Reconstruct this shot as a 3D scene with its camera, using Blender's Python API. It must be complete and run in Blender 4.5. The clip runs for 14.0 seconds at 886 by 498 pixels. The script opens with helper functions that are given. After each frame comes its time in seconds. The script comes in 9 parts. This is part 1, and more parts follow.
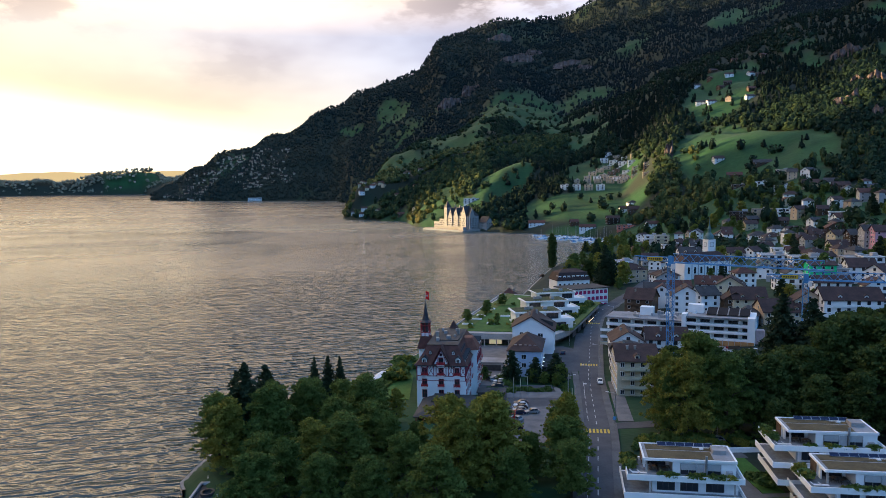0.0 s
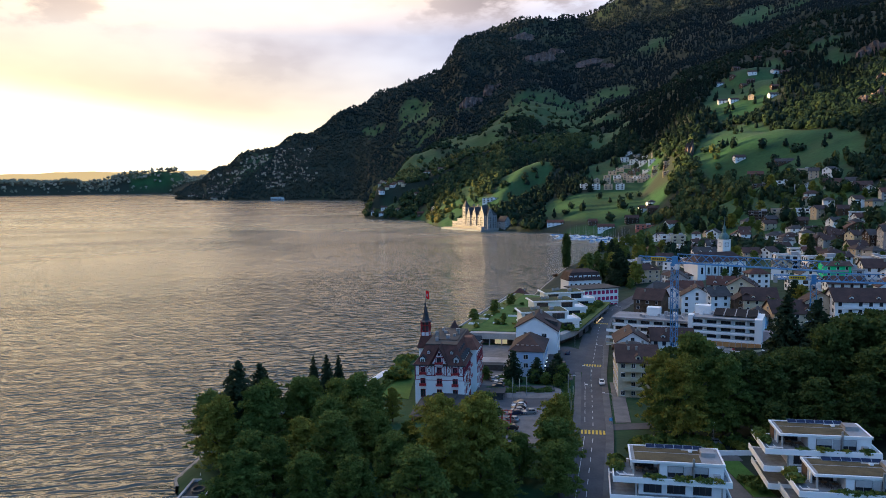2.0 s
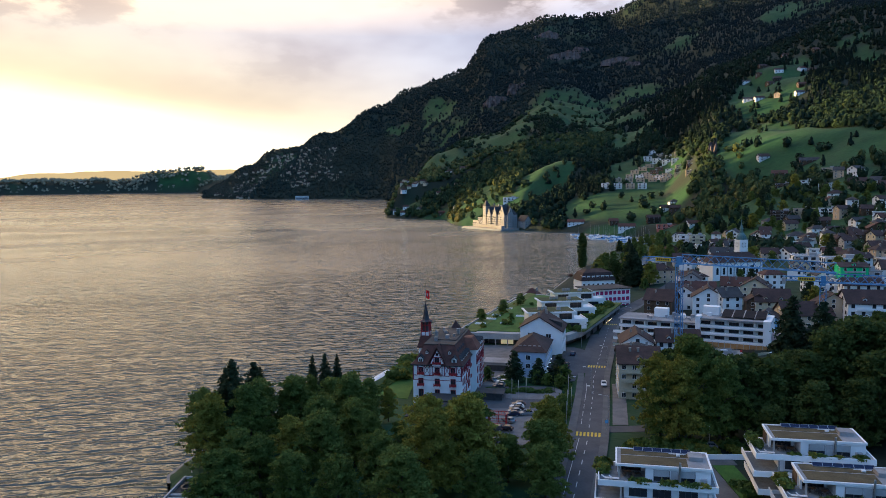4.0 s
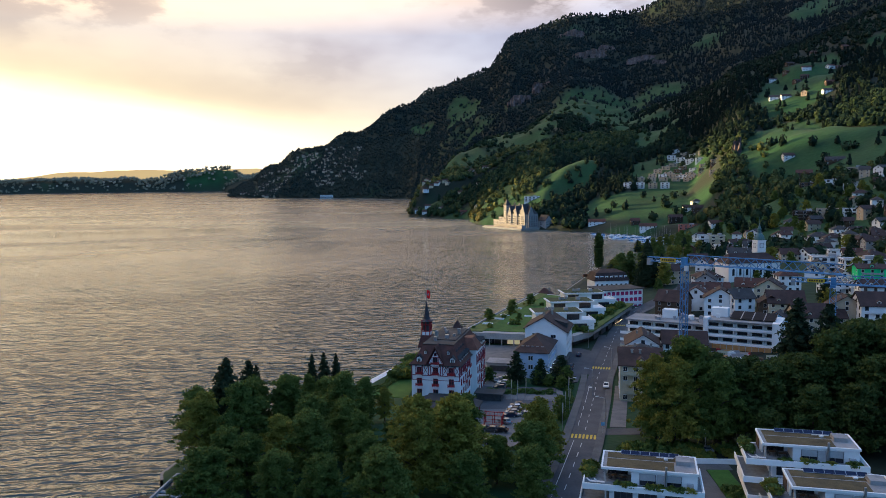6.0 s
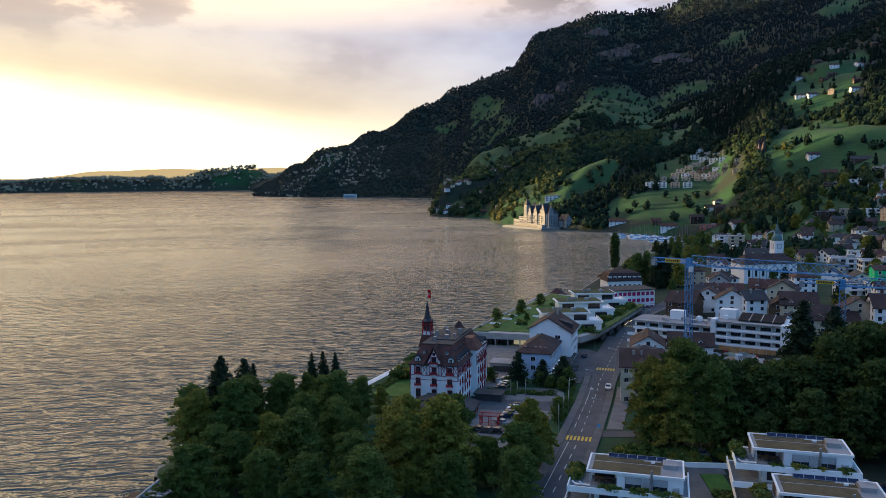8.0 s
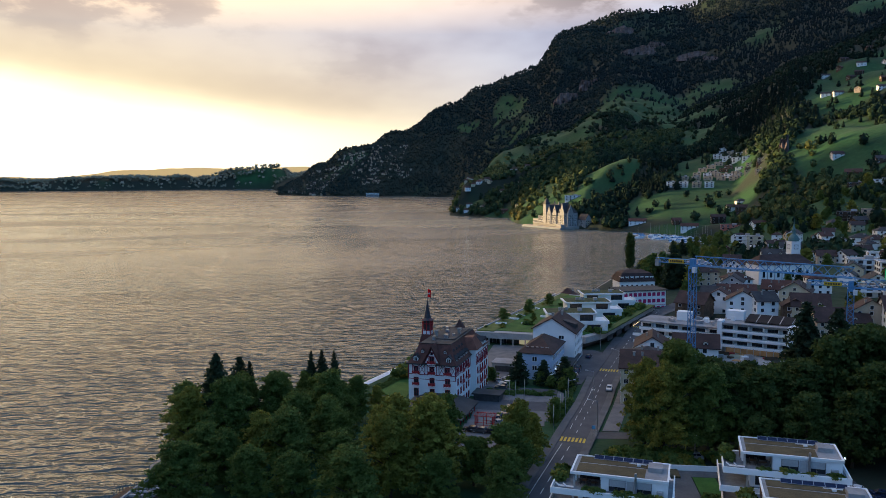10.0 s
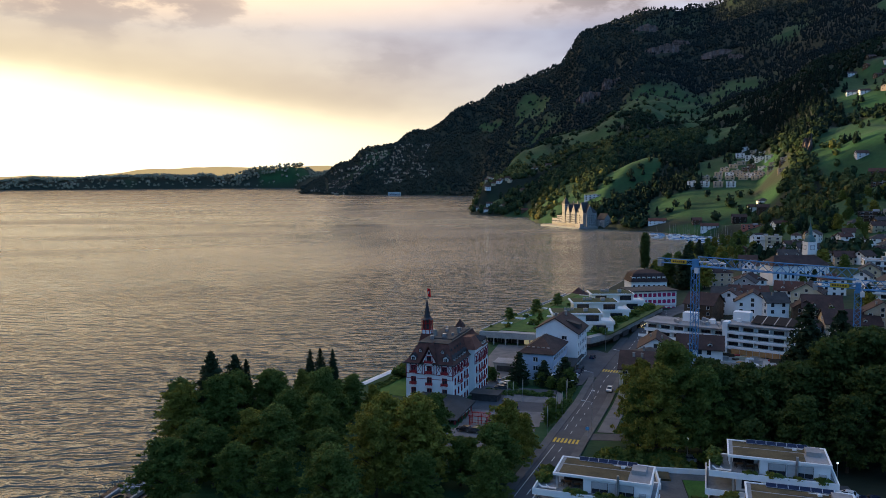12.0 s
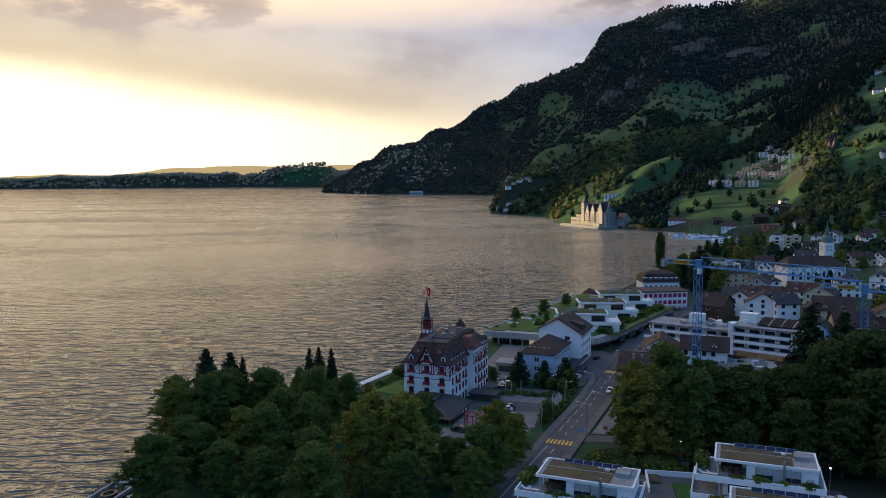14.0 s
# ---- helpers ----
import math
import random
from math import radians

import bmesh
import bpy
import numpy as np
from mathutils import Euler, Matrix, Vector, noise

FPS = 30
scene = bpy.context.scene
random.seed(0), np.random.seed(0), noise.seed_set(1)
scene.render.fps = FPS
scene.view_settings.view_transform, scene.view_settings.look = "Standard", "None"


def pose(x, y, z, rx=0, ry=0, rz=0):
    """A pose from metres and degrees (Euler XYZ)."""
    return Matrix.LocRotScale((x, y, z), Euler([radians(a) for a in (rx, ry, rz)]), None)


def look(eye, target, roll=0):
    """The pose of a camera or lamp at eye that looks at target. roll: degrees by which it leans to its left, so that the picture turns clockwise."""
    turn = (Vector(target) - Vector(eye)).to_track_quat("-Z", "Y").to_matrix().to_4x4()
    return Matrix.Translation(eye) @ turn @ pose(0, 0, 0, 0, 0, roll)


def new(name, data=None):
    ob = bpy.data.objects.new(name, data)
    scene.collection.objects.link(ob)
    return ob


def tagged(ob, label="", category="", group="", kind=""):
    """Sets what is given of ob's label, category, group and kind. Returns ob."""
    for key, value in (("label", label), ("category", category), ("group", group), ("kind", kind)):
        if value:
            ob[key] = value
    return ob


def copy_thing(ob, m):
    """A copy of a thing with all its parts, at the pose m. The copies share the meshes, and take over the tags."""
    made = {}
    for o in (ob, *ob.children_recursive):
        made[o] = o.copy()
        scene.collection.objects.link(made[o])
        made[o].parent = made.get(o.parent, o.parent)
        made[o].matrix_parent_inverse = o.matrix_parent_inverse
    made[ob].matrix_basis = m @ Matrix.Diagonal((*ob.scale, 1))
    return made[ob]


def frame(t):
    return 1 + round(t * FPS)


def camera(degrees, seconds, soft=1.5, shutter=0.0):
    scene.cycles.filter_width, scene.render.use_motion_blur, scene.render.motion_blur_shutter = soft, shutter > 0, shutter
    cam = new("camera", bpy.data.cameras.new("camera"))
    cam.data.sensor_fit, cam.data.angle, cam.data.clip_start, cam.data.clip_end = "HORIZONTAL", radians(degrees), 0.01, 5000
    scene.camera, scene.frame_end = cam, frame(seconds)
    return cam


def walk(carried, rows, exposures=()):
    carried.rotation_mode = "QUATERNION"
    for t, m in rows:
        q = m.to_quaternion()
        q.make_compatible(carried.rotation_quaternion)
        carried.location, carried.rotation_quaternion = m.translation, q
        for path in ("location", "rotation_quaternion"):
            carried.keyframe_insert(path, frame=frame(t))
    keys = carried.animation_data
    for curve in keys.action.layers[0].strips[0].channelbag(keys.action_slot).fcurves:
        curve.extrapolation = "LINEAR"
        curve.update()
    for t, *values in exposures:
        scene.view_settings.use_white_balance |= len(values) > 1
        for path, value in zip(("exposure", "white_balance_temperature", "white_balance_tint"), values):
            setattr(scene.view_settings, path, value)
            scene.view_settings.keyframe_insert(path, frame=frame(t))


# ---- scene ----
cam = camera(60.9, 14.0, soft=0.8)
METRES, EYE, TILT, LEAN, TURN = 60.0, 68.0, -4.9, 0.0, 0.0
PATH = [
    (0, 3.33, 0.12, 69.67, -1.45, -4.73, -0.73),
    (0.5, 5.00, 0.01, 69.67, -1.05, -4.74, -0.74),
    (1, 6.79, -0.01, 69.67, -0.62, -4.74, -0.74),
    (1.5, 8.67, 0.04, 69.66, -0.17, -4.75, -0.74),
    (2, 10.61, 0.16, 69.66, 0.29, -4.76, -0.73),
    (2.5, 12.59, 0.33, 69.66, 0.76, -4.77, -0.73),
    (3, 14.59, 0.54, 69.66, 1.24, -4.78, -0.72),
    (4, 18.60, 1.07, 69.65, 2.21, -4.80, -0.70),
    (5, 22.55, 1.66, 69.65, 3.18, -4.82, -0.67),
    (6, 26.41, 2.30, 69.64, 4.14, -4.84, -0.64),
    (7, 30.19, 2.94, 69.63, 5.08, -4.86, -0.60),
    (8, 33.89, 3.56, 69.63, 6.01, -4.88, -0.56),
    (9, 37.56, 4.17, 69.62, 6.91, -4.91, -0.52),
    (10, 41.23, 4.78, 69.62, 7.80, -4.93, -0.48),
    (11, 44.91, 5.42, 69.61, 8.68, -4.96, -0.44),
    (12, 48.60, 6.13, 69.61, 9.56, -4.98, -0.40),
    (13, 52.27, 6.95, 69.60, 10.44, -5.01, -0.36),
    (14, 55.82, 7.98, 69.60, 11.32, -5.04, -0.33),
]
walk(cam, [(t, pose(x, y, z, 90 + pitch, 0, yaw) @ pose(0, 0, 0, 0, 0, roll)) for t, x, y, z, yaw, pitch, roll in PATH],
     exposures=[(0, 1.19), (3, 1.10), (7.5, 0.90), (11, 0.73), (14, 0.62)])

# ---- world, sun ----
SUN_AZ, SUN_EL = -78.0, 5.2          # degrees right of the y axis, and above the horizon
world = bpy.data.worlds.new("evening_sky")
scene.world = world
world.use_nodes = True
wt = world.node_tree
wt.nodes.clear()


def wnode(kind, **values):
    n = wt.nodes.new(kind)
    for key, value in values.items():
        n.inputs[int(key[1:])].default_value = value
    return n


def wmath(op, a, b=None, clamp=False):
    n = wt.nodes.new("ShaderNodeMath")
    n.operation, n.use_clamp = op, clamp
    for i, v in enumerate((a, b)):
        if v is None:
            continue
        if isinstance(v, (int, float)):
            n.inputs[i].default_value = v
        else:
            wt.links.new(v, n.inputs[i])
    return n.outputs[0]


def wmix(fac, a, b):
    n = wt.nodes.new("ShaderNodeMix")
    n.data_type = "RGBA"
    for i, v in ((0, fac), (6, a), (7, b)):
        if isinstance(v, tuple):
            n.inputs[i].default_value = (*v, 1)
        elif isinstance(v, (int, float)):
            n.inputs[i].default_value = v
        else:
            wt.links.new(v, n.inputs[i])
    return n.outputs[2]


coord = wt.nodes.new("ShaderNodeTexCoord").outputs["Generated"]
xyz = wt.nodes.new("ShaderNodeSeparateXYZ")
wt.links.new(coord, xyz.inputs[0])
dx, dy, dz = xyz.outputs
# how far a direction lies from the glow of the set sun: the glow is wide along the horizon and low
GLOW_AZ = radians(-38)
side = wmath("ADD", wmath("MULTIPLY", dx, math.sin(GLOW_AZ)), wmath("MULTIPLY", dy, math.cos(GLOW_AZ)))
up = wmath("MAXIMUM", dz, 0.0)
toward = wmath("MULTIPLY", wmath("ADD", side, 1.0), 0.5)
wide = wmath("POWER", toward, 3.8)
# bearing and height of a direction, in degrees
bearing = wmath("MULTIPLY", wmath("ARCTAN2", dx, dy), 57.2958)
height = wmath("MULTIPLY", wmath("ARCSINE", dz), 57.2958)


def cloud_noise(across, tall, detail, rough):
    """Cloud texture whose puffs are so many degrees across and tall."""
    v = wt.nodes.new("ShaderNodeCombineXYZ")
    wt.links.new(wmath("DIVIDE", bearing, across), v.inputs[0])
    wt.links.new(wmath("DIVIDE", height, tall), v.inputs[1])
    n = wnode("ShaderNodeTexNoise")
    n.inputs["Scale"].default_value, n.inputs["Detail"].default_value, n.inputs["Roughness"].default_value = 1.0, detail, rough
    wt.links.new(v.outputs[0], n.inputs["Vector"])
    return n.outputs[0]


def ramp_of(value, a, b, smooth=True):
    n = wt.nodes.new("ShaderNodeMapRange")
    n.interpolation_type = "SMOOTHERSTEP" if smooth else "LINEAR"
    n.inputs[1].default_value, n.inputs[2].default_value = a, b
    wt.links.new(value, n.inputs[0])
    return n.outputs[0]


def bank(az, el, wide_, tall_):
    """How near a direction lies to the middle of a bank of cloud, 1 to 0."""
    a, b = wmath("DIVIDE", wmath("SUBTRACT", bearing, az), wide_), wmath("DIVIDE", wmath("SUBTRACT", height, el), tall_)
    return wmath("POWER", 2.718, wmath("MULTIPLY", wmath("ADD", wmath("MULTIPLY", a, a), wmath("MULTIPLY", b, b)), -1.0))


soft, puff = cloud_noise(20.0, 8.0, 4.0, 0.5), cloud_noise(4.0, 1.7, 7.0, 0.56)
sky = wt.nodes.new("ShaderNodeTexSky")
sky.sky_type, sky.sun_disc = "NISHITA", False
sky.sun_elevation, sky.sun_rotation = radians(SUN_EL), radians(SUN_AZ)
clear = wt.nodes.new("ShaderNodeMix")
clear.data_type, clear.blend_type = "RGBA", "ADD"
clear.inputs[0].default_value = 0.06
wt.links.new(sky.outputs[0], clear.inputs[7])
wt.links.new(wmix(wide, (0.165, 0.44, 0.97), (0.72, 0.57, 0.50)), clear.inputs[6])
thick = wmix(wide, (0.13, 0.30, 0.62), (0.52, 0.42, 0.42))
veil = wmix(wmath("MULTIPLY", ramp_of(soft, 0.36, 0.64), 0.75), clear.outputs[2], thick)
# warm glow high in the west, mostly out of view, added to brighten the lake
high = wmath("MULTIPLY", ramp_of(up, 0.19, 0.30, False), wmath("SUBTRACT", 1.0, wmath("MULTIPLY", ramp_of(up, 0.48, 0.78), 0.65)))
SET_AZ = radians(-48)
sunward = wmath("MULTIPLY", wmath("ADD", wmath("ADD", wmath("MULTIPLY", dx, math.sin(SET_AZ)), wmath("MULTIPLY", dy, math.cos(SET_AZ))), 1.0), 0.5)
veil = wmix(wmath("MULTIPLY", wmath("MULTIPLY", high, wmath("POWER", sunward, 5.0)), 0.95), veil, (3.25, 2.12, 0.92))
# cream light above the bright strip, then the strip itself, higher towards the west
edge = wmath("ADD", wmath("ADD", height, wmath("MULTIPLY", bearing, 0.105)), wmath("MULTIPLY", wmath("SUBTRACT", soft, 0.5), 3.0))
west = wmath("POWER", toward, 9.0)
cream = wmath("MULTIPLY", wmath("MULTIPLY", ramp_of(edge, 11.5, 1.0), west), 0.95)
lit = wmix(cream, veil, (1.0, 0.81, 0.49))
# grey banks of cloud with lit fringes
for az_, el_, wide_, tall_, dark in ((-34.0, 12.6, 10.0, 2.2, 0.62), (4.5, 13.4, 8.0, 1.8, 0.95), (-14.0, 9.0, 4.5, 2.2, 0.2), (-26.0, 12.6, 4.0, 1.2, 0.5)):
    near_ = bank(az_, el_, wide_, tall_)
    body = ramp_of(wmath("ADD", puff, wmath("MULTIPLY", near_, 0.2)), 0.52, 0.72)
    lit = wmix(wmath("MULTIPLY", wmath("MULTIPLY", body, near_), dark), lit, (0.36, 0.31, 0.325))
strip_ = wmath("MULTIPLY", ramp_of(edge, 5.2, 1.4), wmath("POWER", toward, 14.0))
lit = wmix(strip_, lit, (2.1, 1.80, 1.22))
back = wnode("ShaderNodeBackground")
wt.links.new(lit, back.inputs[0])
back.inputs[1].default_value = 0.6
wt.links.new(back.outputs[0], wnode("ShaderNodeOutputWorld").inputs[0])

sun = new("sun", bpy.data.lights.new("sun", "SUN"))
sun.data.energy, sun.data.angle, sun.data.color = 6.0, radians(0.6), (1.0, 0.69, 0.34)
sun.matrix_world = look((0, 0, 0), (-math.sin(radians(SUN_AZ)) * math.cos(radians(SUN_EL)),
                                    -math.cos(radians(SUN_AZ)) * math.cos(radians(SUN_EL)), -math.sin(radians(SUN_EL))))

# ---- materials ----
def surface(name, a, b, scale=1.0, rough=0.8, metal=0.0, bump=0.0, bump_scale=None, per_object=0.0, per_island=0.0, spec=0.3):
    """A material that varies between colours a and b at two scales, in metres."""
    mat = bpy.data.materials.new(name)
    mat.use_nodes = True
    nt = mat.node_tree
    p = nt.nodes["Principled BSDF"]
    p.inputs["Roughness"].default_value, p.inputs["Metallic"].default_value = rough, metal
    p.inputs["Specular IOR Level"].default_value = spec
    geo = nt.nodes.new("ShaderNodeTexCoord")
    n1, n2 = nt.nodes.new("ShaderNodeTexNoise"), nt.nodes.new("ShaderNodeTexNoise")
    for n, s, d in ((n1, 1.0 / scale, 4.0), (n2, 9.0 / scale, 2.0)):
        n.inputs["Scale"].default_value, n.inputs["Detail"].default_value = s, d
        nt.links.new(geo.outputs["Object"], n.inputs["Vector"])
    add = nt.nodes.new("ShaderNodeMath")
    add.operation = "MULTIPLY_ADD"
    nt.links.new(n2.outputs[0], add.inputs[0])
    add.inputs[1].default_value = 0.5
    nt.links.new(n1.outputs[0], add.inputs[2])
    span = nt.nodes.new("ShaderNodeMapRange")
    span.inputs[1].default_value, span.inputs[2].default_value = 0.5, 1.0
    nt.links.new(add.outputs[0], span.inputs[0])
    fac = span.outputs[0]
    for amount, source in ((per_object, "ShaderNodeObjectInfo"), (per_island, "ShaderNodeNewGeometry")):
        if amount:
            rnd = nt.nodes.new(source)
            m = nt.nodes.new("ShaderNodeMix")
            m.inputs[0].default_value = amount
            nt.links.new(fac, m.inputs[2])
            nt.links.new(rnd.outputs["Random" if source == "ShaderNodeObjectInfo" else "Random Per Island"], m.inputs[3])
            fac = m.outputs[0]
    mix = nt.nodes.new("ShaderNodeMix")
    mix.data_type = "RGBA"
    mix.inputs[6].default_value, mix.inputs[7].default_value = (*a, 1), (*b, 1)
    nt.links.new(fac, mix.inputs[0])
    nt.links.new(mix.outputs[2], p.inputs["Base Color"])
    if bump:
        bn = nt.nodes.new("ShaderNodeTexNoise")
        bn.inputs["Scale"].default_value, bn.inputs["Detail"].default_value = 1.0 / (bump_scale or scale * 0.1), 3.0
        nt.links.new(geo.outputs["Object"], bn.inputs["Vector"])
        bm_ = nt.nodes.new("ShaderNodeBump")
        bm_.inputs["Distance"].default_value = bump
        nt.links.new(bn.outputs[0], bm_.inputs["Height"])
        nt.links.new(bm_.outputs[0], p.inputs["Normal"])
    return mat


def plaster(name, c, dirt=0.75):
    return surface(name, tuple(v * dirt for v in c), c, scale=3.0, rough=0.85, bump=0.01, bump_scale=0.3)


M = {
    "asphalt": surface("asphalt", (0.05, 0.053, 0.06), (0.092, 0.095, 0.102), 6, 0.85, bump=0.01, bump_scale=0.2),
    "pavement": surface("pavement", (0.075, 0.077, 0.08), (0.135, 0.135, 0.135), 4, 0.85, bump=0.01, bump_scale=0.2),
    "court": surface("pale_forecourt_paving", (0.10, 0.10, 0.105), (0.18, 0.178, 0.175), 3, 0.85, bump=0.01, bump_scale=0.2),
    "concrete": surface("concrete", (0.24, 0.24, 0.235), (0.4, 0.395, 0.38), 4, 0.8, bump=0.01, bump_scale=0.3),
    "stone": surface("stone", (0.16, 0.15, 0.14), (0.34, 0.32, 0.29), 2, 0.85, bump=0.04, bump_scale=0.4),
    "gravel": surface("gravel", (0.16, 0.15, 0.14), (0.3, 0.285, 0.26), 1, 0.9, bump=0.02, bump_scale=0.1),
    "white": plaster("white_render", (0.84, 0.84, 0.83), 0.9),
    "cream": plaster("cream_render", (0.62, 0.54, 0.38)),
    "beige": plaster("beige_render", (0.56, 0.44, 0.31)),
    "grey": plaster("grey_render", (0.42, 0.42, 0.42)),
    "bluish": plaster("pale_blue_render", (0.42, 0.52, 0.66), 0.9),
    "pink": plaster("pink_render", (0.68, 0.36, 0.42)),
    "salmon": plaster("salmon_render", (0.62, 0.2, 0.14)),
    "ochre": plaster("ochre_render", (0.5, 0.3, 0.1)),
    "mint": plaster("mint_sheeting", (0.02, 0.72, 0.28)),
    "sky_wall": plaster("blue_render", (0.16, 0.42, 0.68)),
    "red": surface("red_paint", (0.26, 0.015, 0.02), (0.42, 0.03, 0.035), 1.5, 0.55),
    "maroon": surface("maroon_paint", (0.16, 0.02, 0.04), (0.3, 0.04, 0.07), 1.5, 0.55),
    "tile_red": surface("red_brown_tile", (0.040, 0.018, 0.014), (0.105, 0.042, 0.032), 2.5, 0.75, bump=0.05, bump_scale=0.35),
    "tile_brown": surface("brown_tile", (0.022, 0.013, 0.012), (0.066, 0.036, 0.032), 3, 0.75, bump=0.05, bump_scale=0.35),
    "tile_grey": surface("grey_tile", (0.022, 0.022, 0.025), (0.058, 0.056, 0.057), 3, 0.75, bump=0.05, bump_scale=0.35),
    "slate": surface("slate", (0.018, 0.02, 0.024), (0.05, 0.052, 0.058), 2, 0.55, bump=0.03, bump_scale=0.3),
    "copper": surface("verdigris_copper", (0.05, 0.12, 0.12), (0.11, 0.2, 0.2), 1, 0.6),
    "flat_roof": surface("gravel_roof", (0.18, 0.18, 0.185), (0.32, 0.32, 0.32), 5, 0.9, bump=0.02, bump_scale=0.3),
    "felt": surface("dark_roof_felt", (0.028, 0.030, 0.031), (0.062, 0.063, 0.063), 4, 0.8, bump=0.01, bump_scale=0.3),
    "sedum": surface("dry_sedum_roof", (0.056, 0.045, 0.023), (0.136, 0.105, 0.054), 2.5, 0.95, bump=0.08, bump_scale=0.35),
    "moss": surface("green_roof", (0.055, 0.08, 0.018), (0.13, 0.16, 0.04), 3, 0.95, bump=0.08, bump_scale=0.4),
    "moss_dark": surface("dull_green_roof", (0.03, 0.042, 0.016), (0.08, 0.09, 0.038), 2.5, 0.95, bump=0.08, bump_scale=0.4),
    "tile_bright": surface("bright_red_tile", (0.11, 0.04, 0.028), (0.22, 0.08, 0.052), 1.6, 0.7, bump=0.05, bump_scale=0.35),
    "hotel_tile": surface("dark_red_tile", (0.042, 0.017, 0.014), (0.125, 0.046, 0.035), 1.6, 0.7, bump=0.05, bump_scale=0.35),
    "lawn": surface("lawn", (0.024, 0.075, 0.011), (0.062, 0.15, 0.026), 5, 0.9, bump=0.05, bump_scale=0.3),
    "solar": surface("solar_glass", (0.009, 0.017, 0.042), (0.017, 0.031, 0.075), 1, 0.35, spec=0.12),
    "solar_dark": surface("black_solar_glass", (0.008, 0.009, 0.012), (0.016, 0.018, 0.022), 1, 0.6, spec=0.05),
    "glass": surface("window_glass", (0.012, 0.014, 0.018), (0.04, 0.045, 0.055), 3, 0.08, spec=0.6, per_object=0.5),
    "frame_dark": surface("dark_frame", (0.03, 0.03, 0.032), (0.07, 0.07, 0.072), 1, 0.5),
    "metal": surface("galvanised_metal", (0.3, 0.31, 0.33), (0.5, 0.51, 0.53), 1, 0.4, 0.8),
    "steel_blue": surface("blue_crane_paint", (0.05, 0.19, 0.38), (0.09, 0.28, 0.5), 2, 0.45),
    "board": surface("orange_shuttering_board", (0.36, 0.17, 0.06), (0.55, 0.29, 0.12), 2, 0.8),
    "site_floor": surface("dusty_site_concrete", (0.26, 0.235, 0.21), (0.42, 0.39, 0.36), 5, 0.9, bump=0.05, bump_scale=0.6),
    "pinkish": surface("pink_insulation", (0.5, 0.3, 0.28), (0.66, 0.45, 0.42), 2, 0.8),
    "yellow": surface("yellow_paint", (0.5, 0.33, 0.02), (0.7, 0.48, 0.05), 2, 0.6),
    "mark_white": surface("road_marking", (0.4, 0.4, 0.4), (0.62, 0.62, 0.6), 1, 0.7),
    "wood": surface("weathered_timber", (0.055, 0.035, 0.022), (0.15, 0.095, 0.06), 1.5, 0.8, bump=0.02, bump_scale=0.2),
    "wood_dark": surface("dark_timber", (0.03, 0.02, 0.015), (0.08, 0.05, 0.035), 1.5, 0.8, bump=0.02, bump_scale=0.2),
    "deck": surface("grey_decking", (0.136, 0.155, 0.172), (0.238, 0.27, 0.299), 1.2, 0.8),
    "bark": surface("bark", (0.035, 0.026, 0.018), (0.09, 0.07, 0.05), 1, 0.9, bump=0.05, bump_scale=0.2),
    "black": surface("black_rubber", (0.012, 0.012, 0.013), (0.03, 0.03, 0.03), 1, 0.7),
    "canvas": surface("white_canvas", (0.6, 0.6, 0.6), (0.8, 0.8, 0.8), 1, 0.8),
    "rock": surface("cliff_rock", (0.07, 0.055, 0.05), (0.22, 0.16, 0.14), 16, 0.9, bump=1.2, bump_scale=5),
}


def foliage(name, a, b, per_object=0.5):
    mat = surface(name, a, b, 3.0, 0.75, per_object=per_object, per_island=0.45, spec=0.15)
    nt = mat.node_tree
    p, out = nt.nodes["Principled BSDF"], nt.nodes["Material Output"]
    thin, mix = nt.nodes.new("ShaderNodeBsdfTranslucent"), nt.nodes.new("ShaderNodeMixShader")
    mix.inputs[0].default_value = 0.3
    nt.links.new(p.inputs["Base Color"].links[0].from_socket, thin.inputs[0])
    nt.links.new(p.outputs[0], mix.inputs[1])
    nt.links.new(thin.outputs[0], mix.inputs[2])
    nt.links.new(mix.outputs[0], out.inputs[0])
    return mat


M["leaf"] = foliage("broadleaf", (0.045, 0.08, 0.017), (0.165, 0.215, 0.05))
M["leaf_autumn"] = foliage("turning_broadleaf", (0.085, 0.10, 0.018), (0.31, 0.295, 0.055))
M["leaf_dark"] = foliage("conifer_needles", (0.013, 0.028, 0.016), (0.045, 0.072, 0.034))
# darker leaf colour, for the wood across the road and the poplar
M["leaf_deep"] = foliage("deep_green_leaf", (0.024, 0.046, 0.013), (0.092, 0.128, 0.032))
M["leaf_rust"] = foliage("rust_leaf", (0.05, 0.028, 0.016), (0.16, 0.075, 0.04))
M["hedge"] = foliage("hedge_leaf", (0.042, 0.08, 0.02), (0.13, 0.19, 0.05))

# ---- helpers for meshes ----
def mesh_of(name, verts, faces, mat=None, smooth=False):
    me = bpy.data.meshes.new(name)
    verts, faces = np.asarray(verts, dtype=np.float32), np.asarray(faces, dtype=np.int32)
    n = faces.shape[1]
    me.vertices.add(len(verts))
    me.vertices.foreach_set("co", verts.ravel())
    me.loops.add(faces.size)
    me.loops.foreach_set("vertex_index", faces.ravel())
    me.polygons.add(len(faces))
    me.polygons.foreach_set("loop_start", np.arange(0, faces.size, n, dtype=np.int32))
    me.polygons.foreach_set("use_smooth", np.full(len(faces), smooth))
    me.update(calc_edges=True)
    if mat:
        me.materials.append(mat)
    return me


LAT = np.random.RandomState(7).rand(256, 256)


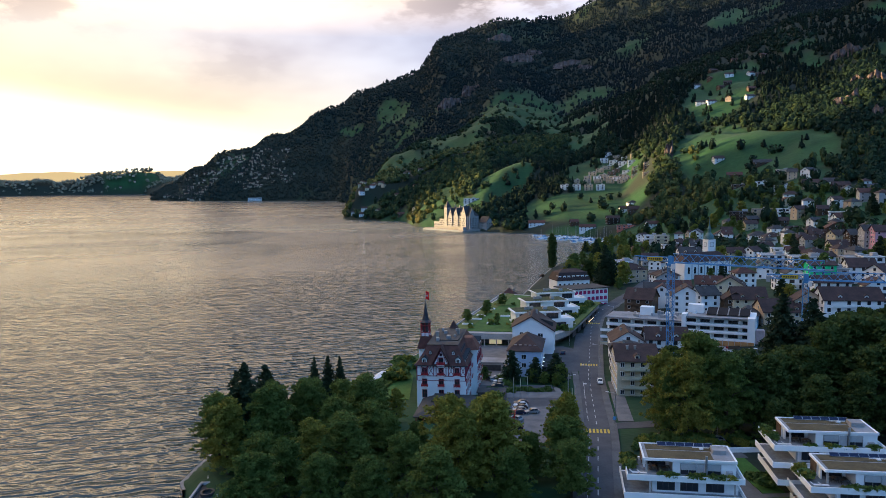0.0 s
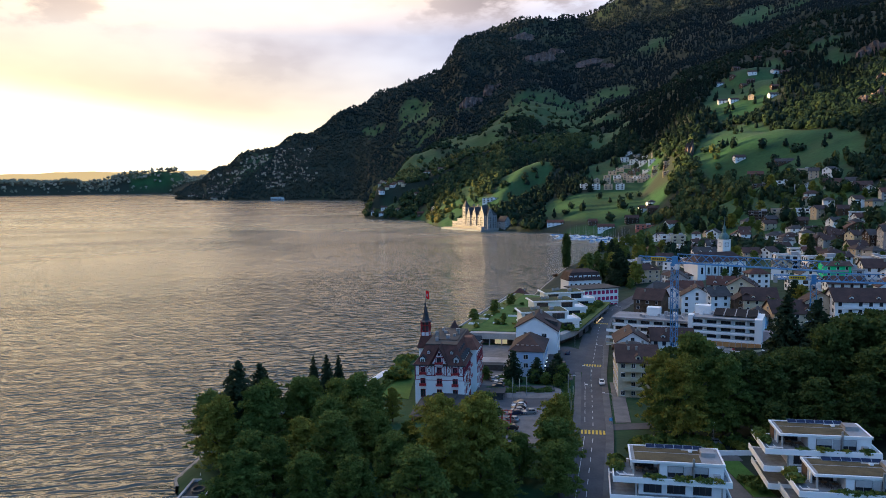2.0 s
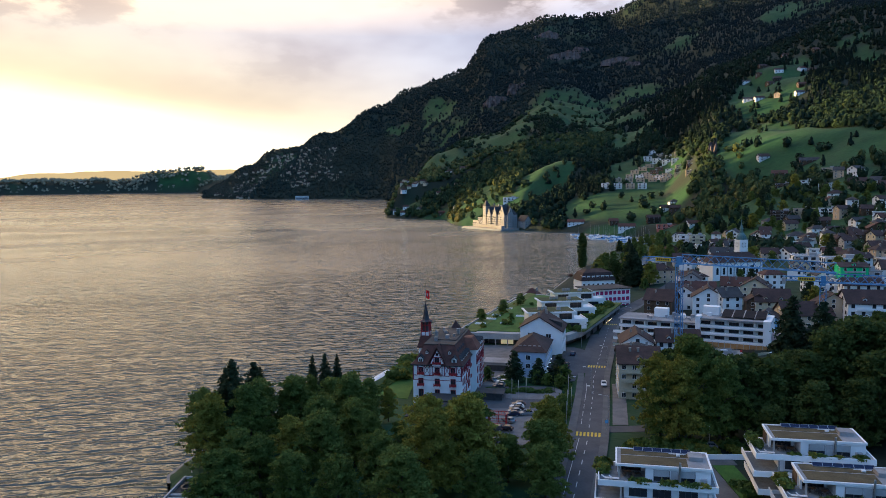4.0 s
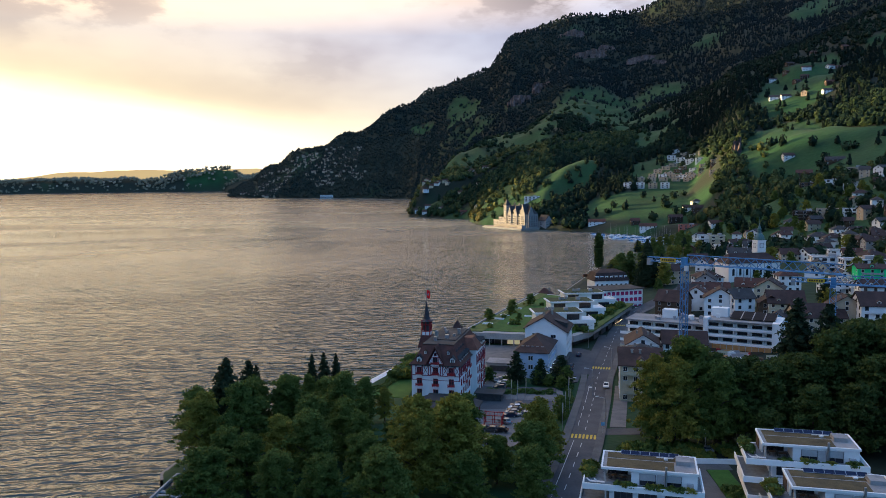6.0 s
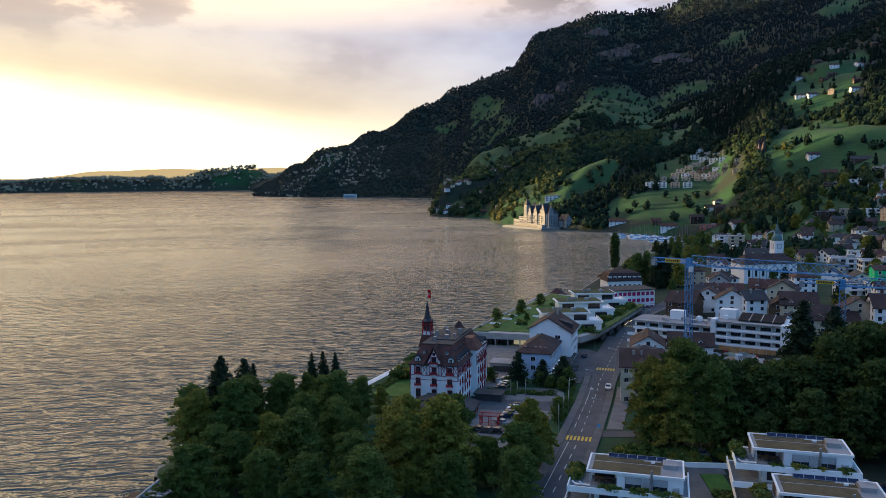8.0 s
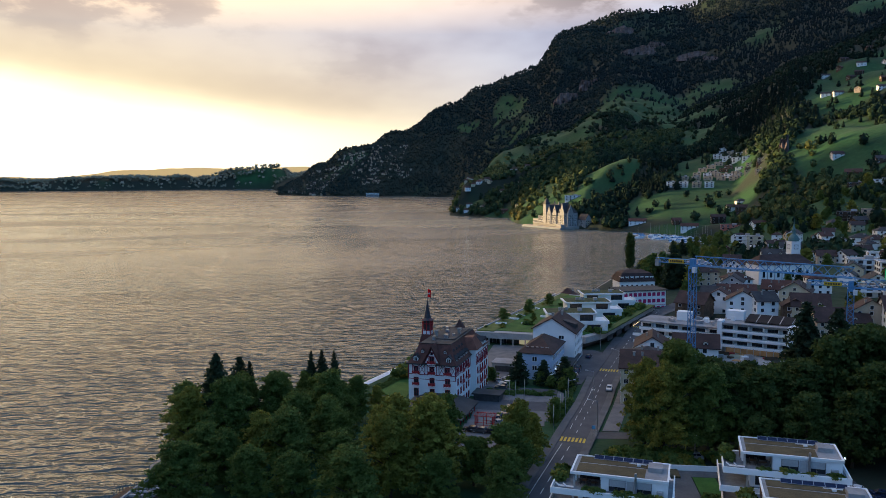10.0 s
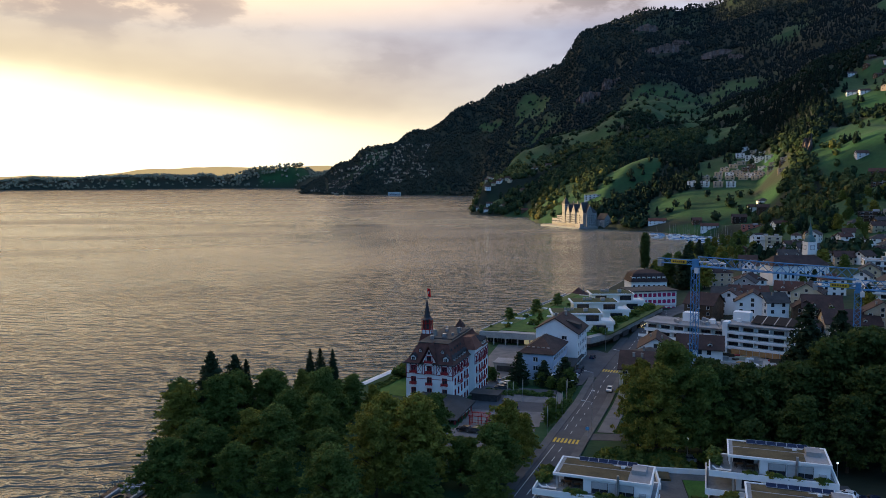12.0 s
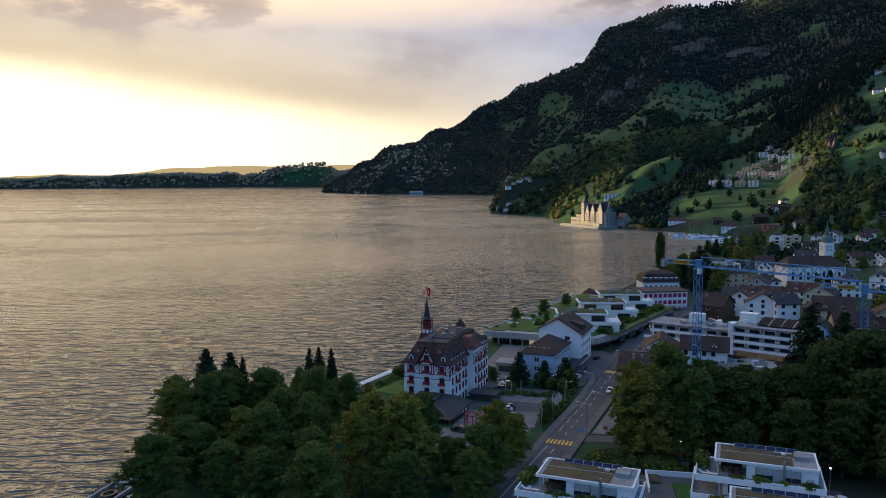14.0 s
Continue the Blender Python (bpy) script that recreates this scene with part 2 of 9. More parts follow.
def vnoise(x, y):
    """Smooth value noise of arrays, 0 to 1, one cell a unit."""
    xi, yi = np.floor(x).astype(int), np.floor(y).astype(int)
    fx, fy = x - xi, y - yi
    fx, fy = fx * fx * (3 - 2 * fx), fy * fy * (3 - 2 * fy)
    a, b = LAT[xi % 256, yi % 256], LAT[(xi + 1) % 256, yi % 256]
    c, d = LAT[xi % 256, (yi + 1) % 256], LAT[(xi + 1) % 256, (yi + 1) % 256]
    return (a * (1 - fx) + b * fx) * (1 - fy) + (c * (1 - fx) + d * fx) * fy


def fbm(x, y, size, octaves=4):
    total, amp, norm = 0.0, 1.0, 0.0
    for i in range(octaves):
        k = 2.0 ** i / size
        total, norm, amp = total + amp * vnoise(x * k + 17.3 * i, y * k + 5.1 * i), norm + amp, amp * 0.5
    return total / norm


# ---- the land: one sheet ----
CX, CY = 28.0, 3.0


def lake_level(r):
    return 50.0 * (np.maximum(r - 2600.0, 0) / 2050.0) ** 2


# the lake's edge, east of which lies land: x for each y
SHORE_Y = (-900, 0, 150, 172, 193, 245, 280, 316, 360, 393, 427, 470, 547, 608, 688, 800, 899, 980, 1035, 1160, 1230, 1300, 1450, 1600, 1660, 1690, 1720)
SHORE_X = (-90, -44, -43, -54, -52, -26, -11, 6, 30, 44, 52, 66, 88, 106, 138, 200, 262, 250, 205, 92, 52, 2, -70, -130, -170, -172, -60)


def inland(x, y):
    return x - np.interp(y, SHORE_Y, SHORE_X)


SECTIONS = []


def section(az, *knots):
    """The land's height along one bearing from the camera's path, fitted to its view: pairs of distance and height."""
    SECTIONS.append((az, [k[0] for k in knots], [k[1] for k in knots]))


DEEP = -14
section(-60, (4500, DEEP), (4640, 62), (4700, 95), (4930, 90))
section(-41.5, (4500, DEEP), (4640, 60), (4690, 100), (4780, 106), (4860, 100), (4930, 90))
section(-36, (4500, DEEP), (4640, 54), (4690, 96), (4780, 104), (4860, 110), (4930, 90))
section(-31, (4500, DEEP), (4640, 52), (4690, 118), (4780, 116), (4860, 120), (4930, 95))
section(-27.2, (4500, DEEP), (4640, 50), (4690, 112), (4780, 128), (4860, 120), (4930, 95))
section(-24.6, (4500, DEEP), (4640, 50), (4690, 105), (4780, 130), (4860, 120), (4930, 100))
section(-22.5, (4500, DEEP), (4640, 48), (4690, 125), (4780, 180), (4860, 150), (4930, 100))
section(-20.5, (4500, DEEP), (4640, 48), (4690, 140), (4780, 206), (4860, 150), (4930, 100))
section(-19.9, (3860, DEEP), (3900, 17), (3950, 30), (4050, 20), (4300, 20), (4600, 80), (4780, 205), (4860, 150), (4930, 100))
section(-18.7, (3760, DEEP), (3820, 15), (4000, 60), (4200, 92), (4400, 90), (4600, 120), (4780, 140), (4930, 110))
section(-16.8, (3700, DEEP), (3740, 14), (3900, 60), (4050, 110), (4200, 206), (4500, 190), (4930, 150))
section(-14.8, (3640, DEEP), (3680, 12), (3950, 141), (4200, 274), (4500, 250), (4930, 200))
section(-10.8, (3580, DEEP), (3620, 10), (3950, 196), (4250, 372), (4600, 330), (4930, 280))
section(-7.1, (1650, DEEP), (1690, 2), (1712, 8), (1735, DEEP), (3450, DEEP), (3490, 8), (3900, 215), (4350, 560), (4700, 480), (4930, 400))
section(-5.5, (1600, DEEP), (1640, 2), (1700, 30), (1800, 80), (1950, 60), (2300, 10), (3200, 20), (3900, 300), (4400, 615), (4930, 480))
section(-2.8, (1520, DEEP), (1558, 2), (1700, 59), (2000, 158), (2300, 150), (3000, 200), (3300, 230), (3900, 452), (4400, 690), (4930, 500))
section(-0.6, (1270, DEEP), (1300, 2), (1380, 20), (1480, 50), (1700, 90), (2100, 190), (2500, 205), (3000, 245), (3800, 490), (4400, 735), (4930, 520))
section(1.2, (1120, DEEP), (1156, 2), (1200, 10), (1246, 32), (1396, 65), (1600, 106), (2200, 225), (2600, 240), (3000, 290), (3700, 561), (4400, 925), (4930, 600))
section(5.5, (1080, DEEP), (1118, 2), (1215, 24), (1345, 59), (1595, 128), (2100, 250), (2600, 355), (3000, 402), (3700, 663), (4400, 1020), (4930, 700))
section(9.7, (1000, 1), (1060, 2), (1143, 26), (1283, 68), (1593, 138), (2100, 225), (2600, 312), (3000, 360), (3700, 655), (4400, 1026), (4930, 800))
section(13.8, (400, 5), (900, 5), (1040, 5), (1111, 26), (1311, 76), (1491, 131), (1900, 230), (2300, 320), (2900, 390), (3700, 722), (4400, 1156), (4930, 900))
section(17.5, (300, 5), (640, 14), (840, 24), (1040, 66), (1240, 145), (1600, 245), (1990, 344), (2700, 440), (3700, 800), (4400, 1190), (4930, 900))
section(21.3, (300, 5), (610, 17), (740, 30), (938, 66), (1238, 160), (1600, 265), (1990, 384), (2800, 520), (3700, 865), (4400, 1225), (4930, 900))
section(26.6, (250, 6), (546, 22), (670, 34), (866, 71), (1186, 159), (1560, 285), (1990, 440), (2900, 640), (3700, 920), (4400, 1260), (4930, 900))
section(30.3, (200, 6), (505, 27), (625, 37), (805, 65), (1135, 159), (1550, 310), (1990, 470), (2980, 672), (3700, 960), (4400, 1292), (4930, 900))
section(40, (180, 6), (480, 30), (640, 50), (900, 100), (1300, 230), (2000, 520), (3000, 760), (4400, 1320), (4930, 900))
section(70, (180, 6), (480, 32), (700, 70), (1300, 250), (2000, 560), (3000, 800), (4930, 900))
section(110, (180, 6), (480, 32), (700, 70), (1300, 250), (2000, 560), (3000, 800), (4930, 900))
section(150, (180, 6), (600, 30), (1300, 120), (2000, 200), (4930, 500))


def land(x, y):
    """The height of the ground (or of the lake's bed) at arrays x, y."""
    x, y = np.asarray(x, dtype=float), np.asarray(y, dtype=float)
    az, r = np.degrees(np.arctan2(x - CX, y - CY)), np.hypot(x - CX, y - CY)
    azs = np.array([s[0] for s in SECTIONS])
    prof = np.array([np.interp(r, s[1], s[2]) for s in SECTIONS])
    i = np.clip(np.searchsorted(azs, az) - 1, 0, len(azs) - 2)
    f = np.clip((az - azs[i]) / (azs[i + 1] - azs[i]), 0, 1)
    f = f * f * (3 - 2 * f) * 0.5 + f * 0.5
    flatp = prof.reshape(len(azs), -1)
    idx = np.arange(x.size)
    hill = (flatp[i.ravel(), idx] * (1 - f.ravel()) + flatp[i.ravel() + 1, idx] * f.ravel()).reshape(x.shape)
    steep = np.clip((hill - 40) / 160, 0, 1)
    hill = hill + steep * ((fbm(x, y, 420) - 0.5) * 90 * np.clip(r / 3500, 0.15, 1) + (fbm(x + 900, y, 90, 3) - 0.5) * 26)
    # the knoll behind the castle hotel: a grassy spur
    along = np.clip(((x - 20) * 170 + (y - 1285) * 135) / (170.0 ** 2 + 135.0 ** 2), 0, 1)
    hill = hill + (14 + 16 * along) * np.exp(-((x - 20 - 170 * along) ** 2 + (y - 1285 - 135 * along) ** 2) / 46.0 ** 2)
    # gullies and ribs
    rib = 1 - np.abs(fbm(x * 1.0 + 400, y * 0.6, 210, 3) - 0.5) * 5
    hill = hill - steep * np.clip(rib, 0, 1) * 22
    plain = 5.0 + 0.105 * np.maximum(0, x - 92 - 0.05 * (y - 200))
    plain = plain - 1.9 * np.clip((y - 196) / 34, 0, 1) * np.clip((95 - x) / 20, 0, 1)
    near = np.clip((r - 420) / 260, 0, 1)
    z = np.where(r < 1050, np.where(az > 8, plain * (1 - near) + np.maximum(hill, plain * 0.8) * near, plain), hill)
    edge = inland(x, y)
    town = (y < 1780) & (r < 1750)
    bank = np.where(edge > 0, 1.6 + 0.5 * edge, -3 + 0.3 * edge)
    z = np.where(town, np.minimum(z, np.maximum(bank, DEEP)), z)
    return z


def ground_z(x, y):
    return float(land(np.array([x]), np.array([y]))[0])


def wooded(x, y, z):
    """How densely trees stand at each place, 0 to 1."""
    r = np.hypot(x - CX, y - CY)
    w = fbm(x + 300, y - 700, 260, 4)
    w = np.clip((w - 0.33) * 8, 0, 1)
    w = np.where(r > 2500, np.clip((fbm(x, y, 500, 4) - 0.22) * 8, 0, 1), w)
    for mx, my, ra, rb, turn in THICKETS:
        c, s = math.cos(radians(turn)), math.sin(radians(turn))
        d = np.hypot(((x - mx) * c + (y - my) * s) / ra, (-(x - mx) * s + (y - my) * c) / rb) + (fbm(x, y, 60, 3) - 0.5) * 0.5
        w = np.maximum(w, np.clip((1.1 - d) * 4, 0, 1))
    point = np.hypot((x + 90) / 110, (y - 1730) / 95) < 1
    w = np.where(point, np.maximum(w, 0.85), w)
    for mx, my, ra, rb, turn in MEADOWS:
        c, s = math.cos(radians(turn)), math.sin(radians(turn))
        u, v = ((x - mx) * c + (y - my) * s) / ra, (-(x - mx) * s + (y - my) * c) / rb
        d = np.sqrt(u * u + v * v) + (fbm(x, y, 80, 3) - 0.5) * 0.9
        w = w * np.clip((d - 0.9) * 5, 0, 1)
    return w


THICKETS = [(329, 979, 130, 36, -103), (613, 1240, 290, 60, 65), (585, 985, 330, 42, 59), (384, 870, 70, 18, -75), (433, 1528, 147, 45, -79), (480, 770, 60, 40, 60), (860, 1480, 130, 70, 60), (900, 1720, 110, 90, 0), (700, 1330, 90, 60, 60)]
MEADOWS = [(105, 2290, 105, 400, 0), (335, 2480, 128, 520, 8), (-144, 3853, 80, 220, 10), (45, 1325, 46, 88, 0), (150, 1372, 125, 48, 63), (234, 1164, 112, 68, -51), (576, 1442, 64, 200, -26),
           (690, 1590, 24, 50, -11), (434, 1101, 56, 150, -10), (472, 935, 104, 48, -103), (1298, 3190, 180, 70, 52), (794, 1582, 32, 24, 4), (340, 800, 30, 86, -17), (375, 618, 64, 20, 59),
           (1021, 1690, 24, 16, 117), (313, 1408, 42, 74, -13), (392, 1761, 42, 230, -16), (-366, 4000, 110, 41, 131), (-1674, 4384, 156, 63, 18),
           (315, 1300, 75, 110, -15), (255, 870, 70, 110, 0), (285, 720, 60, 80, 0), (225, 1050, 60, 40, 0), (-60, 1560, 34, 40, 0), (-120, 1690, 45, 40, 0)]


def build_land():
    az = np.concatenate([np.linspace(-180, -46, 34)[:-1], np.linspace(-46, 36, 540), np.linspace(36, 180, 50)[1:-1]])
    r = np.concatenate([np.linspace(0.01, 110, 8), np.geomspace(118, 4930, 280)])
    A, R = np.meshgrid(np.radians(az), r, indexing="ij")
    X, Y = CX + R * np.sin(A), CY + R * np.cos(A)
    Z = land(X.ravel(), Y.ravel()).reshape(X.shape)
    n, m = X.shape
    verts = np.stack([X.ravel(), Y.ravel(), Z.ravel()], 1)
    i, j = np.meshgrid(np.arange(n), np.arange(m - 1), indexing="ij")
    i2 = (i + 1) % n
    faces = np.stack([i * m + j, i * m + j + 1, i2 * m + j + 1, i2 * m + j], -1).reshape(-1, 4)
    me = mesh_of("ground", verts, faces, smooth=True)
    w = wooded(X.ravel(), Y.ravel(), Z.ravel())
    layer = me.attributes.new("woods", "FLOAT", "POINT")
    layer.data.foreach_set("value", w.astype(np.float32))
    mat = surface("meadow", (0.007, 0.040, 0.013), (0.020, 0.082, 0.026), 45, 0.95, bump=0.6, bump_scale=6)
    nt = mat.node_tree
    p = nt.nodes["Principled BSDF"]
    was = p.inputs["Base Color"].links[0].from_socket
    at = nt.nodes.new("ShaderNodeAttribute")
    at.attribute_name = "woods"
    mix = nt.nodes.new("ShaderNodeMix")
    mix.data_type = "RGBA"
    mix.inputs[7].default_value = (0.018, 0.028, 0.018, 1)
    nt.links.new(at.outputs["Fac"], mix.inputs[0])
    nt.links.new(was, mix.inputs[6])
    # bare rock where the ground is very steep
    geo = nt.nodes.new("ShaderNodeNewGeometry")
    sep = nt.nodes.new("ShaderNodeSeparateXYZ")
    nt.links.new(geo.outputs["Normal"], sep.inputs[0])
    cliff = nt.nodes.new("ShaderNodeMapRange")
    cliff.inputs[1].default_value, cliff.inputs[2].default_value = 0.34, 0.24
    nt.links.new(sep.outputs[2], cliff.inputs[0])
    mix2 = nt.nodes.new("ShaderNodeMix")
    mix2.data_type = "RGBA"
    mix2.inputs[7].default_value = (0.2, 0.12, 0.095, 1)
    nt.links.new(cliff.outputs[0], mix2.inputs[0])
    nt.links.new(mix.outputs[2], mix2.inputs[6])
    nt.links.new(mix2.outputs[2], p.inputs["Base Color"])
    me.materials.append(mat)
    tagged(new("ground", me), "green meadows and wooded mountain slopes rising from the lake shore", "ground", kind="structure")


build_land()


def build_lake():
    az = np.linspace(-180, 180, 181)[:-1]
    r = np.concatenate([[0.5], np.geomspace(60, 4935, 90)])
    A, R = np.meshgrid(np.radians(az), r, indexing="ij")
    X, Y, Z = CX + R * np.sin(A), CY + R * np.cos(A), lake_level(R)
    n, m = X.shape
    i, j = np.meshgrid(np.arange(n), np.arange(m - 1), indexing="ij")
    i2 = (i + 1) % n
    faces = np.stack([i * m + j, i * m + j + 1, i2 * m + j + 1, i2 * m + j], -1).reshape(-1, 4)
    me = mesh_of("lake", np.stack([X.ravel(), Y.ravel(), Z.ravel()], 1), faces, smooth=True)
    mat = bpy.data.materials.new("lake_water")
    mat.use_nodes = True
    nt = mat.node_tree
    p = nt.nodes["Principled BSDF"]
    p.inputs["Base Color"].default_value = (0.030, 0.060, 0.062, 1)
    p.inputs["IOR"].default_value = 1.4
    co = nt.nodes.new("ShaderNodeTexCoord")

    def waves(size, stretch, turn, detail):
        mp = nt.nodes.new("ShaderNodeMapping")
        mp.vector_type = "TEXTURE"
        mp.inputs["Rotation"].default_value = (0, 0, radians(turn))
        mp.inputs["Scale"].default_value = (size * stretch, size, 1)
        nt.links.new(co.outputs["Object"], mp.inputs["Vector"])
        n_ = nt.nodes.new("ShaderNodeTexNoise")
        n_.inputs["Scale"].default_value, n_.inputs["Detail"].default_value = 1.0, detail
        nt.links.new(mp.outputs[0], n_.inputs["Vector"])
        return n_.outputs[0]

    def crests(length, turn, bend, phase):
        """Long-crested wind waves of one length, in metres."""
        mp = nt.nodes.new("ShaderNodeMapping")
        mp.vector_type = "TEXTURE"
        mp.inputs["Rotation"].default_value = (0, 0, radians(turn))
        mp.inputs["Scale"].default_value = (length * 4.2, length / 0.314, 1)
        nt.links.new(co.outputs["Object"], mp.inputs["Vector"])
        n_ = nt.nodes.new("ShaderNodeTexWave")
        n_.bands_direction = "Y"
        n_.inputs["Scale"].default_value, n_.inputs["Distortion"].default_value, n_.inputs["Phase Offset"].default_value = 1.0, bend, phase
        n_.inputs["Detail"].default_value, n_.inputs["Detail Scale"].default_value, n_.inputs["Detail Roughness"].default_value = 3.0, 1.3, 0.6
        nt.links.new(mp.outputs[0], n_.inputs["Vector"])
        return n_.outputs["Fac"]

    def blend(*pairs):
        total_ = 0.0
        for weight, source in pairs:
            n_ = nt.nodes.new("ShaderNodeMath")
            n_.operation = "MULTIPLY_ADD"
            n_.inputs[1].default_value = weight
            nt.links.new(source, n_.inputs[0])
            if isinstance(total_, float):
                n_.inputs[2].default_value = total_
            else:
                nt.links.new(total_, n_.inputs[2])
            total_ = n_.outputs[0]
        return total_

    patch = waves(150, 3.5, 12, 3.0)
    sea = blend((0.30, crests(5.2, 16, 8.0, 0.0)), (0.17, crests(3.1, 9, 8.0, 2.0)), (0.17, waves(2.4, 1.5, 18, 1.5)), (0.12, waves(0.9, 1.0, 8, 2.0)), (0.36, waves(13.0, 2.4, 12, 3.0)), (0.22, crests(11.5, 13, 7.0, 1.0)))
    bump = nt.nodes.new("ShaderNodeBump")
    bump.inputs["Distance"].default_value = 2.0
    nt.links.new(sea, bump.inputs["Height"])
    calm = nt.nodes.new("ShaderNodeMapRange")
    calm.inputs[1].default_value, calm.inputs[2].default_value = 0.35, 0.65
    calm.inputs[3].default_value, calm.inputs[4].default_value = 0.65, 1.0
    nt.links.new(patch, calm.inputs[0])
    # the bay under the mountain lies in the lee
    bay = nt.nodes.new("ShaderNodeVectorMath")
    bay.operation = "DISTANCE"
    bay.inputs[1].default_value = (200.0, 800.0, 0.0)
    nt.links.new(co.outputs["Object"], bay.inputs[0])
    quiet = nt.nodes.new("ShaderNodeMapRange")
    quiet.interpolation_type = "SMOOTHSTEP"
    quiet.inputs[1].default_value, quiet.inputs[2].default_value = 150.0, 720.0
    quiet.inputs[3].default_value, quiet.inputs[4].default_value = 0.5, 1.0
    nt.links.new(bay.outputs["Value"], quiet.inputs[0])

    def calc(op, a, b, c=None):
        n_ = nt.nodes.new("ShaderNodeMath")
        n_.operation = op
        for i_, v_ in enumerate((a, b, c)):
            if isinstance(v_, (int, float)):
                n_.inputs[i_].default_value = v_
            elif v_ is not None:
                nt.links.new(v_, n_.inputs[i_])
        return n_.outputs[0]

    # a ruffled streak, left by the wind, that winds out from the far shore
    place = nt.nodes.new("ShaderNodeSeparateXYZ")
    nt.links.new(co.outputs["Object"], place.inputs[0])
    off = calc("ADD", calc("MULTIPLY_ADD", place.outputs[1], 0.267, place.outputs[0]), calc("MULTIPLY", calc("SUBTRACT", waves(260, 1.0, 0, 2.0), 0.5), 260.0))
    streak = nt.nodes.new("ShaderNodeMapRange")
    streak.interpolation_type = "SMOOTHSTEP"
    streak.inputs[1].default_value, streak.inputs[2].default_value = 75.0, 18.0
    nt.links.new(calc("ABSOLUTE", off, 0.0), streak.inputs[0])
    reach = nt.nodes.new("ShaderNodeMapRange")
    reach.interpolation_type = "SMOOTHSTEP"
    reach.inputs[1].default_value, reach.inputs[2].default_value = 650.0, 1100.0
    nt.links.new(place.outputs[1], reach.inputs[0])
    rise_ = calc("MULTIPLY_ADD", calc("MULTIPLY", streak.outputs[0], reach.outputs[0]), 1.1, calc("MULTIPLY", calm.outputs[0], quiet.outputs[0]))
    nt.links.new(rise_, bump.inputs["Strength"])
    nt.links.new(bump.outputs[0], p.inputs["Normal"])
    rough = nt.nodes.new("ShaderNodeMapRange")
    rough.inputs[1].default_value, rough.inputs[2].default_value = 0.35, 0.65
    rough.inputs[3].default_value, rough.inputs[4].default_value = 0.035, 0.07
    nt.links.new(patch, rough.inputs[0])
    # roughness grows with distance from the camera, shaped to fit its view
    far = nt.nodes.new("ShaderNodeVectorMath")
    far.operation = "LENGTH"
    nt.links.new(co.outputs["Object"], far.inputs[0])
    wind = nt.nodes.new("ShaderNodeMapRange")
    wind.inputs[1].default_value, wind.inputs[2].default_value = 260.0, 900.0
    wind.inputs[3].default_value, wind.inputs[4].default_value = 0.0, 0.21
    nt.links.new(far.outputs["Value"], wind.inputs[0])
    total = nt.nodes.new("ShaderNodeMath")
    nt.links.new(rough.outputs[0], total.inputs[0])
    gust = nt.nodes.new("ShaderNodeMapRange")
    gust.inputs[1].default_value, gust.inputs[2].default_value = 0.38, 0.62
    gust.inputs[3].default_value, gust.inputs[4].default_value = 0.35, 1.35
    nt.links.new(waves(230, 2.4, 24, 3.0), gust.inputs[0])
    gusty = nt.nodes.new("ShaderNodeMath")
    gusty.operation = "MULTIPLY"
    nt.links.new(wind.outputs[0], gusty.inputs[0])
    nt.links.new(gust.outputs[0], gusty.inputs[1])
    nt.links.new(gusty.outputs[0], total.inputs[1])
    nt.links.new(total.outputs[0], p.inputs["Roughness"])
    me.materials.append(mat)
    tagged(new("water", me), "grey lake with small wind ripples reflecting the evening sky", "lake", kind="structure")


build_lake()


def sun_block_ridge():
    """Unseen ridge added to block the sun, except through a gap onto the point."""
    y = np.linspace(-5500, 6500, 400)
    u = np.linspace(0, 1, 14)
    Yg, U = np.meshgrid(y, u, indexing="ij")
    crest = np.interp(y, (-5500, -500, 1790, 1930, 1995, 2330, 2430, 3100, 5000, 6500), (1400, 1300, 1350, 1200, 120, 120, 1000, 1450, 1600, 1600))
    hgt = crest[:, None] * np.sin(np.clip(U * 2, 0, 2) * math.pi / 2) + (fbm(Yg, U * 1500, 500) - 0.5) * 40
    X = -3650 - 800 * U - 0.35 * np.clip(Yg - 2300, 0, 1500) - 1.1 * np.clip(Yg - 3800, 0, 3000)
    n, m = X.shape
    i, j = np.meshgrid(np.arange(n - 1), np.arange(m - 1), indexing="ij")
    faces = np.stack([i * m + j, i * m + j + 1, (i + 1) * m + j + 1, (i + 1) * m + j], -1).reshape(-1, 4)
    me = mesh_of("sun_block_ridge_mesh", np.stack([X.ravel(), Yg.ravel(), hgt.ravel() - 15], 1), faces, smooth=True)
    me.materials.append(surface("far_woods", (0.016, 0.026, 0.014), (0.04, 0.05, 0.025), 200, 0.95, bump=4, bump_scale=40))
    tagged(new("mountain", me), "unseen ridge with a gap, added to shape the sunlight", "mountain", kind="structure")


sun_block_ridge()


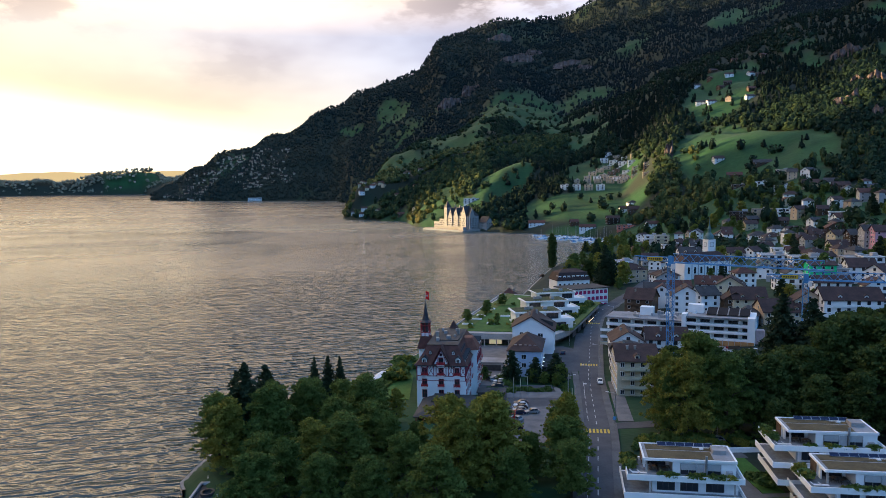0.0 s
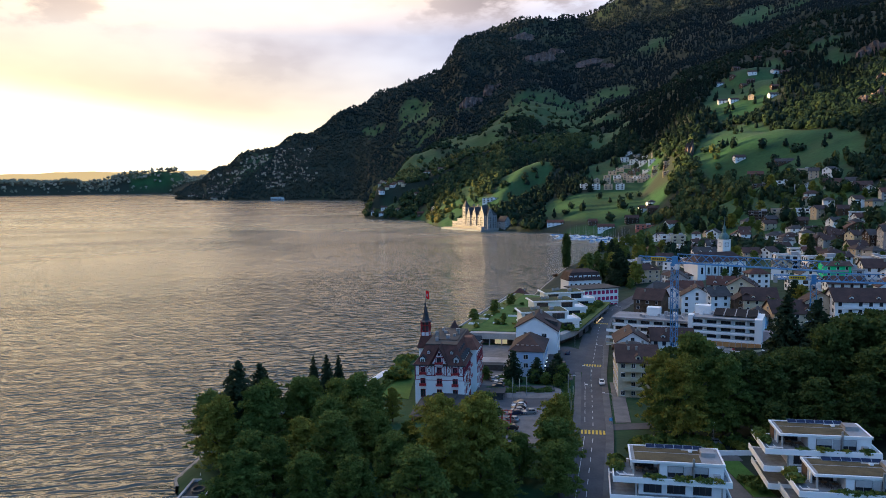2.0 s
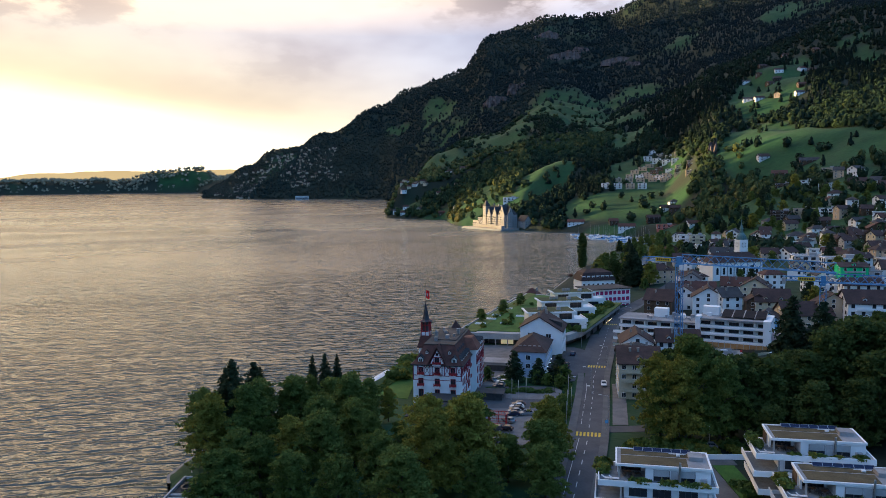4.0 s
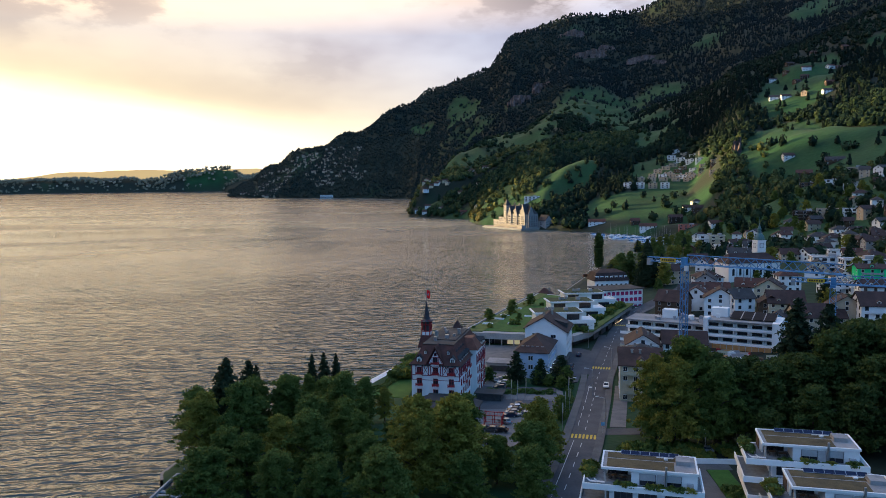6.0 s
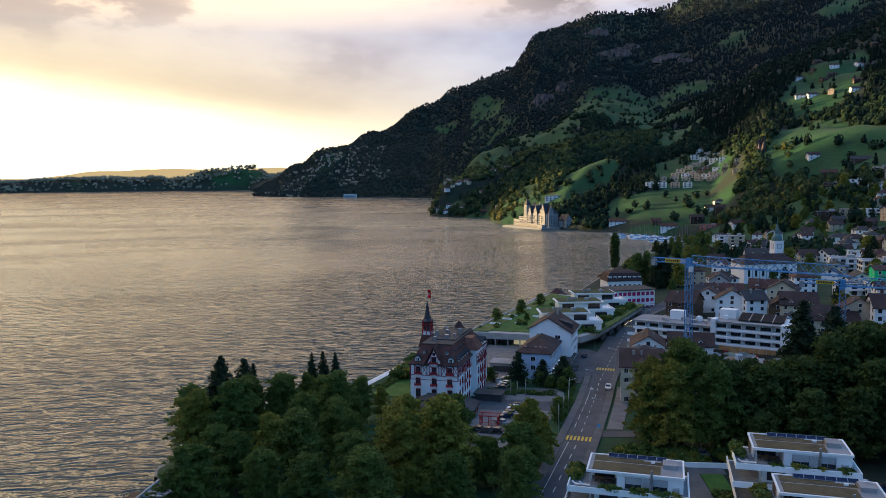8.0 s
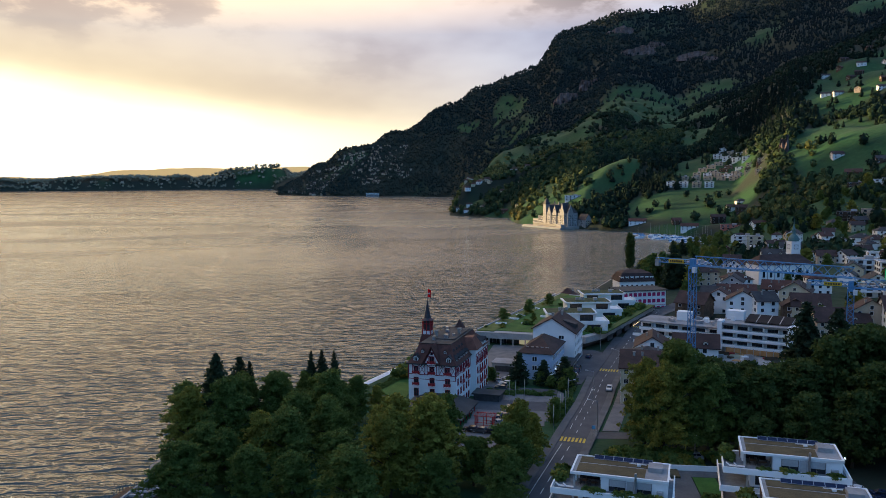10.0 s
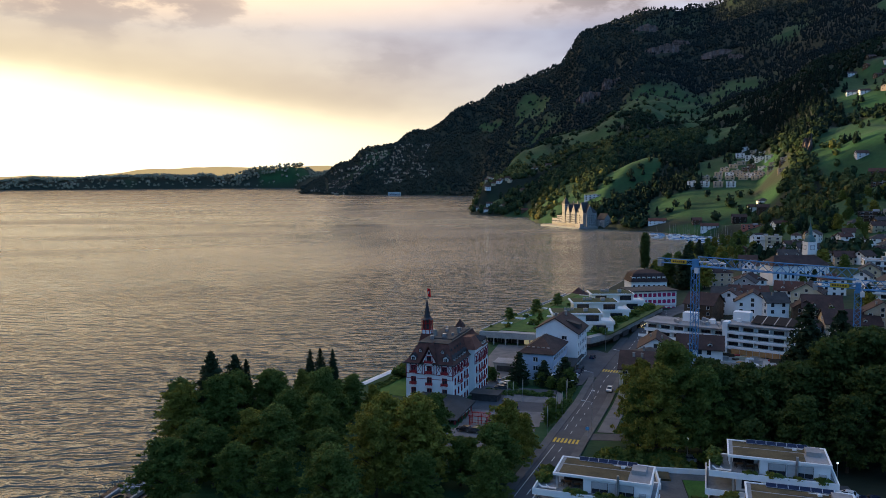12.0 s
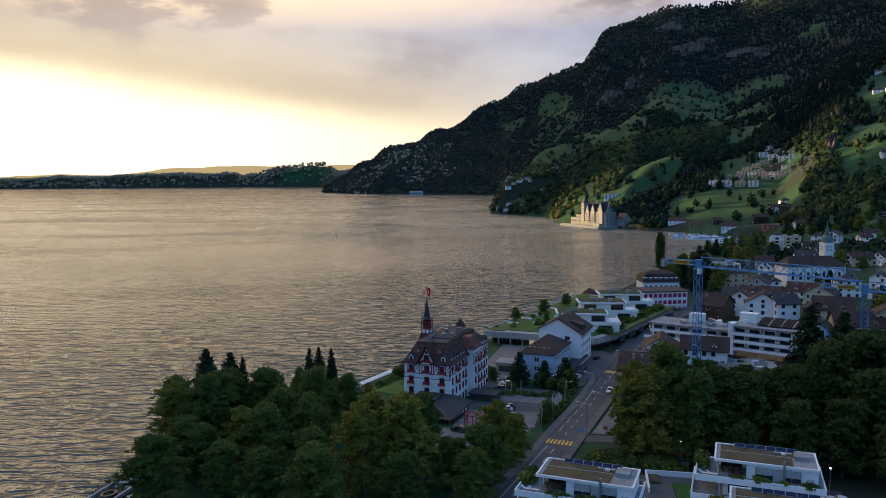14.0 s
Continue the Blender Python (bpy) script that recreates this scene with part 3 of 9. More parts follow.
def far_hills():
    """Hills on the horizon beyond the lake, with haze imitated by a glow."""
    az = np.linspace(-62, -14, 160)
    top = np.interp(az, (-62, -41, -38, -34, -31, -27, -23, -18, -14), (110, 114, 128, 124, 166, 180, 182, 190, 150)) + (fbm(az * 30, az * 0, 40, 3) - 0.5) * 14
    a = np.radians(az)
    rows = [np.stack([CX + r * np.sin(a), CY + r * np.cos(a), z], 1) for r, z in ((4900, 0 * top), (4925, top), (4932, 0 * top))]
    n = len(az)
    i = np.arange(n - 1)
    faces = np.concatenate([np.stack([i + k * n, i + 1 + k * n, i + 1 + (k + 1) * n, i + (k + 1) * n], 1) for k in (0, 1)])
    mat = bpy.data.materials.new("glowing_haze")
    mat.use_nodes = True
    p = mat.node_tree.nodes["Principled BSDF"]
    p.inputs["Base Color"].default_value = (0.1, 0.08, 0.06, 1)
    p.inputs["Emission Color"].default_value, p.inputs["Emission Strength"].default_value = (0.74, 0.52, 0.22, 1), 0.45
    tagged(new("backdrop", mesh_of("backdrop", np.concatenate(rows), faces, mat, True)), "far horizon hills with golden haze painted as a glow", "hills", kind="structure")


far_hills()

# ---- building blocks ----
def mesh_from(name, bm, *mats):
    me = bpy.data.meshes.new(name)
    bm.normal_update()
    bm.to_mesh(me)
    bm.free()
    for m in mats:
        me.materials.append(M[m] if isinstance(m, str) else m)
    return me


def part(name, bm, mat, parent, label="", at=None):
    """Links a bmesh (or a finished mesh) as one mesh object under a thing or under a part."""
    me = bm if isinstance(bm, bpy.types.Mesh) else mesh_from(name, bm, *(mat if isinstance(mat, tuple) else (mat,)))
    ob = new(name, me)
    ob.parent = parent
    if at is not None:
        ob.matrix_basis = at
    return tagged(ob, label)


def thing(name, x, y, z, rot, label, category, group="", kind=""):
    ob = new(name)
    ob.empty_display_size = 0.5
    ob.matrix_basis = pose(x, y, z, 0, 0, rot)
    return tagged(ob, label, category, group, kind)


def box(bm, x0, x1, y0, y1, z0, z1, m=0):
    v = [bm.verts.new((x, y, z)) for z in (z0, z1) for y in (y0, y1) for x in (x0, x1)]
    for a in ((0, 2, 3, 1), (4, 5, 7, 6), (0, 1, 5, 4), (2, 6, 7, 3), (0, 4, 6, 2), (1, 3, 7, 5)):
        bm.faces.new([v[i] for i in a]).material_index = m


def boxes(*rows):
    bm = bmesh.new()
    for row in rows:
        box(bm, *row)
    return bm


def sweep(bm, pts, a, b, axis="x", m=0):
    """A closed outline of (u, z) pairs, pulled from a to b along x (u is y) or along y (u is x)."""
    put = (lambda s, u, z: (s, u, z)) if axis == "x" else (lambda s, u, z: (u, s, z))
    p, q = [bm.verts.new(put(a, u, z)) for u, z in pts], [bm.verts.new(put(b, u, z)) for u, z in pts]
    n = len(pts)
    for i in range(n):
        bm.faces.new((p[i], p[(i + 1) % n], q[(i + 1) % n], q[i])).material_index = m
    bm.faces.new(p[::-1]).material_index = m
    bm.faces.new(q).material_index = m
    bmesh.ops.recalc_face_normals(bm, faces=bm.faces[:])


def slab(bm, outline, z0, z1, m=0):
    """A flat plate over an outline of (x, y) pairs."""
    p, q = [bm.verts.new((x, y, z0)) for x, y in outline], [bm.verts.new((x, y, z1)) for x, y in outline]
    n = len(outline)
    for i in range(n):
        bm.faces.new((p[i], p[(i + 1) % n], q[(i + 1) % n], q[i])).material_index = m
    bm.faces.new(p[::-1]).material_index = m
    bm.faces.new(q).material_index = m
    bmesh.ops.recalc_face_normals(bm, faces=bm.faces[:])


def tube(bm, a, b, r0, r1=None, sides=8, m=0):
    a, b = Vector(a), Vector(b)
    r1 = r0 if r1 is None else r1
    turn = (b - a).to_track_quat("Z", "Y").to_matrix()
    rings = []
    for c, r in ((a, r0), (b, r1)):
        rings.append([bm.verts.new(c + turn @ Vector((r * math.cos(2 * math.pi * i / sides), r * math.sin(2 * math.pi * i / sides), 0))) for i in range(sides)])
    for i in range(sides):
        bm.faces.new((rings[0][i], rings[0][(i + 1) % sides], rings[1][(i + 1) % sides], rings[1][i])).material_index = m
    bm.faces.new(rings[0][::-1]).material_index = m
    bm.faces.new(rings[1]).material_index = m


def hip(bm, w, d, z, rise, over=0.6, ridge=None, m=0):
    """A hipped roof over a w x d plan, solid, with a small fascia."""
    x, y = w / 2 + over, d / 2 + over
    r = max(0.0, (w - d) / 2) if ridge is None else ridge / 2
    low = [bm.verts.new(v) for v in ((-x, -y, z - 0.18), (x, -y, z - 0.18), (x, y, z - 0.18), (-x, y, z - 0.18))]
    eave = [bm.verts.new(v) for v in ((-x, -y, z), (x, -y, z), (x, y, z), (-x, y, z))]
    top = [bm.verts.new((-r - 0.01, 0, z + rise)), bm.verts.new((r + 0.01, 0, z + rise))]
    for i in range(4):
        bm.faces.new((low[i], low[(i + 1) % 4], eave[(i + 1) % 4], eave[i])).material_index = m
    bm.faces.new(low[::-1]).material_index = m
    bm.faces.new((eave[0], eave[1], top[1], top[0])).material_index = m
    bm.faces.new((eave[1], eave[2], top[1])).material_index = m
    bm.faces.new((eave[2], eave[3], top[0], top[1])).material_index = m
    bm.faces.new((eave[3], eave[0], top[0])).material_index = m


def gable_roof(bm, w, d, z, rise, over=0.7, thick=0.25, m=0):
    """Two pitched slabs with the ridge along x."""
    p = rise / (d / 2)
    e = d / 2 + over
    sweep(bm, [(-e, z - over * p), (0, z + rise), (e, z - over * p), (e, z - over * p + thick), (0, z + rise + thick * 1.15), (-e, z - over * p + thick)],
          -w / 2 - over, w / 2 + over, "x", m)


WINDOWS = {}


def window_mesh(w, h, far=False, trim="white", bars=1):
    """A window that faces -y, its sill's middle at the origin: frame, bars and pane."""
    key = (round(w, 2), round(h, 2), far, trim, bars)
    if key not in WINDOWS:
        f = 0.09
        xs = [-w / 2 - f, -w / 2]
        for i in range(0 if far else bars):
            u = -w / 2 + w * (i + 1) / (bars + 1)
            xs += [u - 0.035, u + 0.035]
        xs += [w / 2, w / 2 + f]
        zs = [-f, 0, h, h + f]
        bm = bmesh.new()
        face = [[bm.verts.new((x, -0.09, z)) for z in zs] for x in xs]
        for i in range(len(xs) - 1):
            for j in range(3):
                ring = (face[i][j], face[i + 1][j], face[i + 1][j + 1], face[i][j + 1])
                if i % 2 == 1 and j == 1:
                    deep = [bm.verts.new((v.co.x, -0.03, v.co.z)) for v in ring]
                    for k in range(4):
                        bm.faces.new((ring[k], ring[(k + 1) % 4], deep[(k + 1) % 4], deep[k]))
                    bm.faces.new(deep).material_index = 1
                else:
                    bm.faces.new(ring)
        rim = [face[i][0] for i in range(len(xs))] + [face[-1][j] for j in range(1, 4)] + [face[i][3] for i in range(len(xs) - 2, -1, -1)] + [face[0][2], face[0][1]]
        back = [bm.verts.new((v.co.x, 0.02, v.co.z)) for v in rim]
        for k in range(len(rim)):
            bm.faces.new((rim[(k + 1) % len(rim)], rim[k], back[k], back[(k + 1) % len(rim)]))
        WINDOWS[key] = mesh_from("window", bm, trim, "glass")
    return WINDOWS[key]


HOUSE_WORDS = {"white": "white rendered", "cream": "cream rendered", "beige": "beige rendered", "grey": "grey rendered", "wood": "brown timber",
               "wood_dark": "dark timber", "pink": "pink rendered", "salmon": "salmon red", "mint": "scaffolded green-wrapped", "sky_wall": "light blue",
               "bluish": "pale blue rendered", "ochre": "ochre rendered"}
ROOF_WORDS = {"tile_brown": "brown tiled roof", "tile_red": "red-brown tiled roof", "tile_grey": "grey tiled roof", "flat_roof": "flat gravel roof",
              "felt": "flat dark roof", "slate": "slate roof", "sedum": "planted flat roof"}


def house(x, y, rot, w, d, storeys, wall, roof, kind, where="in the lakeside town", group="town houses", sh=2.9, z=None, far=None, pitch=0.62, balconies=False):
    """A house: walls, roof, chimney, balconies and each window. kind: g gabled, h hipped, f flat."""
    rnd = random.Random(int(x * 7 + y * 13))
    c, s = math.cos(radians(rot)), math.sin(radians(rot))
    corners = [(x + c * u - s * v, y + s * u + c * v) for u in (-w / 2, w / 2) for v in (-d / 2, d / 2)]
    zs = [ground_z(*q) for q in corners]
    z = 0.5 * (ground_z(x, y) + min(zs)) if z is None else z
    far = math.hypot(x - 30, y) > 330 if far is None else far
    deep = min(6.0, max(1.5, z - min(zs) + 0.5))
    H = storeys * sh
    name = "apartment_building" if kind == "f" or storeys > 3 else ("chalet" if wall.startswith("wood") else "house")
    ob = thing(name, x, y, z, rot, "%s %s, %s, %s" % (HOUSE_WORDS[wall], name.replace("_", " "), ROOF_WORDS[roof], where), name.replace("_", " "), group)
    rise = d / 2 * pitch
    bm = bmesh.new()
    if kind == "g":
        sweep(bm, [(-d / 2, -deep), (d / 2, -deep), (d / 2, H), (0, H + rise - 0.02), (-d / 2, H)], -w / 2, w / 2)
    else:
        box(bm, -w / 2, w / 2, -d / 2, d / 2, -deep, H)
    part("wall", bm, wall, ob)
    bm = bmesh.new()
    if kind == "g":
        gable_roof(bm, w, d, H, rise)
    elif kind == "h":
        hip(bm, w, d, H, rise)
    else:
        box(bm, -w / 2 - 0.25, w / 2 + 0.25, -d / 2 - 0.25, d / 2 + 0.25, H, H + 0.28)
        for a in ((-w / 2 - 0.25, w / 2 + 0.25, -d / 2 - 0.25, -d / 2 + 0.1), (-w / 2 - 0.25, w / 2 + 0.25, d / 2 - 0.1, d / 2 + 0.25),
                  (-w / 2 - 0.25, -w / 2 + 0.1, -d / 2 + 0.1, d / 2 - 0.1), (w / 2 - 0.1, w / 2 + 0.25, -d / 2 + 0.1, d / 2 - 0.1)):
            box(bm, *a, H + 0.28, H + 0.6, 1)
    part("roof", bm, (roof, wall) if kind == "f" else roof, ob)
    if kind == "f":
        part("roof_box", boxes((w * 0.05, w * 0.3, -d * 0.15, d * 0.2, H + 0.28, H + 2.2)), "grey", ob)
    for k in range(0 if far and (kind == "f" or y > 620) else 1 if w < 12 else 2):
        u, v = rnd.uniform(-w * 0.35, w * 0.35), rnd.choice((-1, 1)) * d * 0.17
        top = H + (rise * (1 - abs(v) / (d / 2)) if kind != "f" else 0.3)
        part("chimney", boxes((u - 0.35, u + 0.35, v - 0.3, v + 0.3, top - 0.6, top + 1.3), (u - 0.42, u + 0.42, v - 0.37, v + 0.37, top + 1.3, top + 1.42)), "stone", ob)
    if kind != "f" and w > 10.5 and y < 600 and rnd.random() < 0.7:
        for u in ((-w * 0.22, w * 0.22) if w > 13 else (0,)):
            dm = bmesh.new()
            v = -d / 2 + 0.9
            zz = H + 0.35
            sweep(dm, [(u - 0.8, zz), (u + 0.8, zz), (u + 0.8, zz + 1.0), (u, zz + 1.5), (u - 0.8, zz + 1.0)], v, v + 3.0, "y")
            dormer = part("dormer", dm, wall, ob)
            rf = bmesh.new()
            sweep(rf, [(u - 1.05, zz + 0.9), (u, zz + 1.55), (u + 1.05, zz + 0.9), (u + 1.05, zz + 1.05), (u, zz + 1.72), (u - 1.05, zz + 1.05)], v - 0.25, v + 3.2, "y")
            part("dormer_roof", rf, roof, dormer)
            part("window", window_mesh(0.8, 0.8, True), None, dormer, at=pose(u, v, zz + 0.15))
    trim = "white" if wall != "white" else "frame_dark"
    ww, wh = (1.15, 1.35)
    if kind == "f":
        ww, wh = 2.3, 1.6
    me = window_mesh(ww, wh, far, trim)
    balcony = balconies or kind == "f" or wall.startswith("wood") or rnd.random() < 0.25
    for k in range(storeys):
        zz = k * sh + 0.95
        for length, off, turn in ((w, d / 2, 0), (d, w / 2, -90)) if far else ((w, d / 2, 0), (d, w / 2, 90), (d, w / 2, -90)):
            n = max(1, int(length / ((3.1 if kind == "f" else 2.7) + ((0.9 if y < 560 else 2.2) if far else 0))))
            for i in range(n):
                u = -length / 2 + length * (i + 0.5) / n
                if rnd.random() < 0.07:
                    continue
                part("window", me, None, ob, at=pose(0, 0, 0, 0, 0, turn) @ pose(u, -off - 0.01, zz))
        if balcony and k > 0:
            bw = w * (0.92 if kind == "f" else 0.75)
            bz = k * sh - 0.1
            b = part("balcony", boxes((-bw / 2, bw / 2, -d / 2 - 1.3, -d / 2, bz, bz + 0.16)), "concrete" if kind == "f" else wall, ob)
            part("railing", boxes((-bw / 2, bw / 2, -d / 2 - 1.34, -d / 2 - 1.27, bz + 0.16, bz + 1.05)), wall if wall != "mint" else "metal", b)
        if kind == "g" and storeys > 1 and k == storeys - 1:
            for turn in ((-90,) if far else (90, -90)):
                part("window", me, None, ob, at=pose(0, 0, 0, 0, 0, turn) @ pose(0, -w / 2 - 0.01, H + 0.2))
    return ob

# ---- the lake road ----
ROAD_Y = (-300, 100, 160, 190, 203, 243, 255, 300, 340, 372, 398, 430, 480, 620, 900)
ROAD_X = (-30, 27, 40.8, 47.8, 50.2, 57.6, 59.5, 70, 79.5, 89, 103, 124, 150, 200, 250)


def strip(name, y0, y1, off0, off1, lift, mat, label, category, n=60):
    """A band that follows the lake road, between two distances from its middle line."""
    ys = np.linspace(y0, y1, n)
    xs = np.interp(ys, ROAD_Y, ROAD_X)
    k = np.ones(5) / 5
    xs = np.convolve(np.pad(xs, 2, mode="edge"), k, mode="valid")
    gx, gy = np.gradient(xs), np.gradient(ys)
    ln = np.hypot(gx, gy)
    nx, ny = gy / ln, -gx / ln
    zs = np.array([ground_z(a, b) for a, b in zip(xs, ys)]) + lift
    a = np.stack([xs + nx * off0, ys + ny * off0, zs], 1)
    b = np.stack([xs + nx * off1, ys + ny * off1, zs], 1)
    low = np.array((0, 0, -0.5))
    verts = np.concatenate([a, b, b + low, a + low])
    i = np.arange(n - 1)
    faces = np.concatenate([np.stack([i + k0 * n, i + 1 + k0 * n, i + 1 + k1 * n, i + k1 * n], 1) for k0, k1 in ((1, 0), (2, 1), (0, 3))])
    ob = new(name, mesh_of(name, verts, faces, M[mat]))
    return tagged(ob, label, category, kind="structure")


strip("road", 60, 880, -3.3, 3.3, 0.30, "asphalt", "grey asphalt lake road with faded markings", "road", 160)
strip("pavement", 60, 500, 3.3, 5.3, 0.43, "pavement", "pale concrete pavement with a kerb beside the road", "pavement", 100)
strip("pavement", 60, 262, -5.4, -3.3, 0.43, "pavement", "pale concrete pavement with a kerb beside the road", "pavement", 60)
strip("pavement", 262, 330, -6.5, -3.3, 0.43, "asphalt", "dark asphalt forecourt beside the road", "pavement", 30)


def road_pose(y, off=0.0, lift=0.31):
    y2 = y + 1.0
    x, x2 = float(np.interp(y, ROAD_Y, ROAD_X)), float(np.interp(y2, ROAD_Y, ROAD_X))
    turn = math.degrees(math.atan2(-(x2 - x), 1.0))
    return pose(x, y, ground_z(x, y) + lift, 0, 0, turn) @ pose(off, 0, 0)


def markings():
    dash = mesh_from("marking", boxes((-0.09, 0.09, -1.5, 1.5, -0.02, 0.012)), "mark_white")
    edge = mesh_from("marking", boxes((-0.07, 0.07, -4.2, 4.2, -0.02, 0.01)), "mark_white")
    road = bpy.data.objects["road"]
    for y in np.arange(146, 390, 6.6):
        part("lane_marking", dash, None, road, at=road_pose(y))
    for y in np.arange(150, 250, 8.6):
        if abs(y - 192) > 7:
            part("edge_line", edge, None, road, at=road_pose(y, -2.15))
    stripe = mesh_from("crossing_stripe", boxes((-0.27, 0.27, -1.6, 1.6, -0.02, 0.014)), "yellow")
    for y in (192.0, 272.5, 352.0):
        for k in range(7):
            part("crossing_stripe", stripe, None, road, at=road_pose(y, -2.9 + k * 0.95))
    patch = mesh_from("road_marking", boxes((-0.5, 0.5, -0.8, 0.8, -0.02, 0.012)), "mark_white")
    part("road_marking", patch, None, road, at=road_pose(246, -1.6))


markings()

# ---- houses of the town ----
# town behind the white complex
house(110, 365, -30, 13.1, 14, 3, "wood", "tile_brown", "g")
house(122, 383, -15, 10.2, 11, 3, "white", "tile_grey", "g")
house(135, 475, 5, 17.0, 12, 3, "beige", "tile_brown", "h")
house(149, 451, 10, 14.2, 12, 2, "white", "tile_brown", "h")
house(137, 400, -8, 17.7, 12, 2, "white", "tile_red", "g")
house(124, 377, 70, 10.1, 10, 3, "white", "tile_red", "g")
house(130, 359, 75, 11.4, 14, 3, "white", "tile_brown", "g")
house(137, 354, 10, 9.6, 11, 3, "white", "tile_grey", "g")
house(135, 496, 8, 16.2, 13, 4, "white", "flat_roof", "f")
house(157, 401, -20, 13.5, 12, 2, "white", "tile_red", "g")
house(157, 372, 65, 12.0, 13, 3, "cream", "tile_brown", "g")
house(155, 348, -12, 14.8, 15, 2, "cream", "tile_brown", "g")
house(149, 349, 80, 8.5, 10, 2, "wood", "tile_brown", "g")
house(154, 312, -5, 18.7, 14, 2, "beige", "tile_brown", "g")
house(165, 312, 80, 7.9, 12, 3, "beige", "tile_brown", "g")
house(179, 306, -10, 22.8, 14, 3, "white", "tile_brown", "g")
house(139, 311, 60, 7.6, 9, 2, "sky_wall", "tile_grey", "g")
house(204.5, 379, -10, 15.5, 12.5, 2, "white", "felt", "f")
house(206, 379, -10, 12.5, 10.5, 2, "mint", "tile_brown", "g", pitch=0.3, z=ground_z(201, 379) + 6.4)
house(202, 362, -9, 17.0, 9, 2, "white", "tile_brown", "g")
house(222, 465, -12, 16.9, 14, 3, "white", "flat_roof", "f")
house(250, 510, -12, 14.4, 10, 2, "white", "flat_roof", "f")
house(229, 436, -10, 20.6, 13, 3, "white", "flat_roof", "f")
house(250, 469, 15, 12.7, 12, 2, "cream", "tile_brown", "h")
house(214, 379, -8, 9.1, 11, 3, "grey", "flat_roof", "f")
house(227, 380, -12, 13.2, 12, 3, "white", "tile_brown", "g")
house(242, 410, -10, 12.8, 12, 3, "grey", "flat_roof", "f")
house(247, 404, -10, 10.6, 12, 3, "white", "flat_roof", "f")
house(200, 428, 60, 7.8, 8, 2, "white", "tile_grey", "g")
house(195, 384, -8, 19.3, 10, 2, "white", "felt", "f")
house(202, 325, 80, 7.4, 10, 3, "white", "tile_brown", "g")
house(224, 356, 20, 9.4, 11, 3, "white", "tile_brown", "g")
house(166, 520, 55, 9.8, 9, 2, "white", "tile_red", "g")
house(170, 551, -10, 11.2, 10, 2, "grey", "tile_brown", "g")
house(192, 531, -5, 15.2, 12, 3, "white", "tile_grey", "g")
house(181, 524, -5, 12.4, 10, 2, "white", "felt", "f")
house(202, 596, -10, 16.0, 11, 3, "white", "flat_roof", "f")
house(214, 605, 5, 13.4, 10, 3, "beige", "tile_brown", "g")
house(215, 573, -10, 13.7, 10, 3, "white", "tile_grey", "g")
house(209, 675, -12, 13.8, 11, 4, "white", "flat_roof", "f")
house(215, 665, -12, 12.6, 11, 4, "cream", "flat_roof", "f")
house(246, 664, 60, 13.8, 10, 3, "white", "tile_grey", "g")
house(222, 748, 40, 10.5, 9, 2, "white", "tile_brown", "g")
house(259, 600, 70, 12.7, 10, 2, "white", "tile_brown", "g")
house(274, 602, -15, 14.9, 10, 2, "white", "tile_grey", "h")
house(276, 582, -10, 14.4, 11, 2, "white", "tile_brown", "h")
house(294, 613, 0, 12.2, 9, 2, "white", "tile_grey", "h")
house(282, 548, 5, 13.8, 12, 2, "wood", "tile_brown", "h")
house(295, 548, -20, 14.0, 10, 2, "wood", "tile_brown", "g")
house(307, 549, 70, 15.0, 12, 3, "wood", "tile_red", "g")
house(295, 500, -5, 12.2, 11, 3, "wood_dark", "tile_grey", "g")
house(296, 486, -10, 11.1, 11, 4, "grey", "tile_grey", "g")
house(296, 476, -10, 9.2, 11, 4, "pink", "tile_brown", "g")
house(243, 592, 15, 11.5, 9, 2, "white", "tile_brown", "g")
house(223, 526, -10, 11.1, 10, 2, "beige", "tile_brown", "g")
house(219, 546, 70, 9.7, 9, 2, "white", "tile_brown", "g")
house(234, 522, 30, 9.4, 9, 2, "white", "tile_brown", "g")
house(269, 472, 0, 9.7, 10, 2, "beige", "tile_brown", "h")

# terraced apartments and houses on the slopes
TERR, HILL = "in a hillside row", "on a green hillside"
for x0, y0, x1, y1, n, w, st, walls in ((241, 1262, 296, 1241, 4, 14, 3, "wwb"), (268, 1303, 341, 1279, 5, 14, 2, "b"), (292, 1320, 352, 1288, 5, 13, 2, "bw"), (305, 1340, 360, 1262, 5, 14, 2, "b"),
                                     (322, 1356, 366, 1282, 4, 14, 2, "bd"), (338, 1372, 372, 1300, 4, 14, 2, "bdw"), (350, 1440, 377, 1345, 4, 15, 3, "w"), (366, 1475, 389, 1372, 4, 14, 2, "wb"), (355, 1180, 372, 1235, 3, 13, 2, "bd")):
    for i in range(n):
        f = i / (n - 1)
        house(round(x0 + (x1 - x0) * f), round(y0 + (y1 - y0) * f), -14, w, 10, st, {"w": "white", "b": "beige", "d": "wood"}[walls[i % len(walls)]], "flat_roof", "f", TERR, "terraced hillside apartments", far=True)
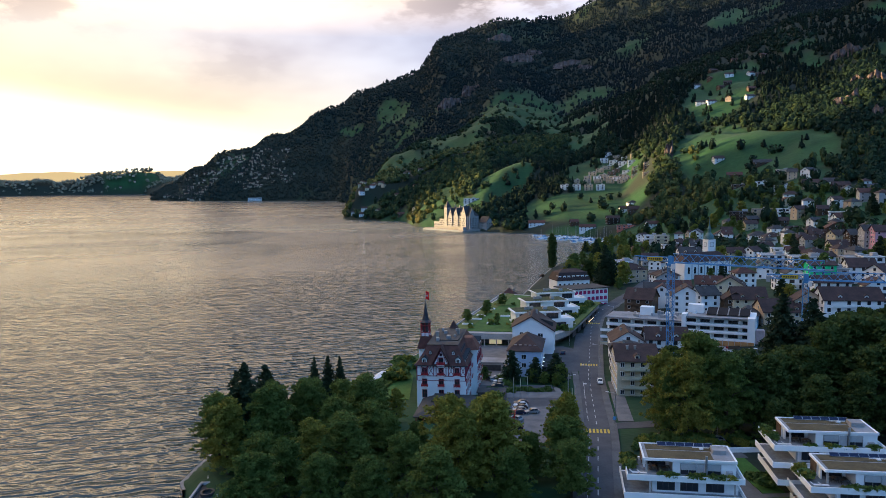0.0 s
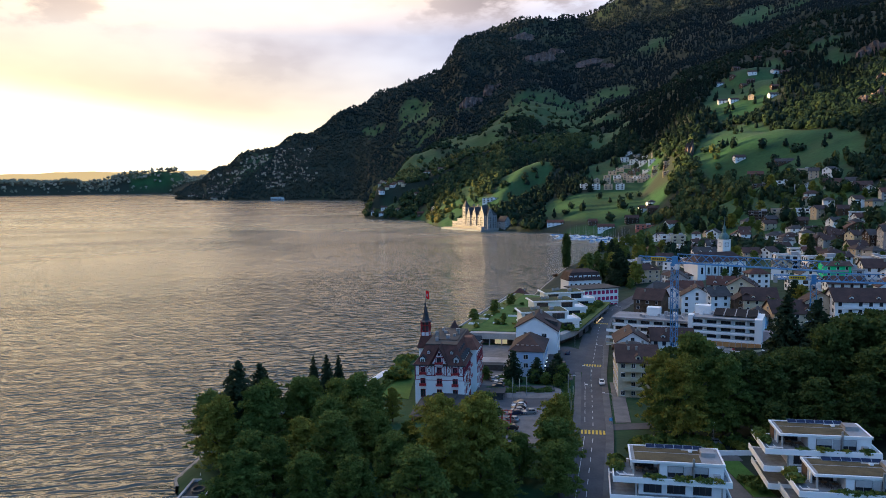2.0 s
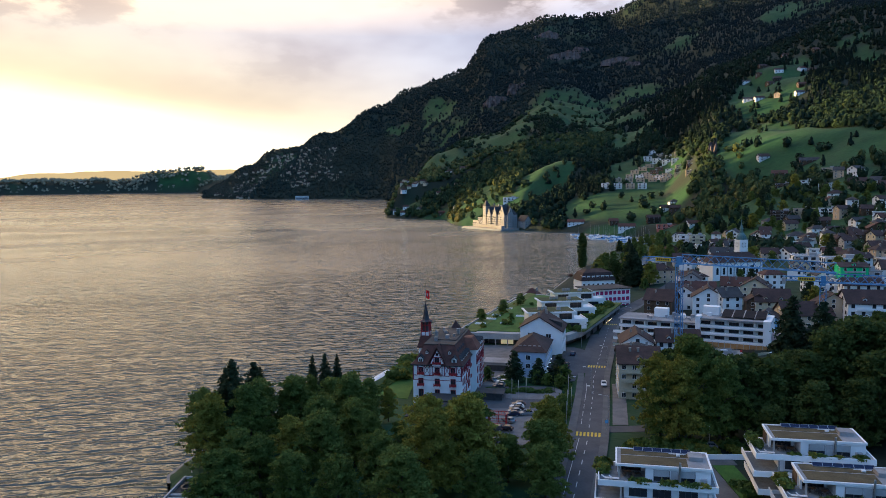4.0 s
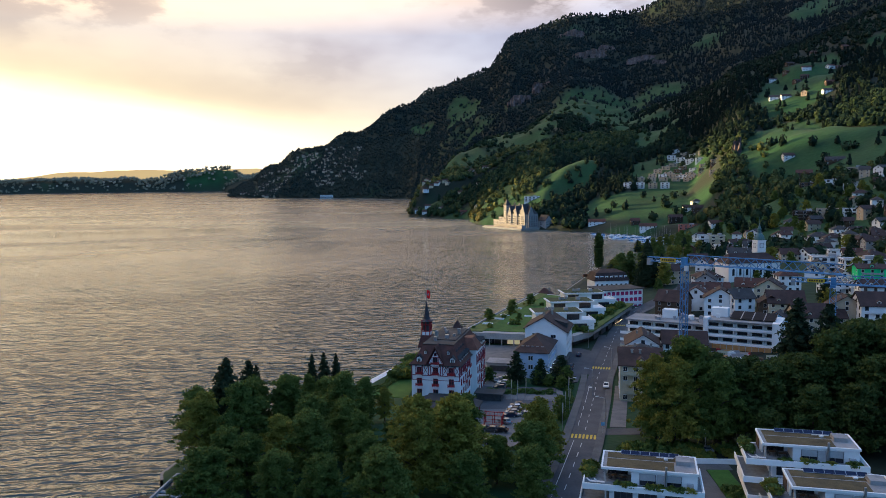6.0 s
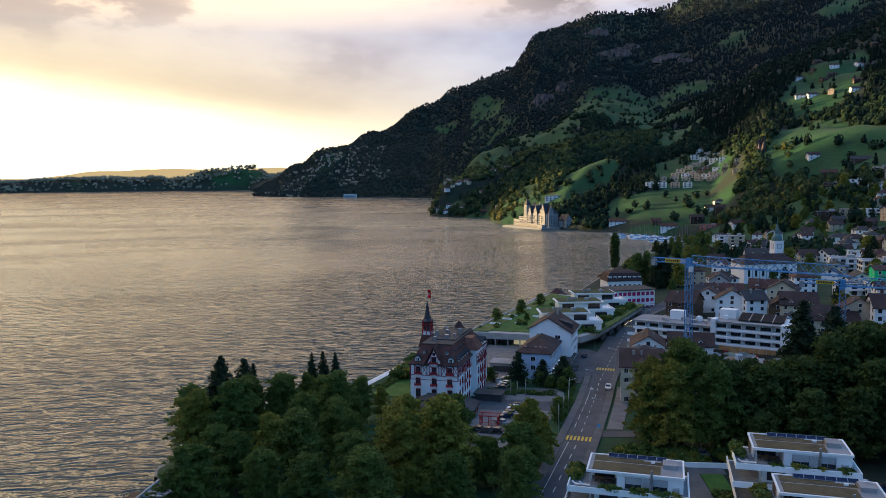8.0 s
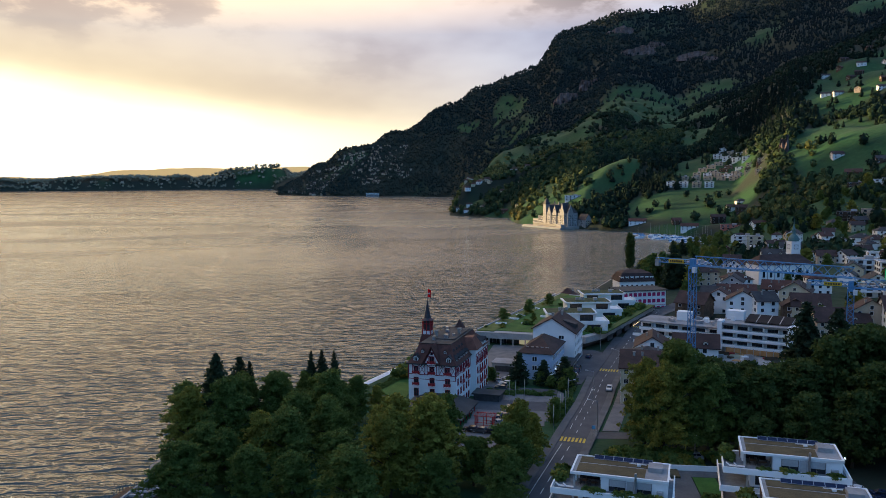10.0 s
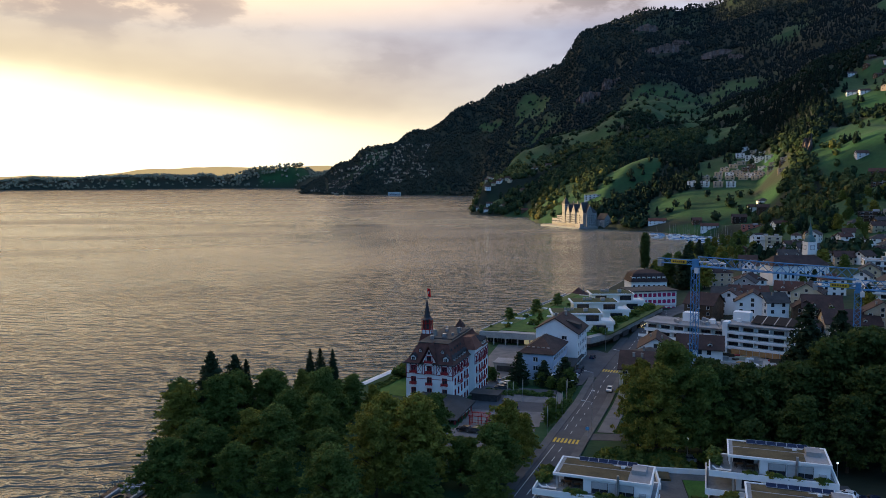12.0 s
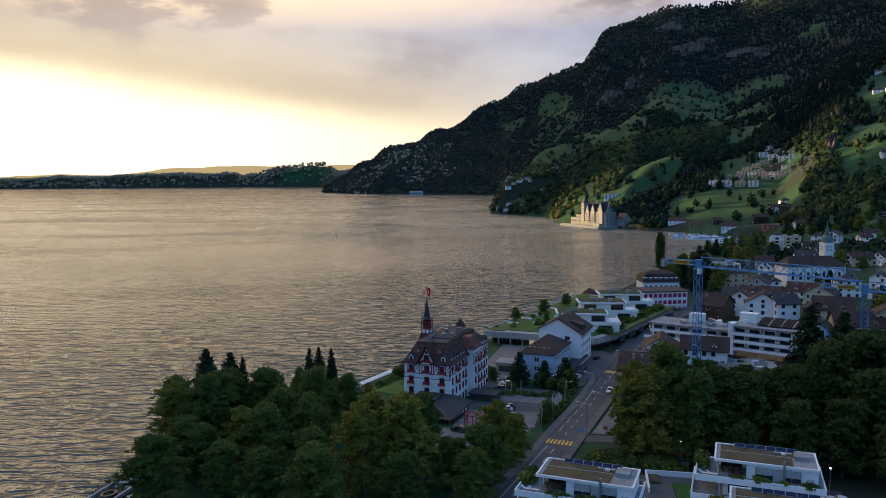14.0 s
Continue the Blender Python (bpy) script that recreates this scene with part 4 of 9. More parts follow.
for x, y, w, st, wall, roof, kind, rot in ((399, 952, 18, 3, "wood", "tile_red", "g", -20), (402, 898, 19, 2, "white", "tile_grey", "h", -15), (376, 879, 19, 2, "wood", "flat_roof", "f", -20),
        (385, 843, 14, 2, "white", "flat_roof", "f", -20), (414, 854, 16, 3, "beige", "flat_roof", "f", -25), (409, 822, 10, 3, "beige", "tile_grey", "g", -25), (416, 800, 13, 3, "white", "tile_grey", "g", 30),
        (379, 781, 17, 3, "white", "flat_roof", "f", -25), (367, 738, 14, 2, "white", "tile_brown", "h", -20), (398, 760, 16, 2, "beige", "tile_brown", "g", -30), (408, 741, 13, 2, "white", "tile_grey", "g", -25),
        (404, 716, 15, 2, "wood", "tile_brown", "g", -20), (408, 680, 17, 2, "white", "slate", "g", -25), (436, 955, 22, 2, "wood", "tile_grey", "g", -15), (408, 1029, 14, 2, "white", "tile_brown", "g", 0),
        (308, 716, 20, 3, "wood_dark", "flat_roof", "f", -22), (322, 702, 18, 3, "beige", "flat_roof", "f", -22), (336, 682, 18, 2, "white", "flat_roof", "f", -22), (350, 612, 24, 2, "white", "felt", "f", -25)):
    house(x, y, rot, w, 11, st, wall, roof, kind, HILL, "hillside houses", far=True)
for x, y, w, st, wall, roof, kind, rot in ((579, 1576, 22, 2, "white", "tile_grey", "g", 0), (599, 1560, 16, 2, "wood", "tile_red", "g", 40), (620, 1604, 16, 2, "wood", "tile_brown", "g", 10), (612, 1506, 15, 2, "wood_dark", "tile_brown", "g", -20),
        (625, 1532, 16, 2, "white", "tile_brown", "g", -10), (596, 1500, 14, 2, "wood", "tile_brown", "g", 20), (517, 1392, 18, 2, "white", "tile_grey", "g", -10), (531, 1378, 16, 2, "white", "tile_brown", "g", 0),
        (557, 1362, 18, 2, "beige", "tile_brown", "g", 60), (600, 1368, 14, 2, "wood_dark", "tile_red", "g", 0), (583, 1335, 15, 2, "white", "tile_grey", "g", 0), (684, 1522, 16, 2, "wood", "tile_brown", "g", -20), (668, 1528, 14, 2, "white", "tile_red", "g", 20),
        (701, 1689, 16, 2, "wood", "tile_red", "g", 0), (739, 1633, 14, 2, "wood", "tile_red", "g", 10)):
    house(x, y, rot, w, 10, st, wall, roof, kind, "on a mountain meadow", "hamlet houses", far=True)
for x, y, w, st, wall, roof, kind, rot in ((297, 1096, 14, 2, "white", "tile_brown", "g", 0), (302, 1064, 16, 3, "wood", "tile_brown", "g", -10), (310, 1102, 14, 2, "white", "tile_grey", "h", 0), (172, 1118, 24, 2, "white", "tile_red", "g", -10),
        (228, 1028, 22, 2, "white", "tile_red", "g", -10), (270, 1056, 18, 3, "wood_dark", "tile_brown", "g", 0), (270, 985, 24, 2, "salmon", "felt", "f", -12), (220, 1080, 12, 2, "wood", "tile_red", "g", 0), (288, 930, 16, 2, "white", "tile_red", "g", 15)):
    house(x, y, rot, w, 11, st, wall, roof, kind, "behind the small harbour", "harbour houses", far=True)
for x, y, w, st, wall, roof, kind, rot in ((-139, 1752, 12, 2, "white", "tile_brown", "g", 20), (-114, 1772, 12, 2, "white", "tile_red", "g", -20), (-95, 1780, 14, 2, "cream", "tile_brown", "g", 10), (-152, 1748, 11, 2, "cream", "tile_brown", "g", 0),
        (-127, 1673, 13, 2, "white", "tile_brown", "g", 0), (-94, 1640, 14, 2, "cream", "tile_brown", "g", 60), (-43, 1574, 14, 2, "wood", "tile_red", "g", 0), (-10, 1500, 17, 2, "cream", "tile_brown", "g", 60), (-35, 1819, 16, 2, "white", "tile_brown", "h", 0),
        (0, 1790, 16, 2, "cream", "tile_brown", "g", 0), (86, 1300, 26, 3, "white", "flat_roof", "f", -5), (66, 1292, 20, 2, "white", "flat_roof", "f", -5), (98, 1690, 24, 2, "white", "tile_grey", "g", 0), (-132, 1651, 10, 2, "white", "tile_brown", "g", 0),
        (-150, 1674, 12, 2, "white", "tile_grey", "g", 0)):
    house(x, y, rot, w, 10, st, wall, roof, kind, "on the wooded point", "houses on the point", far=True)

rnd = random.Random(77)
for k in range(16):
    x, y = -150 + 9 * k + rnd.uniform(-6, 6), 1795 - 9 * k + rnd.uniform(-28, 45)
    house(round(x), round(y), rnd.choice((0, 20, 60)), rnd.uniform(8, 11), 8, 2, rnd.choice(("cream", "white", "cream", "wood")), rnd.choice(("tile_brown", "tile_red")), "g", "on the wooded point", "houses on the point", far=True)


def fill_town():
    """Smaller houses that fill the gaps between the larger ones."""
    rnd = random.Random(21)
    placed = [(o.matrix_basis.translation.x, o.matrix_basis.translation.y) for o in scene.objects if o.parent is None and o.get("category") in ("house", "apartment building", "chalet")]
    placed += [(176, 464), (195, 500), (186, 455), (166, 470)]
    made = 0
    while made < 48:
        y = rnd.uniform(395, 720)
        x = rnd.uniform(0.27, 0.60) * y + rnd.uniform(0, 20)
        if any(math.hypot(x - a, y - b) < 15 for a, b in placed) or abs(x - np.interp(y, ROAD_Y, ROAD_X)) < 11 or inland(np.array([x]), np.array([y]))[0] < 14:
            continue
        placed.append((x, y))
        wall = rnd.choice(("white", "white", "white", "cream", "beige", "wood", "grey"))
        house(round(x), round(y), rnd.choice((-15, 0, 10, 70, 80)), rnd.uniform(8.5, 12), rnd.uniform(8, 10.5), rnd.choice((2, 2, 3)), wall,
              rnd.choice(("tile_brown", "tile_brown", "tile_red", "tile_grey")), rnd.choice("ggh"), far=True)
        made += 1


fill_town()

# ---- trees ----
def leaf_mesh(name, centres, radii, count, size, seed, mat, squash=0.8, spread=2.0):
    """Many small leaf sprays, on the shells of a crown's clumps."""
    r = np.random.RandomState(seed)
    k = r.choice(len(centres), count, p=radii ** spread / (radii ** spread).sum())
    d = r.normal(size=(count, 3))
    d[:, 2] = np.abs(d[:, 2]) * 0.9 - 0.25
    d /= np.linalg.norm(d, axis=1)[:, None]
    p = centres[k] + d * radii[k, None] * r.uniform(0.1, 1.4, (count, 1)) ** 0.7 * (1, 1, squash)
    n = d * 0.55 + r.normal(size=(count, 3)) * 0.6 + (0, 0, 0.25)
    n /= np.linalg.norm(n, axis=1)[:, None]
    u = np.cross(n, r.normal(size=(count, 3)))
    u /= np.linalg.norm(u, axis=1)[:, None]
    v = np.cross(n, u)
    s = size * r.uniform(0.6, 1.4, (count, 1))
    tri = np.stack([p - u * s - v * s * 0.5, p + u * s * 0.9 - v * s * 0.6, p + v * s * 1.1 + u * s * 0.1], 1).reshape(-1, 3)
    return mesh_of(name, tri, np.arange(count * 3).reshape(-1, 3), M[mat])


def trunk_mesh(h, r, limbs, seed):
    rnd = random.Random(seed)
    bm = bmesh.new()
    tube(bm, (0, 0, -1), (0, 0, h * 0.45), r * 1.3, r * 0.8, 9)
    tube(bm, (0, 0, h * 0.45), (0.2, 0.1, h * 0.85), r * 0.8, r * 0.25, 7)
    for i in range(limbs):
        a, z = rnd.uniform(0, 6.28), h * rnd.uniform(0.25, 0.6)
        L = h * rnd.uniform(0.22, 0.36)
        tube(bm, (0, 0, z), (math.cos(a) * L, math.sin(a) * L, z + L * rnd.uniform(0.4, 0.9)), r * 0.45, r * 0.12, 6)
    return mesh_from("trunk", bm, "bark")


def broadleaf(seed, h, w, mat, count, size, label, group):
    """A deciduous tree: a trunk with limbs, and a crown of many leafy clumps with gaps."""
    r = np.random.RandomState(seed)
    # boughs that rise from the trunk and droop at their ends, each carrying a few leafy clumps; dark gaps between them
    centres, radii = [], []
    lean = r.uniform(0, 6.283, 5)
    for k in range(44):
        s = (k + r.uniform(0, 1)) / 44
        a = k * 2.4 + r.uniform(-0.5, 0.5)
        lobe = 1 + 0.16 * math.sin(2 * a + lean[0]) + 0.16 * math.sin(3 * a + lean[1] + 3 * s) + r.uniform(-0.16, 0.16)
        reach = w * 0.47 * min(1.0, 0.5 + s * 2.4) * (1.0 - s) ** 0.45 * lobe + 0.03 * w
        z0, lift = h * (0.06 + 0.80 * s), h * r.uniform(0.03, 0.11)
        for q in np.linspace(0.35, 1.05, 8):
            drift = w * 0.045 * r.normal(size=3)
            centres.append((math.cos(a) * reach * q + drift[0], math.sin(a) * reach * q + drift[1], z0 + lift * math.sin(2.4 * q) * 1.3 + drift[2] * 0.6))
            radii.append(w * (0.105 - 0.062 * q) * r.uniform(0.75, 1.2))
    # leaders at the top
    for k in range(9):
        a, out_ = r.uniform(0, 6.283), w * 0.2 * math.sqrt(r.uniform())
        for q in range(6):
            centres.append((math.cos(a) * out_ * (1 + 0.08 * q), math.sin(a) * out_ * (1 + 0.08 * q), h * (0.78 + 0.038 * q) - out_ * 0.25 + r.uniform(-0.2, 0.2)))
            radii.append(w * (0.062 - 0.0085 * q))
    centres, radii = np.array(centres), np.array(radii)
    ob = thing("tree", 0, 0, 0, 0, label, "tree", group)
    part("trunk", trunk_mesh(h * 0.9, 0.028 * h * 0.6, 9, seed), None, ob)
    part("crown", leaf_mesh("crown", centres, radii, count, size, seed, mat, 0.85), None, ob)
    return ob


def conifer(seed, h, w, count, size, label, group, mat="leaf_dark"):
    """A spruce: a straight trunk with drooping whorls that narrow to the tip."""
    r = np.random.RandomState(seed)
    rows = []
    z = h * 0.08
    while z < h * 0.99:
        f = 1 - z / h
        reach = w / 2 * f ** 0.62 + 0.2
        for i in range(max(5, int(10 * f ** 0.4))):
            a = r.uniform(0, 6.283)
            L = reach * r.uniform(0.6, 1.15)
            for s in np.linspace(0.25, 1, max(2, int(L / 0.7))):
                rows.append((math.cos(a) * L * s, math.sin(a) * L * s, z - 0.28 * L * s * s + 0.1 * L, 0.30 * L * (1.1 - 0.5 * s) + 0.2))
        z += h * 0.026
    rows = np.array(rows)
    ob = thing("conifer", 0, 0, 0, 0, label, "conifer", group)
    bm = bmesh.new()
    tube(bm, (0, 0, -1), (0, 0, h * 0.97), 0.018 * h, 0.02, 8)
    part("trunk", bm, "bark", ob)
    part("crown", leaf_mesh("crown", rows[:, :3], rows[:, 3], count, size, seed, mat, 0.6, 1.1), None, ob)
    return ob


USED = set()


def plant(proto, x, y, height_scale, spin=None, width_scale=None, z=None, label=""):
    """Sets a tree at a place; the first goes where it was built."""
    k = proto.name
    z = ground_z(x, y) if z is None else z
    spin = (x * 37 + y * 53) % 360 if spin is None else spin
    ws = height_scale if width_scale is None else width_scale
    m = pose(x, y, z, 0, 0, spin) @ Matrix.Diagonal((ws, ws, height_scale, 1))
    if k in USED:
        ob = copy_thing(proto, m)
    else:
        USED.add(k)
        proto.matrix_basis = m
        ob = proto
    if label:
        ob["label"] = label
    return ob


G1 = "trees of the lakeside park"
OAK = [broadleaf(11 + i, 20, 15.2, ("leaf", "leaf", "leaf_autumn", "leaf", "leaf_deep", "leaf_deep")[i], (21000, 21000, 21000, 21000, 10500, 10500)[i], (0.26, 0.26, 0.26, 0.26, 0.36, 0.36)[i], lab, G1) for i, lab in enumerate((
    "tall dark green deciduous tree with a broad dense crown", "full green deciduous tree with an uneven rounded crown",
    "deciduous tree turning yellowish green in early autumn", "spreading green deciduous tree with gaps in its crown",
    "dark green beech in a dense hillside wood", "tall dark-leaved deciduous tree in a dense wood"))]
SPRUCE = [conifer(31 + i, 22, 11, 11000, 0.42, "dark green spruce with a pointed top", G1) for i in range(2)]
SMALL = [broadleaf(51 + i, 9, 7, ("leaf", "leaf_autumn", "hedge")[i], 1100, 0.46, ("small round green garden tree", "small tree with yellowing leaves", "fresh green small garden tree")[i],
                   "town trees") for i in range(3)]
SLIM = conifer(41, 10, 4.6, 2600, 0.3, "small dense conical conifer in a garden", "town trees")


def column_tree(h, w, count, size, label):
    """A poplar: a tall column of upright sprays, rounded at the top."""
    r = np.random.RandomState(61)
    n = 150
    z = r.uniform(0.06, 0.98, n)
    a, rad = r.uniform(0, 6.283, n), w * 0.34 * np.sqrt(r.uniform(0.1, 1, n)) * np.clip((1.03 - z) * 4, 0.15, 1) * np.clip(0.6 + z * 1.5, 0, 1)
    ob = thing("poplar", 0, 0, 0, 0, label, "tree", "town trees")
    part("trunk", trunk_mesh(h * 0.9, 0.3, 4, 61), None, ob)
    part("crown", leaf_mesh("crown", np.stack([np.cos(a) * rad, np.sin(a) * rad, z * h], 1), np.full(n, w * 0.2), count, size, 61, "leaf_deep", 1.8), None, ob)
    return ob


POPLAR = column_tree(24, 6.5, 5000, 0.5, "slender dark green poplar by the lake")

def park_trees(start, deep, rows):
    """Trees at x, y with their height, kind ("s": spruce) and width."""
    for i, (x, y, h, k, wide) in enumerate(rows, start):
        if k == "s":
            plant(SPRUCE[i % 2], x, y, h / 22, None, h / 22 * wide)
        elif deep and not (x < 83 and y < 200):
            plant(OAK[4 + i % 2], x, y, h / 20, None, h / 20 * wide)
        else:
            plant(OAK[k], x, y, h / 20, None, h / 20 * wide)


# park: the spruces and the lake side
park_trees(0, False, (
    (-41, 182, 22.5, "s", 1), (-37, 187, 20.5, "s", 1), (-44, 186, 19, "s", 0.9), (-38, 196, 18.5, "s", 0.7), (-30.4, 226, 15, "s", 0.62), (-25.8, 222, 17.5, "s", 0.7), (-22.6, 224, 15.5, "s", 0.62), (-46, 176, 17, 0, 1),
    (-42, 168, 17.5, 2, 1), (-33, 170, 20, 1, 1), (-26, 184, 18, 3, 1), (-30, 200, 14.5, 0, 1), (-18, 176, 18, 0, 1.1), (-12, 183, 19, 1, 1), (-19, 197, 16, 3, 1), (-10, 202, 13, 1, 1),
    (-31, 154, 16, 3, 1.0), (-26, 152, 16, 0, 1.1), (-14, 158, 17, 1, 1.1)))
# park: the middle
park_trees(19, False, (
    (-5.5, 168, 16.5, 0, 0.9), (-8, 186, 13, 3, 0.8), (-1, 152, 16, 3, 1.05), (10, 151, 22, 2, 0.95), (8.5, 165, 21, 2, 1.05), (17.5, 158, 23.5, 2, 1.1), (18.5, 168, 18, 1, 0.9), (26, 161, 12, 3, 1.05),
    (27, 170, 9, 0, 1.0), (35, 168, 19.5, 2, 0.85), (33.5, 160, 14.5, 1, 1.1), (33, 150, 15, 0, 1.1), (20, 146, 15, 0, 1.1), (-8, 143, 15, 0, 1.2), (-30, 140, 15, 1, 1.2), (5, 138, 16, 1, 1.2),
    (-5, 205, 11, 2, 0.8), (-28, 212, 12, 1, 0.8), (-17, 212, 11, 0, 0.8)))
# park: beside the hotel
park_trees(38, False, (
    (-22, 163, 16, 2, 1), (-9, 171, 16, 1, 1), (-20, 187, 15, 0, 1), (-34, 182, 18, 1, 1), (-18, 146, 14, 3, 1.1), (12, 177, 14.5, 0, 0.9), (1, 176, 9, 1, 0.9),
    (35.5, 183, 10, 1, 1.0), (38.5, 177, 13, 2, 0.9), (43.5, 205, 6, 0, 1.0), (38, 193, 7.5, 3, 0.9)))
# wood on the other side of the road
park_trees(0, True, (
    (115.5, 231, 27, "s", 1.1), (123, 227, 27.5, "s", 1.2), (65.5, 194, 24, 2, 0.75), (65, 186, 22, 0, 0.7), (69, 184, 25.5, 2, 0.9), (73, 189, 27, 1, 0.9), (79, 184, 25, 3, 0.9), (84, 190, 22, 0, 1), (90, 186, 21, 1, 1),
    (96, 192, 19, 0, 1), (102, 190, 20, 0, 1), (110, 194, 24, 2, 0.9), (118, 198, 25, 0, 1), (126, 196, 24, 1, 1), (134, 204, 24, 0, 1), (104, 204, 17, 0, 1), (94, 206, 17, 3, 1),
    (84, 208, 18, 1, 1), (74, 212, 18, 0, 0.9), (88, 221, 9, 3, 0.9)))
# its far end
park_trees(19, True, (
    (98, 226, 9, 0, 0.9), (112, 216, 14, 0, 1), (126, 214, 22, 0, 1), (138, 222, 20, 3, 1), (132, 234, 16, 1, 0.9), (144, 236, 18, 0, 1), (116, 182, 20, 0, 1), (108, 176, 16, 1, 1),
    (124, 184, 22, 0, 1), (133, 190, 22, 3, 1), (142, 210, 22, 0, 1), (99, 178, 16, 0, 1), (88, 175, 12, 0, 1), (146, 196, 22, 0, 1), (150, 222, 22, 0, 1), (116, 168, 15, 3, 1),
    (128, 172, 18, 1, 1)))

plant(POPLAR, 105.5, 597, 1.12, None, 1.2)
for x, y, s in ((109, 482, 0.78), (124, 480, 0.7), (103, 500, 0.5)):
    plant(OAK[5], x, y, s)
plant(SPRUCE[0], 117.5, 470, 1.15, width_scale=1.35)
plant(SPRUCE[1], 121.5, 476, 0.95, width_scale=1.2)
RUST = broadleaf(57, 9, 8, "leaf_rust", 1500, 0.4, "rust-red autumn shrub on the lake shore", "shore shrubs")
for x, y, s, wide in ((72, 447, 0.42, 0.85), (77, 455, 0.4, 0.7), (90, 548, 0.62, 0.8), (98, 540, 0.7, 0.9), (108, 545, 0.6, 0.7)):
    plant(RUST, x, y, s, width_scale=wide)
for x, y, s in ((118, 560, 0.9), (112, 530, 0.6), (128, 545, 1.0), (122, 515, 0.7)):
    plant(SMALL[0], x, y, s)


def town_trees():
    rnd = random.Random(5)
    taken = [(o.matrix_basis.translation.x, o.matrix_basis.translation.y) for o in scene.objects
             if o.get("category") in ("house", "apartment building", "chalet", "church", "hotel")]
    made = 0
    while made < 270:
        x, y = rnd.uniform(70, 420), rnd.uniform(285, 900)
        az = math.degrees(math.atan2(x - CX, y - CY))
        if not 8 < az < 38 or inland(np.array([x]), np.array([y]))[0] < 6 or (x < 150 and y < 420):
            continue
        if any(abs(x - a) < 10 and abs(y - b) < 10 for a, b in taken) or road_gap(x, y) < 9:
            continue
        if rnd.random() < 0.15:
            plant(SLIM, x, y, rnd.uniform(0.8, 1.5))
        else:
            plant(SMALL[rnd.choice((0, 0, 0, 1, 2))], x, y, rnd.uniform(0.75, 1.45))
        made += 1


def road_gap(x, y):
    return abs(x - np.interp(y, ROAD_Y, ROAD_X))


# ---- woods on the slopes ----
def forest_material(name, stops):
    """Woodland tinted tree by tree, spruce to turning leaves; some tints paint haze or sunlight."""
    mat = bpy.data.materials.new(name)
    mat.use_nodes = True
    nt = mat.node_tree
    p = nt.nodes["Principled BSDF"]
    p.inputs["Roughness"].default_value, p.inputs["Specular IOR Level"].default_value = 0.85, 0.1
    at = nt.nodes.new("ShaderNodeAttribute")
    at.attribute_name = "tint"
    ramp = nt.nodes.new("ShaderNodeValToRGB")
    e = ramp.color_ramp.elements
    e[0].position, e[0].color = stops[0][0], (*stops[0][1], 1)
    e[1].position, e[1].color = stops[-1][0], (*stops[-1][1], 1)
    for pos, col in stops[1:-1]:
        e.new(pos).color = (*col, 1)
    geo = nt.nodes.new("ShaderNodeNewGeometry")
    mix = nt.nodes.new("ShaderNodeMath")
    mix.operation = "MULTIPLY_ADD"
    mix.inputs[1].default_value, mix.inputs[2].default_value = 0.16, -0.08
    nt.links.new(geo.outputs["Random Per Island"], mix.inputs[0])
    add = nt.nodes.new("ShaderNodeMath")
    add.use_clamp = True
    nt.links.new(mix.outputs[0], add.inputs[0])
    nt.links.new(at.outputs["Fac"], add.inputs[1])
    nt.links.new(add.outputs[0], ramp.inputs[0])
    nt.links.new(ramp.outputs[0], p.inputs["Base Color"])
    return mat


def tree_shape(seed, conic, shards):
    """A far tree of unit height and width: an uneven core with leafy shards on it."""
    r = np.random.RandomState(seed)
    core = np.array([(0.36, 0, 0.45), (0, 0.36, 0.5), (-0.36, 0, 0.42), (0, -0.36, 0.48), (0.03, 0.02, 0.95), (0, 0, 0.0)]) * r.uniform(0.85, 1.15, (6, 1))
    if conic:
        core[:4, 2] *= 0.45
    tris = [core[list(f)] for f in ((0, 1, 4), (1, 2, 4), (2, 3, 4), (3, 0, 4), (1, 0, 5), (2, 1, 5), (3, 2, 5), (0, 3, 5))]
    for i in range(shards):
        a, z = r.uniform(0, 6.283), r.uniform(0.12, 1.0)
        rad = 0.5 * (1 - z) ** 0.8 + 0.04 if conic else 0.5 * math.sqrt(max(0.02, 1 - ((z - 0.55) / 0.5) ** 2))
        c = np.array((math.cos(a) * rad * 0.85, math.sin(a) * rad * 0.85, z))
        out_ = np.array((math.cos(a), math.sin(a), (0.5 if conic else (z - 0.45) * 2.2))) + r.normal(size=3) * 0.35
        out_ /= np.linalg.norm(out_)
        u = np.cross(out_, r.normal(size=3))
        u /= np.linalg.norm(u)
        v = np.cross(out_, u)
        s = r.uniform(0.09, 0.16) if conic else r.uniform(0.11, 0.2)
        tris.append(np.array([c - u * s - v * s * 0.6, c + u * s - v * s * 0.5, c + v * s * 1.1]) * (1, 1, 1))
    return np.array(tris)


